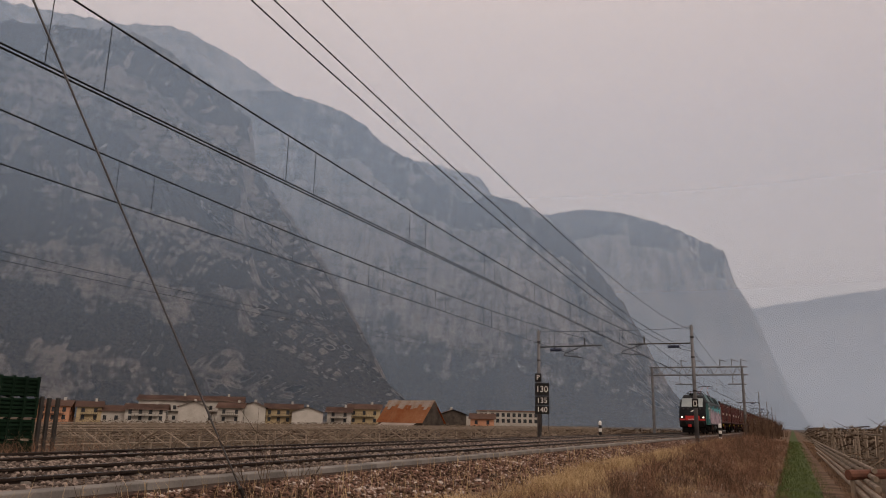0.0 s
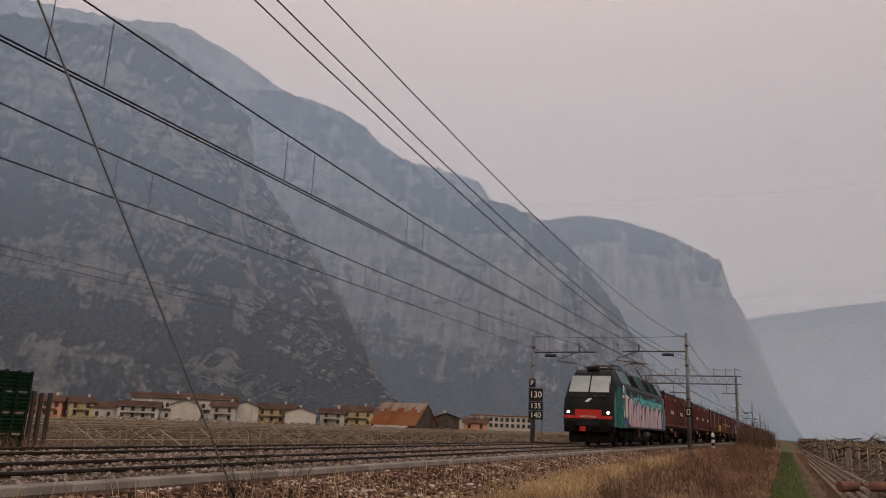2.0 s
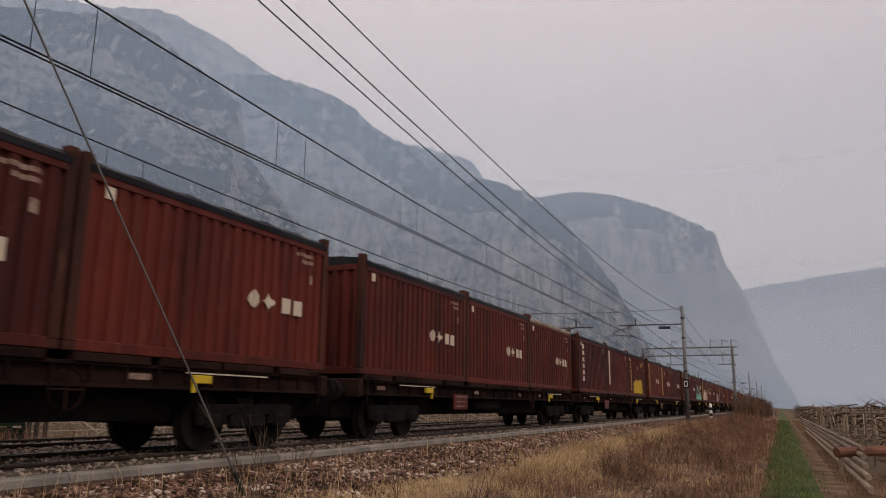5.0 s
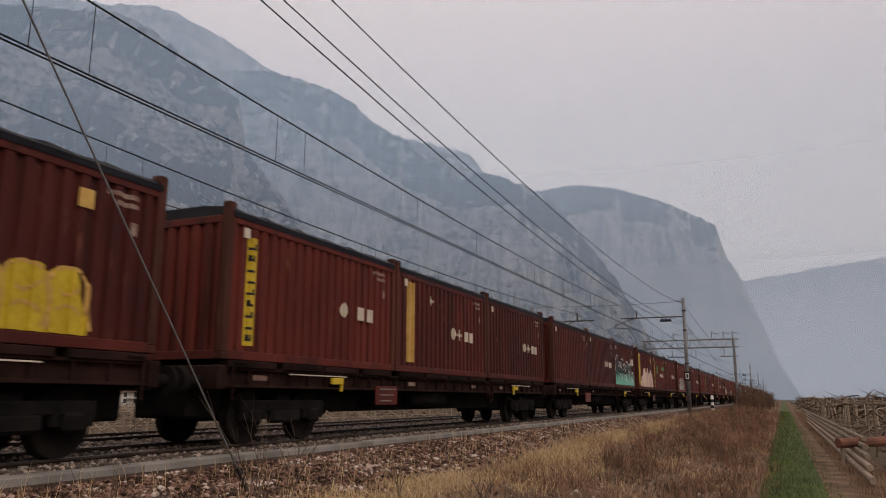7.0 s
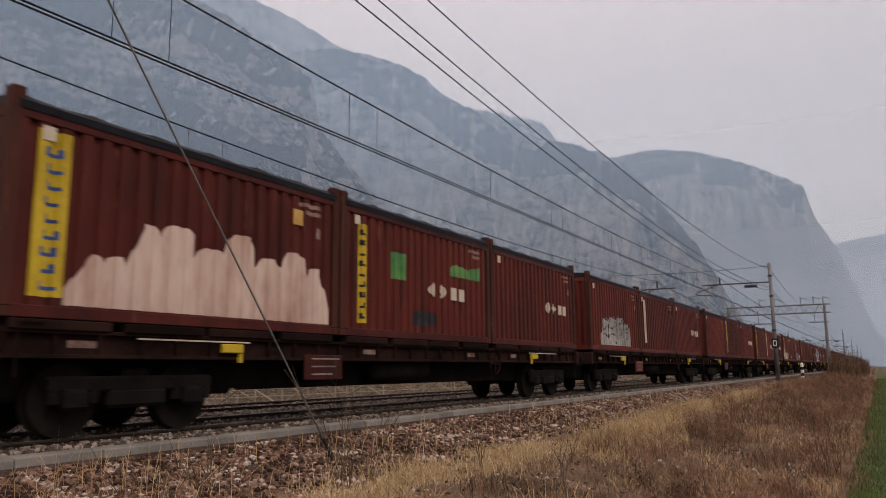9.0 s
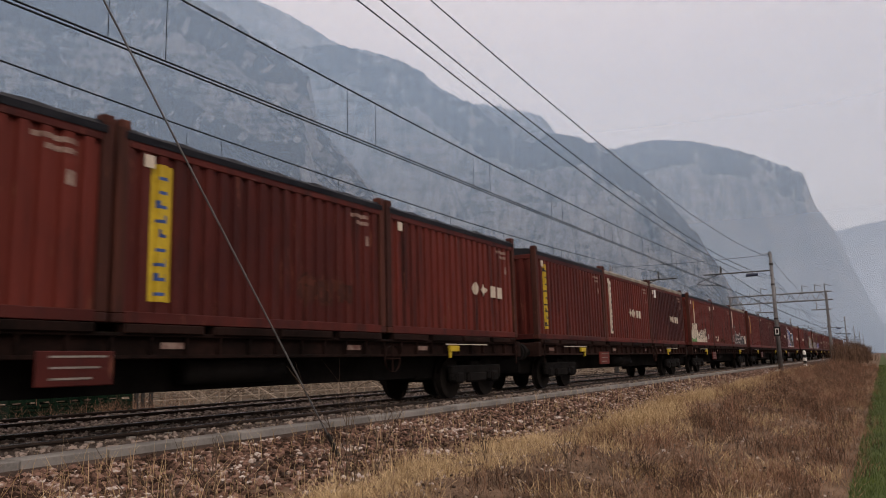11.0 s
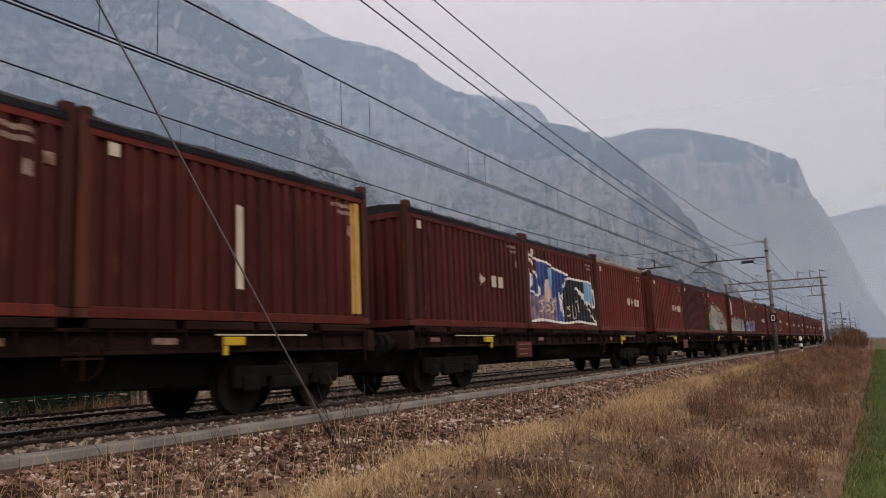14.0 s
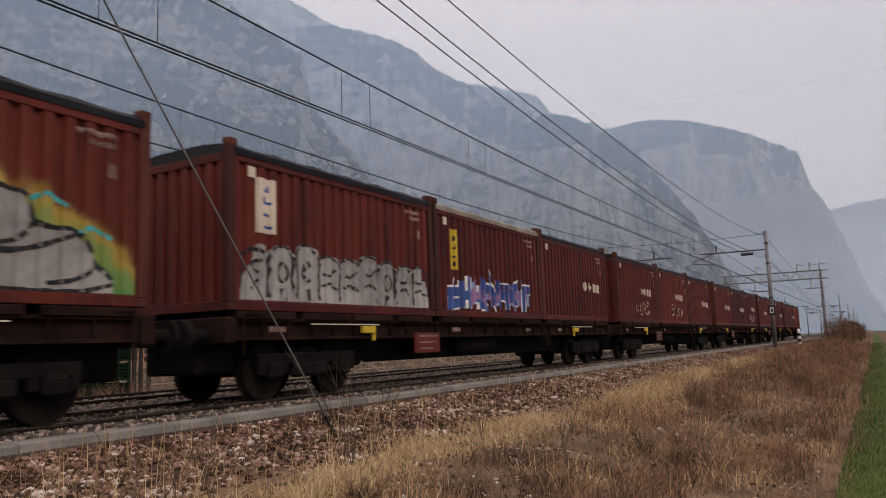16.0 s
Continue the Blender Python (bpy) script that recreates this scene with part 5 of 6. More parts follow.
        patch("graffiti", 1.9, 2.5, plain(0.75), plain(0.2), M["cream"], c, 0.005)
    elif k == (11, 0):
        strip_mark(c, -2.0, M["ochre"], 1.0, 2.2, 0.22, True, 3)
    elif k == (11, 2):
        patch("lettering_band", -0.4, -0.2, plain(1.8), plain(0.5), M["cream"], c, 0.005)
        patch("graffiti", 2.55, 2.8, plain(2.3), plain(0.2), M["ochre"], c, 0.005)
    elif k == (12, 1):
        patch("graffiti", -2.86, 0.2, lambda y: 2.1 - 0.13 * (y + 2.8) - 0.25 * (abs(y + 1.35) < 0.12) - (0.55 if y < -2.3 else 0), plain(0.2), M["bluep"], c, 0.006, 0.06)
        patch("graffiti", -2.86, -0.75, lambda y: 0.95 + 0.2 * noise.noise((y * 3, 1, 1)), plain(0.2), M["mauve"], c, 0.009, 0.06)
        patch("graffiti", -1.75, -1.25, lambda y: 1.5 - 0.7 * abs(y + 1.5), lambda y: 0.8 + 0.5 * abs(y + 1.5), M["pinkwhite"], c, 0.0095, 0.05)
        patch("graffiti", -1.42, -1.12, lambda y: 1.85, lambda y: 1.2 + 1.6 * abs(y + 1.27), M["skyp"], c, 0.0115, 0.05)
        patch("graffiti", -0.3, 2.75, lambda y: min(1.58, 0.9 + 2.2 * (y + 0.3), 1.58 - 1.6 * max(0.0, y - 2.1)), plain(0.2), M["blackp"], c, 0.0125, 0.06)
        patch("graffiti", 1.75, 2.6, lambda y: min(1.6, 1.6 - 0.9 * max(0.0, y - 2.3)), lambda y: 0.95 - 0.2 * (y - 1.75), M["skyp"], c, 0.0145, 0.06)
        patch("graffiti", 0.85, 1.75, lambda y: 1.42 - 0.3 * (y - 0.85), lambda y: 1.34 - 0.5 * (y - 0.85), M["white"], c, 0.0145, 0.06)
        for q, line_ in enumerate((
            ((-2.84, 2.16), (-2.3, 2.02), (-1.4, 1.98), (-1.0, 1.86), (-0.2, 1.78), (0.3, 1.72)),
            ((-2.84, 2.16), (-2.45, 1.7), (-2.15, 1.25), (-2.2, 0.95), (-2.84, 1.12)),
            ((-2.84, 1.7), (-2.66, 1.5), (-2.7, 1.15)),
            ((-0.25, 0.22), (-0.45, 0.7), (-0.35, 1.1), (0.1, 1.58), (0.9, 1.62), (1.9, 1.62), (2.35, 1.6), (2.62, 1.3), (2.6, 0.78), (2.1, 0.88), (1.75, 0.95)),
            ((-0.3, 0.95), (-0.65, 1.1), (-0.55, 0.75), (-0.3, 0.5)),
            ((0.95, 0.95), (1.05, 0.6), (1.2, 0.22)),
            ((1.6, 1.0), (2.05, 0.7), (2.4, 0.42), (2.82, 0.24)),
            ((-2.84, 0.2), (-2.0, 0.27), (-1.0, 0.22), (0.0, 0.2), (1.0, 0.26), (2.0, 0.22), (2.84, 0.2)),
        )):
            ribbon(c, line_, 0.085, M["white"], 0.0175 + 0.0004 * q)
        for q in range(3):
            y_ = -2.0 + 0.42 * q
            ribbon(c, [(y_ - 0.15, 0.5), (y_ + 0.15, 0.62), (y_ - 0.1, 0.78), (y_ + 0.2, 0.85)], 0.06, M["cream"], 0.0215)
        ribbon(c, [(0.35, 0.75), (0.1, 0.68), (0.35, 0.52), (0.1, 0.42)], 0.06, M["cream"], 0.0215)
        ribbon(c, [(0.5, 0.8), (0.5, 0.4), (0.75, 0.4), (0.75, 0.75)], 0.06, M["cream"], 0.0219)
    elif k == (13, 2):
        patch("graffiti", -2.85, 2.85, plain(2.2), plain(0.16), M["greenhalo"], c, 0.005, 0.06)
        crest = ((-2.35, 0.7), (-2.3, 1.0), (-1.95, 1.05), (-1.9, 1.66), (-1.5, 1.6), (-0.3, 1.46), (0.0, 1.35), (1.25, 1.3), (1.5, 0.95), (2.0, 0.9), (2.25, 0.55), (2.5, 0.3))
        patch("graffiti", -2.35, 2.5, lambda y: interp(y, crest), lambda y: 0.16 + 0.35 * max(0.0, 1 - abs(y + 2.2) / 0.9), M["silver"], c, 0.0085, 0.05)
        for q, line_ in enumerate((
            crest, ((-2.35, 0.66), (-1.9, 0.52), (-1.4, 0.2), (-0.6, 0.16), (0.6, 0.18), (1.9, 0.16), (2.5, 0.28)),
            ((-1.9, 1.05), (-1.55, 0.92), (-1.2, 1.0), (-0.9, 1.12)), ((-1.2, 0.95), (-1.25, 0.7)), ((-0.9, 1.1), (-0.65, 0.72), (-0.4, 0.7)),
            ((-0.35, 1.02), (-0.1, 0.72), (0.25, 0.98), (0.5, 0.95)), ((0.0, 1.34), (-0.05, 1.05)), ((0.55, 1.0), (0.8, 0.7), (1.2, 0.72), (1.45, 0.95)),
            ((-0.35, 0.66), (0.0, 0.62), (0.3, 0.55), (0.55, 0.18)), ((0.6, 0.62), (1.1, 0.6), (1.5, 0.68), (2.0, 0.88)), ((1.6, 0.25), (2.0, 0.32), (2.3, 0.52)),
        )):
            ribbon(c, line_, 0.07, M["blackp"], 0.0115 + 0.0004 * q)
        for y_, z_ in ((-2.2, 1.5), (-1.3, 1.8), (-0.4, 1.7), (0.5, 1.55), (1.6, 1.3), (2.2, 0.95)):
            ribbon(c, [(y_ - 0.2, z_ - 0.08), (y_, z_ + 0.02), (y_ + 0.25, z_ - 0.1)], 0.07, M["tealspray"], 0.008)
    elif k == (14, 0):
        strip_mark(c, -2.2, M["cream"], 1.25, 2.15, 0.42, True, 14)
        tag_block(c, -2.75, 2.75, 0.16, 1.22, M["silver"], M["blackp"], 61)
    elif k == (14, 1):
        strip_mark(c, -2.15, M["yellow"], 1.1, 2.05, 0.35, True, 15)
        letters(c, -2.5, 2.0, 0.16, 1.0, M["bluep"], M["white"], 7, 71)
        letters(c, -1.3, 1.9, 0.3, 0.85, M["purplep"], M["skyp"], 5, 72)
    elif k in ((15, 0), (15, 1), (16, 2)):
        four_placards(c, 0.5, 1.3)
        letters(c, -0.6, 1.4, 0.4, 0.8, M["cont"], M["cream"], 6, w * 10 + p)
    elif rng.random() < 0.55:
        four_placards(c, 0.9, 1.15)
    elif rng.random() < 0.5:
        strip_mark(c, -2.2, M["ochre"], 0.4, 2.2, 0.24, True, w)


WAG = {}


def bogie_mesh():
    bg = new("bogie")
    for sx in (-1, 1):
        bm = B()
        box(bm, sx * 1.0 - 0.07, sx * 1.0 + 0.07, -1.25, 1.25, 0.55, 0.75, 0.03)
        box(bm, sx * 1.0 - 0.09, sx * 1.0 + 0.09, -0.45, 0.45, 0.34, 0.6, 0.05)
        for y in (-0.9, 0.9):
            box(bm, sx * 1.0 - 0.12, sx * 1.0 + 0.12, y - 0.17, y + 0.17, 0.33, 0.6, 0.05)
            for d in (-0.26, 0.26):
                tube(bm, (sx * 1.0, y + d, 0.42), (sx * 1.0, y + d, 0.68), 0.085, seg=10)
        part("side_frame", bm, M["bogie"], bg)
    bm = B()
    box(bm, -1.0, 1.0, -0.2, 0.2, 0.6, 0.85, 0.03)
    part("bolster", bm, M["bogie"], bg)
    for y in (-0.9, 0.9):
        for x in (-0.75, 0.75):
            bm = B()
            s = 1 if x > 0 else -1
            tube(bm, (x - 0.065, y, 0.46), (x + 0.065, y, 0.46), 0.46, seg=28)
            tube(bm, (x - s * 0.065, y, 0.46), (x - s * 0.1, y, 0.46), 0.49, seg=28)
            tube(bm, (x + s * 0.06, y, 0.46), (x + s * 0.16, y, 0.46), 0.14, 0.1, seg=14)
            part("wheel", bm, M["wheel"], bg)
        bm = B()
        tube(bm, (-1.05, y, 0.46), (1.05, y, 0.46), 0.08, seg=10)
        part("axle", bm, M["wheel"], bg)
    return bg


def build_wagon():
    w = new("flat_wagon")
    tagged(w, "grimy four-axle container flat wagon", "flat wagon", "train of containers")
    for sx in (-1, 1):
        bm = B()
        x0, x1 = sorted((sx * 1.12, sx * 1.05))
        box(bm, x0, x1, -9.15, 9.15, FLOOR - 0.42, FLOOR - 0.14, 0.008)
        a, b = sorted((sx * 0.98, sx * 1.2))
        box(bm, a, b, -9.15, 9.15, FLOOR - 0.17, FLOOR - 0.12, 0.006)
        box(bm, a, b, -9.15, 9.15, FLOOR - 0.46, FLOOR - 0.41, 0.006)
        for i in range(31):
            y = -9.0 + 0.6 * i
            box(bm, a, b, y - 0.012, y + 0.012, FLOOR - 0.42, FLOOR - 0.15)
        part("side_sill", bm, M["wagon"], w)
        bm = B()
        prof = [(-6.0, FLOOR - 0.44), (-4.9, FLOOR - 0.92), (4.9, FLOOR - 0.92), (6.0, FLOOR - 0.44)]
        va = [bm.verts.new((sx * 0.62, y, z)) for y, z in prof]
        vb = [bm.verts.new((sx * 0.58, y, z)) for y, z in prof]
        bm.faces.new(va)
        bm.faces.new(vb[::-1])
        for k in range(4):
            bm.faces.new((va[k], vb[k], vb[(k + 1) % 4], va[(k + 1) % 4]))
        bmesh.ops.recalc_face_normals(bm, faces=bm.faces)
        part("fish_belly", bm, M["bogie"], w)
        # rails under the boxes
        for k in (-1, 0, 1):
            for d in (-2.2, -0.7, 0.7, 2.2):
                bm = B()
                y = k * 6.13 + d
                x0, x1 = sorted((sx * 1.24, sx * 1.0))
                box(bm, x0, x1, y - 0.65, y + 0.65, FLOOR - 0.13, FLOOR - 0.01, 0.01)
                part("spigot_flap", bm, M["wagon"], w)
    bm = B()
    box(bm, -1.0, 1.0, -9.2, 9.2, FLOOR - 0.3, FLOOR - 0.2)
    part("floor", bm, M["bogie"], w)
    for sy in (-1, 1):
        bm = B()
        y0, y1 = sorted((sy * 9.05, sy * 9.25))
        box(bm, -1.25, 1.25, y0, y1, FLOOR - 0.5, FLOOR - 0.1, 0.02)
        part("headstock", bm, M["wagon"], w)
        for x in (-0.875, 0.875):
            bm = B()
            tube(bm, (x, sy * 9.25, 1.05), (x, sy * 9.7, 1.05), 0.1, seg=12)
            tube(bm, (x, sy * 9.7, 1.05), (x, sy * 9.8, 1.05), 0.24, 0.22, seg=16)
            part("buffer", bm, M["bogie"], w)
        bm = B()
        box(bm, -0.09, 0.09, *sorted((sy * 9.25, sy * 9.85)), 0.9, 1.08, 0.02)
        part("coupling", bm, M["bogie"], w)
        bm = B()
        line(bm, [(1.27, sy * 8.9, 0.75), (1.27, sy * 8.9, FLOOR - 0.05), (1.27, sy * 8.6, FLOOR - 0.05)], 0.014)
        part("step_handle", bm, M["wagon"], w)
        bm = B()
        box(bm, 1.23, 1.25, *sorted((sy * 7.3, sy * 5.3)), FLOOR - 0.21, FLOOR - 0.19)
        part("brake_rod", bm, M["cream"], w)
        bm = B()
        box(bm, 1.2, 1.28, *sorted((sy * 5.85, sy * 5.45)), FLOOR - 0.36, FLOOR - 0.23, 0.01)
        box(bm, 1.22, 1.26, *sorted((sy * 5.52, sy * 5.45)), FLOOR - 0.5, FLOOR - 0.36)
        part("lever_guard", bm, M["yellow"], w, "yellow painted brake lever guard")
    bm = B()
    box(bm, 1.2, 1.25, -4.0, -3.0, FLOOR - 0.78, FLOOR - 0.36, 0.012)
    pl = part("data_plate", bm, M["cont"], w, "reddish data plate with faded lettering")
    for i in range(3):
        bm = B()
        box(bm, 1.252, 1.256, -3.85, -3.3 + 0.1 * i, FLOOR - 0.7 + 0.13 * i, FLOOR - 0.675 + 0.13 * i)
        part("lettering_bar", bm, M["sleeper"], pl)
    for y in (-8.2, -2.2, 1.9, 4.3):
        bm = B()
        box(bm, 1.122, 1.127, y, y + 0.4, FLOOR - 0.33, FLOOR - 0.24)
        part("lettering_bar", bm, M["faded"], w)
    bm = B()
    tube(bm, (0.8, -1.6, 0.8), (0.8, 0.4, 0.8), 0.22, seg=14)
    part("air_tank", bm, M["bogie"], w, smooth=True)
    bm = B()
    bmesh.ops.create_cone(bm, cap_ends=False, segments=20, radius1=0.26, radius2=0.26, depth=0.04, matrix=pose(1.24, 3.2, FLOOR - 0.5, 0, 90, 0))
    for a in range(4):
        line(bm, [(1.24, 3.2, FLOOR - 0.5), (1.24, 3.2 + 0.26 * math.cos(a * 1.57), FLOOR - 0.5 + 0.26 * math.sin(a * 1.57))], 0.015)
    part("brake_wheel", bm, M["wagon"], w)
    # solid dark boxes added to block the bright gaps around the bogies
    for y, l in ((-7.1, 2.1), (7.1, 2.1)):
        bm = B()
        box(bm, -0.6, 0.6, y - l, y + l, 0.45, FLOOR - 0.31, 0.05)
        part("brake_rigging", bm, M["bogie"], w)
    for y in (-7.1, 7.1):
        b = bogie_mesh()
        b.parent = w
        b.location = (0, y, 0)
    return w


def build_train():
    container_meshes()
    w0 = build_wagon()
    for n in range(1, 19):
        w = w0 if n == 1 else copy_thing(w0, Matrix())
        MOVING.append((w, (n - 1) * PITCH, 0.0))
        for p in range(3):
            pale = (n, p) in ((9, 1), (9, 2), (10, 2), (12, 2), (14, 1), (2, 2))
            c = container("rust-red corrugated open-top container under a %s tarpaulin" % ("weathered beige" if pale else "black"), pale)
            decorate(c, n, p)
            MOVING.append((c, (n - 1) * PITCH + (p - 1) * 6.13, FLOOR))
    for o in CONT.values():
        bpy.data.objects.remove(o)
    loco = build_loco()
    MOVING.append((loco, -9.87 - 9.7, 0.0))


def build_loco():
    lo = new("locomotive")
    tagged(lo, "green and graphite electric locomotive covered in graffiti", "locomotive", "train of containers")
    HW, ZB = 1.5, 1.02
    # nose to tail: place, roof height, front slope by lofting rings
    stations = [(-9.66, 2.2, 1.36), (-9.46, 2.8, 1.36), (-8.72, 3.9, 1.34), (-8.3, 4.12, 1.44), (-7.7, 4.2, 1.5), (7.7, 4.2, 1.5), (8.3, 4.12, 1.44), (8.72, 3.9, 1.34), (9.46, 2.8, 1.36), (9.66, 2.2, 1.36)]

    def ring(bm, y, zt, hw):
        zs = min(3.25, zt - 0.25)
        return [bm.verts.new(v) for v in ((hw, y, ZB), (hw, y, zs), (hw - 0.12, y, min(zt - 0.12, 3.5)), (hw - 0.5, y, zt), (-hw + 0.5, y, zt), (-hw + 0.12, y, min(zt - 0.12, 3.5)), (-hw, y, zs), (-hw, y, ZB))]

    bm = B()
    rings = [ring(bm, *s) for s in stations]
    for i, (a, b) in enumerate(zip(rings, rings[1:])):
        for q in range(8):
            f = bm.faces.new((a[q], b[q], b[(q + 1) % 8], a[(q + 1) % 8]))
            mid = abs((stations[i][0] + stations[i + 1][0]) / 2)
            f.material_index = 0
            if q in (0, 6) and mid > 7.9:
                f.material_index = 1
    bm.faces.new(rings[0])
    bm.faces.new(rings[-1][::-1])
    bmesh.ops.bevel(bm, geom=[e for e in bm.edges if abs(e.verts[0].co.y) > 8.7 and abs(e.verts[1].co.y) > 8.7], offset=0.06, segments=2, affect="EDGES")
    bmesh.ops.recalc_face_normals(bm, faces=bm.faces)
    body = part("body", bm, (M["grey"], M["tealp"]), lo)
    X = HW + 0.004

    def quad(name, pts, material, label="", th=0.012, parent=None):
        """A flat plate on the side, as thick as its paint or sheet."""
        b = B()
        lo_ = [b.verts.new((X - 0.006, y, z)) for y, z in pts]
        hi = [b.verts.new((X + th, y, z)) for y, z in pts]
        n = len(pts)
        b.faces.new(hi)
        for i in range(n):
            b.faces.new((lo_[i], lo_[(i + 1) % n], hi[(i + 1) % n], hi[i]))
        bmesh.ops.recalc_face_normals(b, faces=b.faces)
        return part(name, b, material, parent or lo, label)

    # cab sides and livery
    quad("cab_side", [(-7.72, 1.06), (-6.1, 1.06), (-6.6, 2.3), (-7.0, 3.25), (-7.72, 3.25)], M["tealp"], "teal cab side", 0.006)
    quad("cab_side", [(7.74, 1.06), (7.3, 1.06), (7.15, 2.2), (7.05, 3.25), (7.74, 3.25)], M["tealp"], "teal cab side", 0.006)
    quad("white_panel", [(-7.6, 1.62), (-5.9, 1.62), (-5.9, 2.78), (-7.05, 2.9)], M["locowhite"], "dirty white slanting panel", 0.009)
    quad("white_panel", [(7.4, 1.15), (6.6, 1.15), (6.4, 2.75), (6.9, 2.75)], M["locowhite"], "", 0.009)
    quad("blue_band", [(-7.7, 1.2), (-6.5, 1.2), (-6.5, 1.56), (-7.62, 1.56)], M["bluep"], "blue painted block", 0.010)
    quad("blue_band", [(6.5, 1.15), (7.3, 1.15), (7.2, 1.45), (6.5, 1.45)], M["bluep"], "", 0.014)
    quad("window_frame", [(-8.0, 2.86), (-7.4, 2.86), (-7.36, 3.3), (-7.46, 3.42), (-7.86, 3.42), (-7.96, 3.3)], M["black"], "", 0.012)
    quad("window", [(-7.94, 2.9), (-7.46, 2.9), (-7.43, 3.3), (-7.5, 3.38), (-7.82, 3.38), (-7.9, 3.3)], M["screen"], "pale cab side window", 0.02)
    quad("window", [(7.72, 2.93), (7.35, 2.93), (7.35, 3.3), (7.66, 3.3)], M["screen"], "", 0.016)
    quad("vent", [(6.05, 3.05), (6.4, 3.05), (6.4, 3.35), (6.05, 3.35)], M["redwood"], "reddish side vent", 0.02)
    quad("label_plate", [(-7.85, 2.66), (-7.5, 2.66), (-7.5, 2.82), (-7.85, 2.82)], M["white"], "", 0.016)
    for y in (-6.9, 6.75):
        for d in (-0.4, 0.4):
            b = B()
            tube(b, (X + 0.05, y + d, 1.2), (X + 0.05, y + d, 2.7), 0.018, seg=6)
            part("handrail", b, M["galv"], lo)
    # graffiti: white ground, teal cloud, striped letters with dark outlines
    quad("graffiti", [(-6.4 + 13.4 * i / 30, 1.08) for i in range(31)] + [(7.0 - 12.6 * i / 30, 2.55 + 0.1 * noise.noise((i * 0.9, 2, 0))) for i in range(31)], M["blackp"], "dark spray-painted ground", 0.010)
    quad("graffiti", [(-6.3 + 13.1 * i / 60, 2.35 + 0.25 * noise.noise((i * 0.5, 7, 0))) for i in range(61)] + [(6.8 - 12.3 * i / 60, 2.84 + 0.14 * noise.noise((i * 0.7, 2, 0))) for i in range(61)], M["tealspray"], "teal spray-painted cloud", 0.013)
    rng = random.Random(5)
    for i in range(26):
        y, z = rng.uniform(-5.4, 6.6), rng.uniform(2.72, 3.0)
        quad("paint_drop", [(y + 0.11 * math.cos(a * 0.63), z + 0.14 * math.sin(a * 0.63)) for a in range(10)], M["tealspray"], "", 0.011)
    for y, z, r_ in ((-8.0, 2.1, 0.13), (-7.6, 1.95, 0.12), (-7.95, 1.68, 0.1), (-8.1, 1.35, 0.14), (-7.2, 1.3, 0.1), (8.3, 1.6, 0.13), (8.5, 1.95, 0.1)):
        quad("paint_drop", [(y + r_ * math.cos(a * 0.57) * (1 + 0.5 * math.sin(a * 0.57)), z + r_ * 1.2 * math.sin(a * 0.57)) for a in range(11)], M["tealspray"], "", 0.012)
    forms = (
        ((-6.1, 1.3), (-6.25, 1.75), (-6.1, 2.4), (-5.75, 2.7), (-5.2, 2.76), (-4.72, 2.68), (-4.78, 2.1), (-4.98, 1.6), (-4.95, 1.14), (-5.5, 1.14)),
        ((-4.9, 1.14), (-4.9, 1.6), (-4.5, 2.1), (-4.2, 2.5), (-3.85, 2.62), (-3.7, 2.2), (-3.95, 1.5), (-3.95, 1.14)),
        ((-3.85, 1.14), (-3.8, 1.7), (-3.5, 2.3), (-3.1, 2.66), (-2.6, 2.7), (-2.1, 2.45), (-1.9, 2.0), (-2.3, 1.75), (-2.0, 1.5), (-1.85, 1.14)),
        ((-1.75, 1.14), (-1.78, 1.8), (-1.6, 2.3), (-1.2, 2.5), (-0.85, 2.3), (-0.8, 1.14)),
        ((-0.7, 1.14), (-0.5, 1.8), (-0.15, 2.4), (0.35, 2.64), (0.85, 2.5), (1.15, 2.0), (1.3, 1.14)),
        ((1.4, 1.14), (1.45, 2.0), (1.7, 2.5), (2.2, 2.55), (2.6, 2.1), (2.95, 2.45), (3.3, 2.3), (3.3, 1.14)),
        ((3.4, 1.14), (3.5, 2.1), (3.9, 2.6), (4.5, 2.6), (4.95, 2.3), (4.75, 1.85), (4.35, 1.7), (4.7, 1.14)),
        ((4.8, 1.14), (4.55, 1.6), (5.2, 2.1), (5.8, 2.4), (6.4, 2.3), (6.6, 1.7), (6.5, 1.14)),
    )
    for q, o in enumerate(forms):
        cy = sum(p[0] for p in o) / len(o)
        quad("letter_outline", [(y + (0.11 if y > cy else -0.11), z + (0.1 if z > 1.6 else -0.04)) for y, z in o], M["blackp"], "", 0.016 + 0.0008 * (q % 2))
        quad("letter", list(o), M["stripes"], "pink, white and teal striped spray-painted shape", 0.020 + 0.0008 * (q % 2))
        if q % 2 == 0:
            quad("letter_notch", [(cy + 0.05, 1.14), (cy + 0.02, 1.75), (cy + 0.16, 1.9), (cy + 0.24, 1.14)], M["blackp"], "", 0.023)
    # grilles and roof strips
    for i, y in enumerate((-4.4, -1.7, 1.0, 3.7)):
        b = B()
        m_ = M["black"] if i != 1 else M["tealp"]
        for k in range(6):
            t = k / 5
            x0 = HW - 0.1 - 0.36 * t
            z0 = 3.54 + 0.64 * t
            box(b, x0 - 0.03, x0 + 0.03, y, y + 2.3, z0 - 0.02, z0 + 0.025)
        part("roof_grille", b, m_, lo)
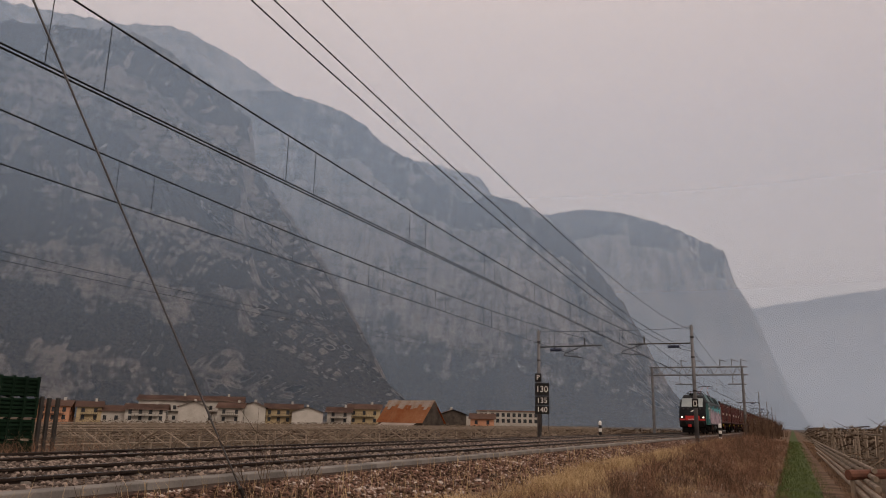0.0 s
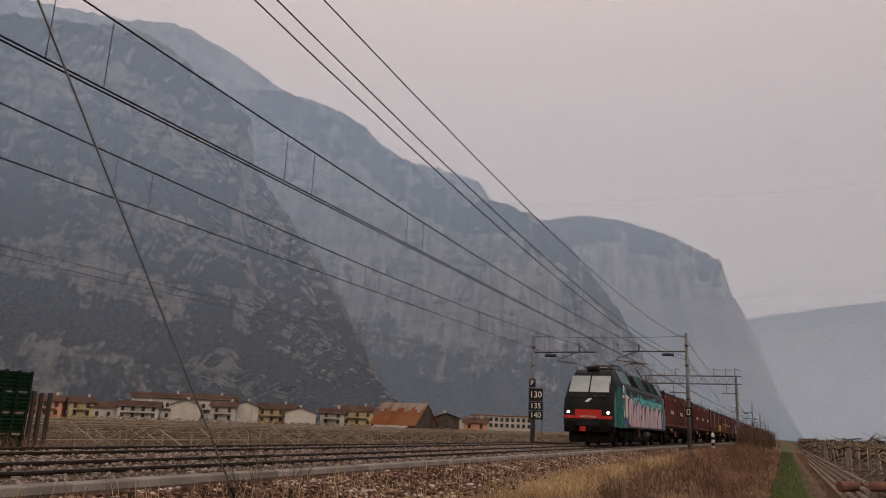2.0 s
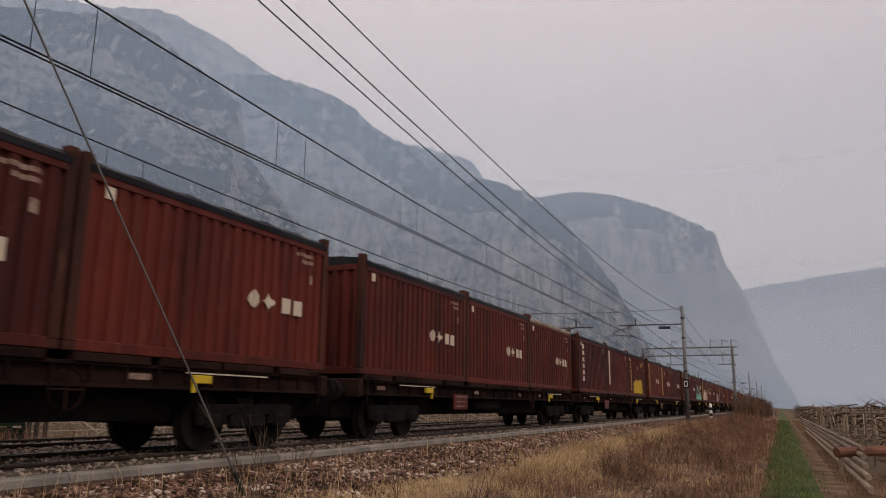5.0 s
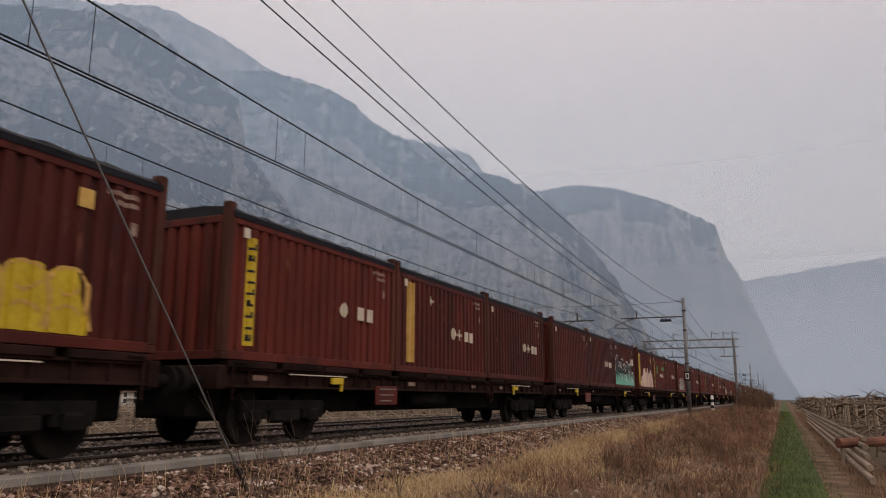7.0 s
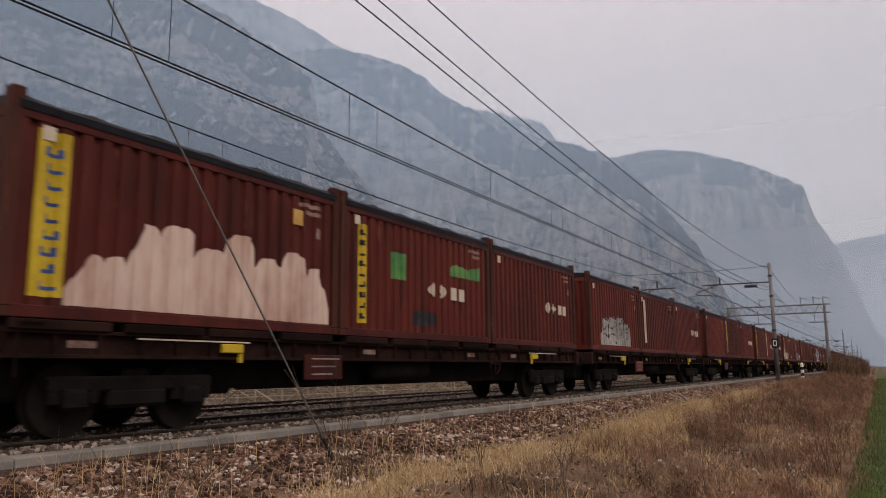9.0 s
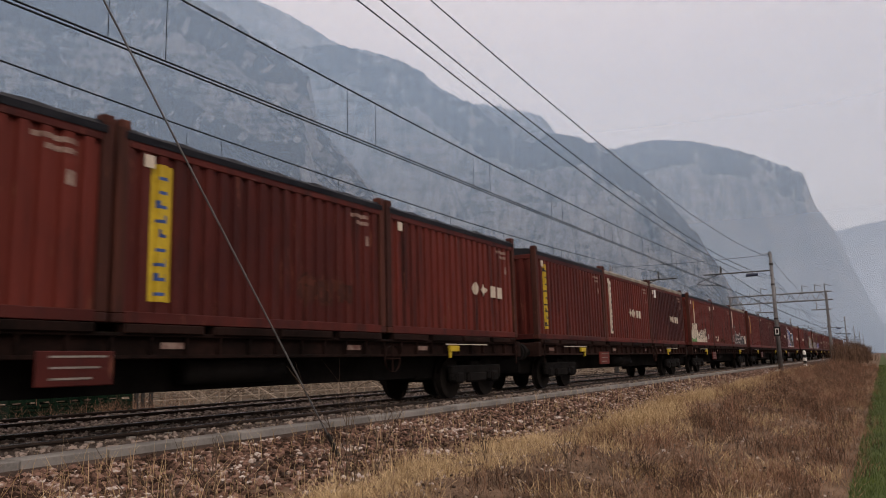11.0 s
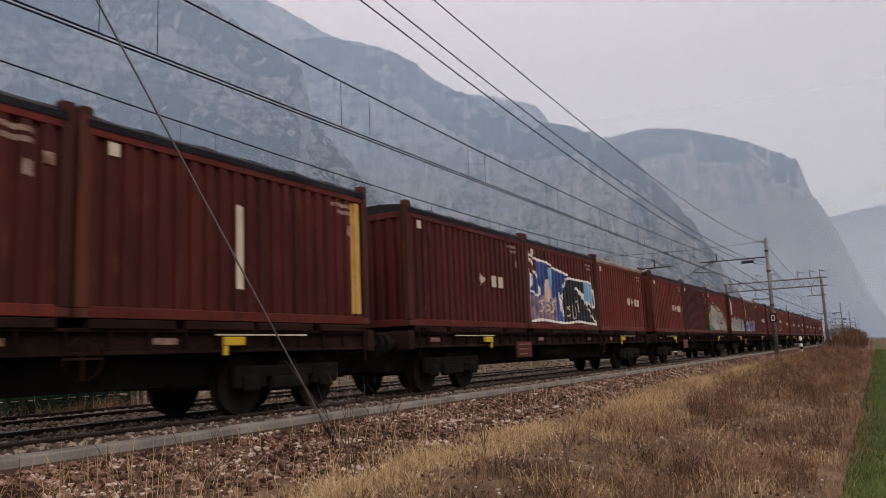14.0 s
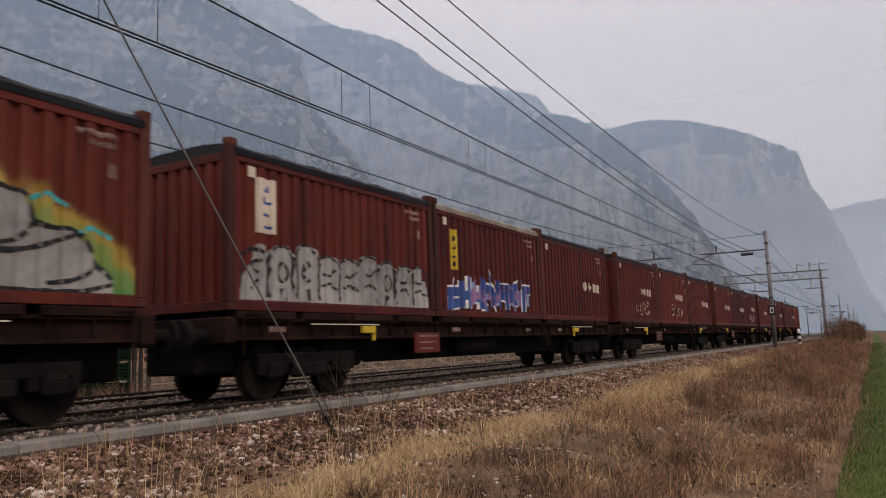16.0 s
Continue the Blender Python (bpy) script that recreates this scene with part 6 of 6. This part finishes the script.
    for y0, y1 in ((-7.6, -4.7), (-2.0, -1.1), (3.4, 3.9), (6.2, 7.9)):
        b = B()
        vs = [b.verts.new(v) for v in ((HW - 0.085, y0, 3.5), (HW - 0.085, y1, 3.5), (HW - 0.46, y1, 4.2), (HW - 0.46, y0, 4.2))]
        b.faces.new(vs)
        bmesh.ops.solidify(b, geom=b.faces[:], thickness=0.02)
        part("roof_panel", b, M["tealp"], lo)
    # front: windscreen, band, lamps, bumper
    for s in (-1, 1):
        def fq(name, pts, material, label="", off=0.02):
            b = B()
            vs = [b.verts.new((x, s * (y + off), z)) for x, y, z in pts]
            b.faces.new(vs)
            bmesh.ops.solidify(b, geom=b.faces[:], thickness=0.015)
            bmesh.ops.recalc_face_normals(b, faces=b.faces)
            return part(name, b, material, lo, label)

        for x0, x1 in ((-1.12, -0.04), (0.04, 1.12)):
            fq("windscreen", [(x0, 9.42, 2.86), (x1, 9.42, 2.86), (x1 * 0.95, 8.81, 3.77), (x0 * 0.95, 8.81, 3.77)], M["screen"], "sloping windscreen pane")
        fq("red_band", [(-0.72, 9.66, 1.44), (0.72, 9.66, 1.44), (0.72, 9.66, 1.92), (-0.72, 9.66, 1.92)], M["red"], "red band on the nose")
        for x0, x1 in ((-1.3, -0.75), (0.75, 1.3)):
            fq("lamp_recess", [(x0, 9.66, 1.6), (x1, 9.66, 1.6), (x1, 9.66, 1.92), (x0, 9.66, 1.92)], M["black"])
            fq("red_band", [(x0, 9.66, 1.44), (x1, 9.66, 1.44), (x1, 9.66, 1.6), (x0, 9.66, 1.6)], M["red"])
            b = B()
            c = (x0 + x1) / 2 + (0.05 if x0 > 0 else -0.05)
            tube(b, (c, s * 9.62, 1.77), (c, s * 9.74, 1.77), 0.075, seg=14)
            part("headlamp", b, M["lamp"] if s < 0 else M["screen"], lo, "lit round headlamp" if s < 0 else "")
            b = B()
            bmesh.ops.create_cone(b, cap_ends=True, segments=20, radius1=0.3, radius2=0.28, depth=0.09, matrix=pose(0.9 if x0 > 0 else -0.9, s * 9.85, 1.06, 90))
            tube(b, (0.9 if x0 > 0 else -0.9, s * 9.4, 1.06), (0.9 if x0 > 0 else -0.9, s * 9.82, 1.06), 0.13, seg=12)
            part("buffer", b, M["bogie"], lo)
        for i in range(8):
            fq("lettering_bar", [(-0.42 + i * 0.11, 9.66, 1.5), (-0.35 + i * 0.11, 9.66, 1.5), (-0.33 + i * 0.11, 9.66, 1.6), (-0.4 + i * 0.11, 9.62, 1.6)], M["white"], off=0.045)
        fq("emblem", [(-0.2, 9.58, 2.32), (0.0, 9.58, 2.32), (0.2, 9.53, 2.52), (0.0, 9.53, 2.52)], M["white"], "small pale emblem", 0.05)
        b = B()
        box(b, -1.35, 1.35, *sorted((s * 9.2, s * 9.58)), 0.72, 1.08, 0.04)
        part("buffer_beam", b, M["bogie"], lo)
        b = B()
        box(b, -1.1, 1.1, *sorted((s * 9.3, s * 9.42)), 0.2, 0.6, 0.03)
        part("snow_plough", b, M["bogie"], lo)
        # black block added to fill the dark space behind the buffers
        b = B()
        box(b, -1.15, 1.15, *sorted((s * 8.7, s * 9.3)), 0.3, 1.0, 0.04)
        part("pilot", b, M["bogie"], lo)
        b = B()
        box(b, -0.5, -0.15, *sorted((s * 9.56, s * 9.62)), 0.76, 1.04, 0.02)
        part("socket_cover", b, M["red"], lo, "red socket cover")
        b = B()
        line(b, [(0.1, s * 9.58, 1.0), (0.05, s * 9.8, 0.85), (0.05, s * 9.75, 0.5)], 0.05, 8)
        part("coupling", b, M["bogie"], lo)
        b = B()
        box(b, -0.35, 0.35, *sorted((s * 8.5, s * 8.15)), 4.08, 4.32, 0.05)
        for x in (-0.18, 0.18):
            tube(b, (x, s * 8.5, 4.22), (x, s * 8.58, 4.22), 0.09, seg=12)
        part("roof_lamp", b, M["grey"], lo)
        for x in (-0.9, -0.45, 0.35, 0.8):
            b = B()
            box(b, x - 0.08, x + 0.08, *sorted((s * 9.5, s * 9.64)), 2.58, 2.68, 0.02)
            part("bracket", b, M["darksteel"], lo)
        b = B()
        line(b, [(1.1, s * 9.46, 2.82), (1.06, s * 9.1, 3.4)], 0.025)
        part("wiper", b, M["black"], lo)
    # pantographs, one folded, one folded half up
    for y, up, back, knee in ((-6.0, 0.22, 0.9, 0.12), (5.0, 1.33, 1.8, 0.69)):
        z = 4.38
        b = B()
        box(b, -0.7, 0.7, y - 0.7, y + 0.7, z - 0.06, z, 0.01)
        pan = part("pantograph", b, M["darksteel"], lo, "pantograph on the roof")
        for x in (-0.55, 0.55):
            b = B()
            tube(b, (x, y + 0.6, z - 0.2), (x, y + 0.6, z - 0.05), 0.06)
            part("insulator", b, M["redwood"], pan)
            b = B()
            line(b, [(x, y + 0.5, z), (x * 0.7, y - back, z + knee), (x * 0.5, y + 0.9, z + up)], 0.035)
            part("arm", b, M["pantored"], pan)
        for yy in (y + 0.75, y + 1.15):
            b = B()
            line(b, [(-0.95, yy, z + up - 0.14), (-0.7, yy, z + up + 0.04), (0.7, yy, z + up + 0.04), (0.95, yy, z + up - 0.14)], 0.026)
            part("collector_strip", b, M["darksteel"], pan)
    b = B()
    for x in (-0.7, 0.7):
        line(b, [(x, -7.4, 4.42), (x, 7.4, 4.42)], 0.02)
        for i in range(13):
            tube(b, (x, -7.2 + i * 1.2, 4.17), (x, -7.2 + i * 1.2, 4.42), 0.025)
    part("roof_busbar", b, M["darksteel"], lo)
    # running gear
    for yb in (-5.2, 5.2):
        for yy in (-1.35, 1.35):
            for x in (-0.76, 0.76):
                b = B()
                tube(b, (x - 0.07, yb + yy, 0.55), (x + 0.07, yb + yy, 0.55), 0.55, seg=30)
                sgn = 1 if x > 0 else -1
                tube(b, (x + sgn * 0.06, yb + yy, 0.55), (x + sgn * 0.28, yb + yy, 0.55), 0.18, 0.14, seg=14)
                part("wheel", b, M["wheel"], lo)
        for x in (-1.08, 1.08):
            b = B()
            box(b, x - 0.09, x + 0.09, yb - 2.1, yb + 2.1, 0.62, 0.86, 0.05)
            for d in (-1.75, -0.95, 0.95, 1.75):
                tube(b, (x, yb + d, 0.5), (x, yb + d, 0.95), 0.12, seg=12)
            box(b, x - 0.1, x + 0.1, yb - 0.5, yb + 0.5, 0.4, 0.9, 0.04)
            part("bogie_frame", b, M["bogie"], lo)
    b = B()
    box(b, -1.2, 1.2, -2.9, 2.9, 0.3, 1.03, 0.06)
    part("underfloor_case", b, M["bogie"], lo)
    for yb in (-5.2, 5.2):
        b = B()
        box(b, -0.62, 0.62, yb - 2.2, yb + 2.2, 0.22, 1.03, 0.08)
        part("traction_motor", b, M["bogie"], lo)
        for yy in (-2.25, 2.25):
            b = B()
            box(b, -1.05, 1.05, yb + yy - 0.12, yb + yy + 0.12, 0.3, 0.95, 0.04)
            part("sand_box", b, M["bogie"], lo)
    b = B()
    tube(b, (1.15, 0.4, 0.72), (1.15, 2.2, 0.72), 0.24, seg=16)
    part("air_tank", b, M["darksteel"], lo, smooth=True)
    b = B()
    box(b, 1.2, 1.24, -1.4, -0.9, 0.55, 1.0, 0.01)
    part("access_plate", b, M["redwood"], lo)
    return lo


# ---- fields and village ----
def build_vineyards():
    rng = random.Random(3)

    # pergola frames: posts, slanting roof beams and top rails
    bm = B()
    tube(bm, (0, 0, -0.2), (0, 0, 1.95), 0.055, 0.045, 7)
    proto = {"post": bm}
    bm2 = B()
    tube(bm2, (0, 0, 1.3), (1.9, 0, 2.2), 0.04, 0.035, 6)
    tube(bm2, (0, 0, 1.3), (-1.9, 0, 2.2), 0.04, 0.035, 6)
    bm3 = B()
    tube(bm3, (0, 0, 1.5), (1.7, 0.3, 1.75), 0.028, 0.022, 6)
    tube(bm3, (0, 0, 0.9), (0.1, 1.9, 1.75), 0.026, 0.02, 6)
    slim = mesh_ob("beam", bm3, M["wood"])
    post = mesh_ob("post", proto["post"], M["wood"])
    beam = mesh_ob("beam", bm2, M["wood"])
    for side in (1, -1):
        rows = [12.4 + 5.0 * i for i in range(6)] if side > 0 else [-15.0 - 5.5 * i for i in range(7)]
        for ri, x in enumerate(rows):
            pg = new("vine_pergola")
            tagged(pg, "grey wooden pergola frame of a bare winter vineyard", "vine pergola", "vine pergolas")
            ya, yb = (17 + ri * 2, 150) if side > 0 else (6 + ri * 4, 120 + ri * 20)
            n = int((yb - ya) / 4.2)
            for i in range(n):
                y = ya + i * 4.2
                z = ground_z(x, y)
                again(post, pose(x + rng.uniform(-0.1, 0.1), y, z, rng.uniform(-4, 4), rng.uniform(-4, 4), 0), pg)
                again(beam if side < 0 else slim, pose(x, y, z + rng.uniform(-0.05, 0.05), rng.uniform(-2, 2), rng.uniform(-4, 4), rng.uniform(-6, 6)), pg)
            for dx, zz in ((-1.9, 2.2), (0, 1.4), (1.9, 2.2)) if side < 0 else ((0, 1.75), (1.7, 1.8)):
                b = B()
                z = ground_z(x, 20)
                line(b, [(x + dx, ya + k * 14.0, z + zz + rng.uniform(-0.04, 0.04)) for k in range(int((yb - ya) / 14) + 1)], 0.02 if dx else 0.03)
                part("rail", b, M["wood"], pg)
    bpy.data.objects.remove(post)
    bpy.data.objects.remove(beam)
    bpy.data.objects.remove(slim)

    # bare canes on the frames
    def canes(name, n, x0, x1, y0, y1, zlo, zhi, seed):
        r = np.random.default_rng(seed)
        V, F = [], []
        for i in range(n):
            x, y = r.uniform(x0, x1), y0 + (y1 - y0) * r.uniform() ** 1.5
            z = ground_z(max(-60, min(60, x)), y)
            a = np.array([x, y, z + r.uniform(zlo, zhi)])
            d = np.array([r.uniform(-1, 1), r.uniform(-1, 1), r.uniform(-0.5, 0.6)]) * r.uniform(0.5, 1.4)
            o = len(V)
            w = 0.014 + 0.0004 * y
            V += [tuple(a + (w, 0, 0)), tuple(a + (-w, 0, w)), tuple(a + (0, w, -w)), tuple(a + d)]
            F += [(o, o + 1, o + 3), (o + 1, o + 2, o + 3), (o + 2, o, o + 3)]
        ob = raw(name, V, F, M["vine"])
        tagged(ob, "tangle of bare brown vine canes on the frames", "vines", kind="stuff")

    canes("vine_canes", 12000, -120, -13, 6, 230, 0.3, 2.0, 5)
    canes("vine_canes", 14000, 11.8, 60, 18, 190, 0.2, 2.1, 6)
    # stacked poles and a red post at the edge of the path
    for i in range(5):
        b = B()
        tube(b, (11.1 + i * 0.1, 18 + i * 1.5, -0.85 + 0.14 * i), (11.0 + i * 0.12, 60 + i * 8, -0.8 + 0.12 * i), 0.07, 0.06, 8)
        ob = mesh_ob("timber_pole", b, M["wood"])
        tagged(ob, "long grey timber pole lying along the field edge", "timber pole", "timber poles")
    b = B()
    tube(b, (10.85, 24.0, -0.42), (14.5, 26.5, -0.3), 0.14, 0.12, 10)
    ob = mesh_ob("red_post", b, M["redwood"])
    tagged(ob, "rusty red pipe lying across the field edge", "pipe")
    for x, y in ((10.95, 24.1), (13.6, 25.9)):
        b = B()
        tube(b, (x, y, -1.2), (x, y, -0.52), 0.07, 0.06, 8)
        ob = mesh_ob("short_post", b, M["wood"])
        tagged(ob, "short wooden stub post under the pipe", "post", "stub posts")


def house(x, y, z, w, d, h, rot, wall, label, floors=2, roof_h=1.8):
    """A gabled house: walls, roof slabs, windows."""
    ho = new("house")
    ho.matrix_basis = pose(x, y, z, 0, 0, rot)
    tagged(ho, label, "house", "village houses")
    b = B()
    base = [(-w / 2, -d / 2), (w / 2, -d / 2), (w / 2, d / 2), (-w / 2, d / 2)]
    lo = [b.verts.new((*p, -2)) for p in base]
    hi = [b.verts.new((*p, h)) for p in base]
    ga, gb = b.verts.new((-w / 2, 0, h + roof_h)), b.verts.new((w / 2, 0, h + roof_h))
    for i in range(4):
        j = (i + 1) % 4
        if i in (1, 3):
            b.faces.new((lo[i], lo[j], hi[j], gb if i == 1 else ga, hi[i]))
        else:
            b.faces.new((lo[i], lo[j], hi[j], hi[i]))
    part("wall", b, wall, ho)
    for s in (-1, 1):
        b = B()
        vs = [b.verts.new(v) for v in ((-w / 2 - 0.7, 0, h + roof_h + 0.1), (w / 2 + 0.7, 0, h + roof_h + 0.1), (w / 2 + 0.7, s * (d / 2 + 0.8), h - 0.3), (-w / 2 - 0.7, s * (d / 2 + 0.8), h - 0.3))]
        b.faces.new(vs if s < 0 else vs[::-1])
        bmesh.ops.solidify(b, geom=b.faces[:], thickness=0.22)
        part("roof", b, M["tile"], ho)
    b = B()
    box(b, w * 0.2, w * 0.2 + 0.7, -0.4, 0.4, h + roof_h - 0.4, h + roof_h + 0.9, 0.03)
    part("chimney", b, M["plaster"], ho)
    n = max(2, int(w / 3))
    for f in range(floors):
        for i in range(n):
            b = B()
            xx = -w / 2 + (i + 0.5) * w / n
            zz = 0.9 + f * (h - 0.6) / floors
            box(b, xx - 0.5, xx + 0.5, -d / 2 - 0.05, -d / 2 + 0.1, zz, zz + 1.35)
            part("window", b, M["window"], ho)
        for yy in (-d / 4, d / 4):
            b = B()
            zz = 0.9 + f * (h - 0.6) / floors
            box(b, w / 2 - 0.1, w / 2 + 0.05, yy - 0.5, yy + 0.5, zz, zz + 1.35)
            part("window", b, M["window"], ho)
    if floors > 1:
        b = B()
        box(b, -w / 3, w / 3, -d / 2 - 1.1, -d / 2, h / 2 - 0.1, h / 2 + 0.05)
        for i in range(9):
            xx = -w / 3 + i * w / 12
            box(b, xx - 0.03, xx + 0.03, -d / 2 - 1.08, -d / 2 - 1.02, h / 2, h / 2 + 0.95)
        box(b, -w / 3, w / 3, -d / 2 - 1.1, -d / 2 - 1.0, h / 2 + 0.95, h / 2 + 1.02)
        part("balcony", b, M["darkwood"], ho)
    return ho


def build_village():
    pw, py, po = M["plaster"], M["plaster_y"], M["plaster_o"]
    spots = (
        (-196, 163, 9, 8, 4.2, 40, po, 2), (-190, 170, 7, 8, 4.0, 50, py, 2), (-184, 176, 10, 8, 2.8, 40, pw, 1),
        (-176, 180, 12, 9, 3.4, 40, pw, 2), (-186, 200, 20, 10, 6.5, 40, pw, 2), (-166, 190, 11, 9, 4.4, 130, pw, 2), (-172, 207, 18, 9, 6.5, 38, pw, 2),
        (-158, 199, 8, 8, 4.3, 30, pw, 2), (-153, 204, 6, 8, 4.6, 120, pw, 2), (-147, 212, 12, 9, 4.2, 35, py, 2),
        (-138, 213, 12, 10, 3.2, 125, pw, 2), (-131, 222, 8, 9, 3.4, 30, pw, 2), (-127, 232, 11, 9, 4.6, 28, py, 2), (-97, 240, 9, 9, 3.2, 120, M["darkwood"], 1), (-88, 246, 8, 8, 2.0, 20, po, 1),
    )
    for x, y, w, d, h, r, m, f in spots:
        kind = "ochre" if m is py else "salmon" if m is po else "dark wooden" if m is M["darkwood"] else "pale"
        house(x, y, -1.9 + 0.9 * (y - 163) / 70, w, d, h + 1.0, r, m, kind + " plastered village house with a terracotta roof" if kind != "dark wooden" else "dark wooden farmhouse with a tiled roof", f, 1.5)
    # long pale block
    blk = new("long_building")
    blk.matrix_basis = pose(-90, 284, 0.6, 0, 0, 18)
    tagged(blk, "long pale two-storey building with a red roof edge", "building")
    b = B()
    box(b, -14, 10, -5, 5, -2, 4.4)
    box(b, -22, -14, -4, 5, -2, 2.3)
    part("wall", b, M["plaster"], blk)
    b = B()
    box(b, -14.4, 10.4, -5.4, 5.4, 4.4, 4.8, 0.05)
    part("roof", b, M["tile"], blk)
    for i in range(11):
        for z in (0.2, 2.4):
            b = B()
            box(b, -12.8 + i * 2.1, -11.6 + i * 2.1, -5.06, -4.9, z, z + 1.4)
            part("window", b, M["window"], blk)
    # barn
    ba = new("barn")
    ba.matrix_basis = pose(-50.8, 118.5, -0.3, 0, 0, -8)
    tagged(ba, "old dark barn with a streaked rusty sheet roof", "barn")
    b = B()
    vs = [(-4.6, -3.3, -2), (4.6, -3.3, -2), (4.6, 3.3, -2), (-4.6, 3.3, -2), (-4.6, -3.3, 1.0), (4.6, -3.3, 1.0), (4.6, 3.3, 1.0), (-4.6, 3.3, 1.0), (-4.6, 0, 4.4), (4.6, 0, 4.4)]
    vv = [b.verts.new(v) for v in vs]
    for f in ((0, 1, 5, 4), (1, 2, 6, 9, 5), (2, 3, 7, 6), (3, 0, 4, 8, 7)):
        b.faces.new([vv[i] for i in f])
    part("wall", b, M["darkwood"], ba)
    for s in (-1, 1):
        for i in range(14):
            b = B()
            x0, x1 = -4.9 + i * 0.7, -4.9 + (i + 1) * 0.7 - 0.02
            cut = 0.3 + 0.12 * math.sin(i * 1.7)
            ym, zm = s * 3.7 * cut, 4.55 - 3.83 * cut
            for ya, za, yb, zb, m_ in ((0, 4.58, ym, zm + 0.03, "palerust"), (ym, zm, s * 3.7, 0.72, "rust")):
                b = B()
                q = [b.verts.new(v) for v in ((x0, ya, za), (x1, ya, za), (x1, yb, zb), (x0, yb, zb))]
                b.faces.new(q if s < 0 else q[::-1])
                bmesh.ops.solidify(b, geom=b.faces[:], thickness=0.06 + 0.02 * (i % 2))
                part("roof_sheet", b, M[m_], ba)
    b = B()
    q = [b.verts.new(v) for v in ((-3.6, -3.7, 0.7), (3.6, -3.7, 0.7), (3.0, -5.6, -0.4), (-4.4, -5.6, -0.4))]
    b.faces.new(q)
    bmesh.ops.solidify(b, geom=b.faces[:], thickness=0.06)
    part("lean_to_roof", b, M["palesheet"], ba, "pale sheet lean-to roof")
    for x in (-3.6, 3.0):
        b = B()
        tube(b, (x, -5.3, -2), (x, -5.3, -0.35), 0.08)
        part("support_post", b, M["wood"], ba)


def build_crate():
    c = new("fruit_crate")
    tagged(c, "large dark green plastic fruit crate in a stack", "fruit crate", "stacked crates")
    b = B()
    box(b, -0.55, 0.55, -0.02, 0.02, -0.035, 0.035, 0.006)
    wide = part("slat", b, M["crate"], c)
    b = B()
    box(b, -0.02, 0.02, -0.58, 0.58, -0.035, 0.035, 0.006)
    deep = part("slat", b, M["crate"], c)
    b = B()
    box(b, -0.045, 0.045, -0.04, 0.04, 0, 0.57, 0.008)
    post = part("post", b, M["crate"], c)
    first = True
    for z in (0.06, 0.17, 0.28, 0.39, 0.5):
        for s in (-1, 1):
            if first:
                wide.location, deep.location = (0, s * 0.6, z), (s * 0.55, 0, z)
                first = False
            else:
                again(wide, pose(0, s * 0.6, z), c)
                again(deep, pose(s * 0.55, 0, z), c)
    post.location = (-0.55, -0.6, 0)
    for x, y in ((0, -0.6), (0.55, -0.6), (-0.55, 0.6), (0, 0.6), (0.55, 0.6), (0.55, -0.2), (0.55, 0.2), (-0.55, -0.2), (-0.55, 0.2)):
        again(post, pose(x, y, 0), c)
    b = B()
    box(b, -0.52, 0.52, -0.57, 0.57, 0.05, 0.47)
    part("liner", b, M["crate"], c)
    return c


def build_crates():
    c0 = None
    rng = random.Random(8)
    for ix in range(3):
        for iz in range(5):
            x, y = -10.22 - 0.02 * iz, 14.0 - ix * 1.24
            z = ground_z(-10, 14) + 0.02 + iz * 0.575
            m = pose(x + rng.uniform(-0.03, 0.03), y, z, 0, 0, rng.uniform(-1.5, 1.5) + 4)
            if c0 is None:
                c0 = build_crate()
                c0.matrix_basis = m
            else:
                copy_thing(c0, m)
    for x, y in ((-9.75, 14.8), (-9.9, 15.15), (-9.85, 15.4)):
        b = B()
        box(b, -0.05, 0.05, -0.05, 0.05, -0.2, 2.3, 0.01)
        ob = mesh_ob("fence_post", b, M["darksteel"])
        ob.location = (x, y, ground_z(x, y))
        tagged(ob, "dark upright fence post beside the crates", "fence post", "fence posts")


def build_near_plants():
    """Bare saplings and tall stalks close to the camera."""
    rng = random.Random(4)

    def twig(b, p, d, l, r, depth):
        q = p + d * l
        tube(b, p, q, r, r * 0.6, 5)
        if depth:
            for _ in range(rng.choice((2, 3))):
                nd = (d + Vector((rng.uniform(-0.7, 0.7), rng.uniform(-0.7, 0.7), rng.uniform(-0.1, 0.5)))).normalized()
                twig(b, p + d * l * rng.uniform(0.45, 1.0), nd, l * rng.uniform(0.5, 0.8), r * 0.55, depth - 1)

    for x, y, h in ((3.9, 7.3, 0.75), (4.1, 7.6, 0.6), (4.6, 4.6, 0.5), (5.2, 3.6, 0.45), (4.9, 9.0, 0.4), (6.2, 8.6, 0.35), (4.4, 6.8, 0.4)):
        ob = new("bare_sapling")
        ob.location = (x, y, ground_z(x, y) - 0.03)
        for _ in range(3):
            b = B()
            twig(b, Vector((0, 0, 0)), Vector((rng.uniform(-0.35, 0.35), rng.uniform(-0.35, 0.35), 1)).normalized(), h, 0.007, 2)
            part("stem", b, M["vine"], ob)
        tagged(ob, "bare leafless sapling on the dry embankment", "sapling", "saplings")


build_mountains()
for sm in HAZE_SHEETS:
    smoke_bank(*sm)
build_ground()
build_wires()
build_masts()
build_train()
build_vineyards()
build_village()
build_crates()
build_near_plants()
build_vegetation()
build_track()


def motions():
    for ob, dy, z in MOVING:
        walk(ob, [(t, pose(0, y + dy, z)) for t, y in Y_MOTION])


motions()
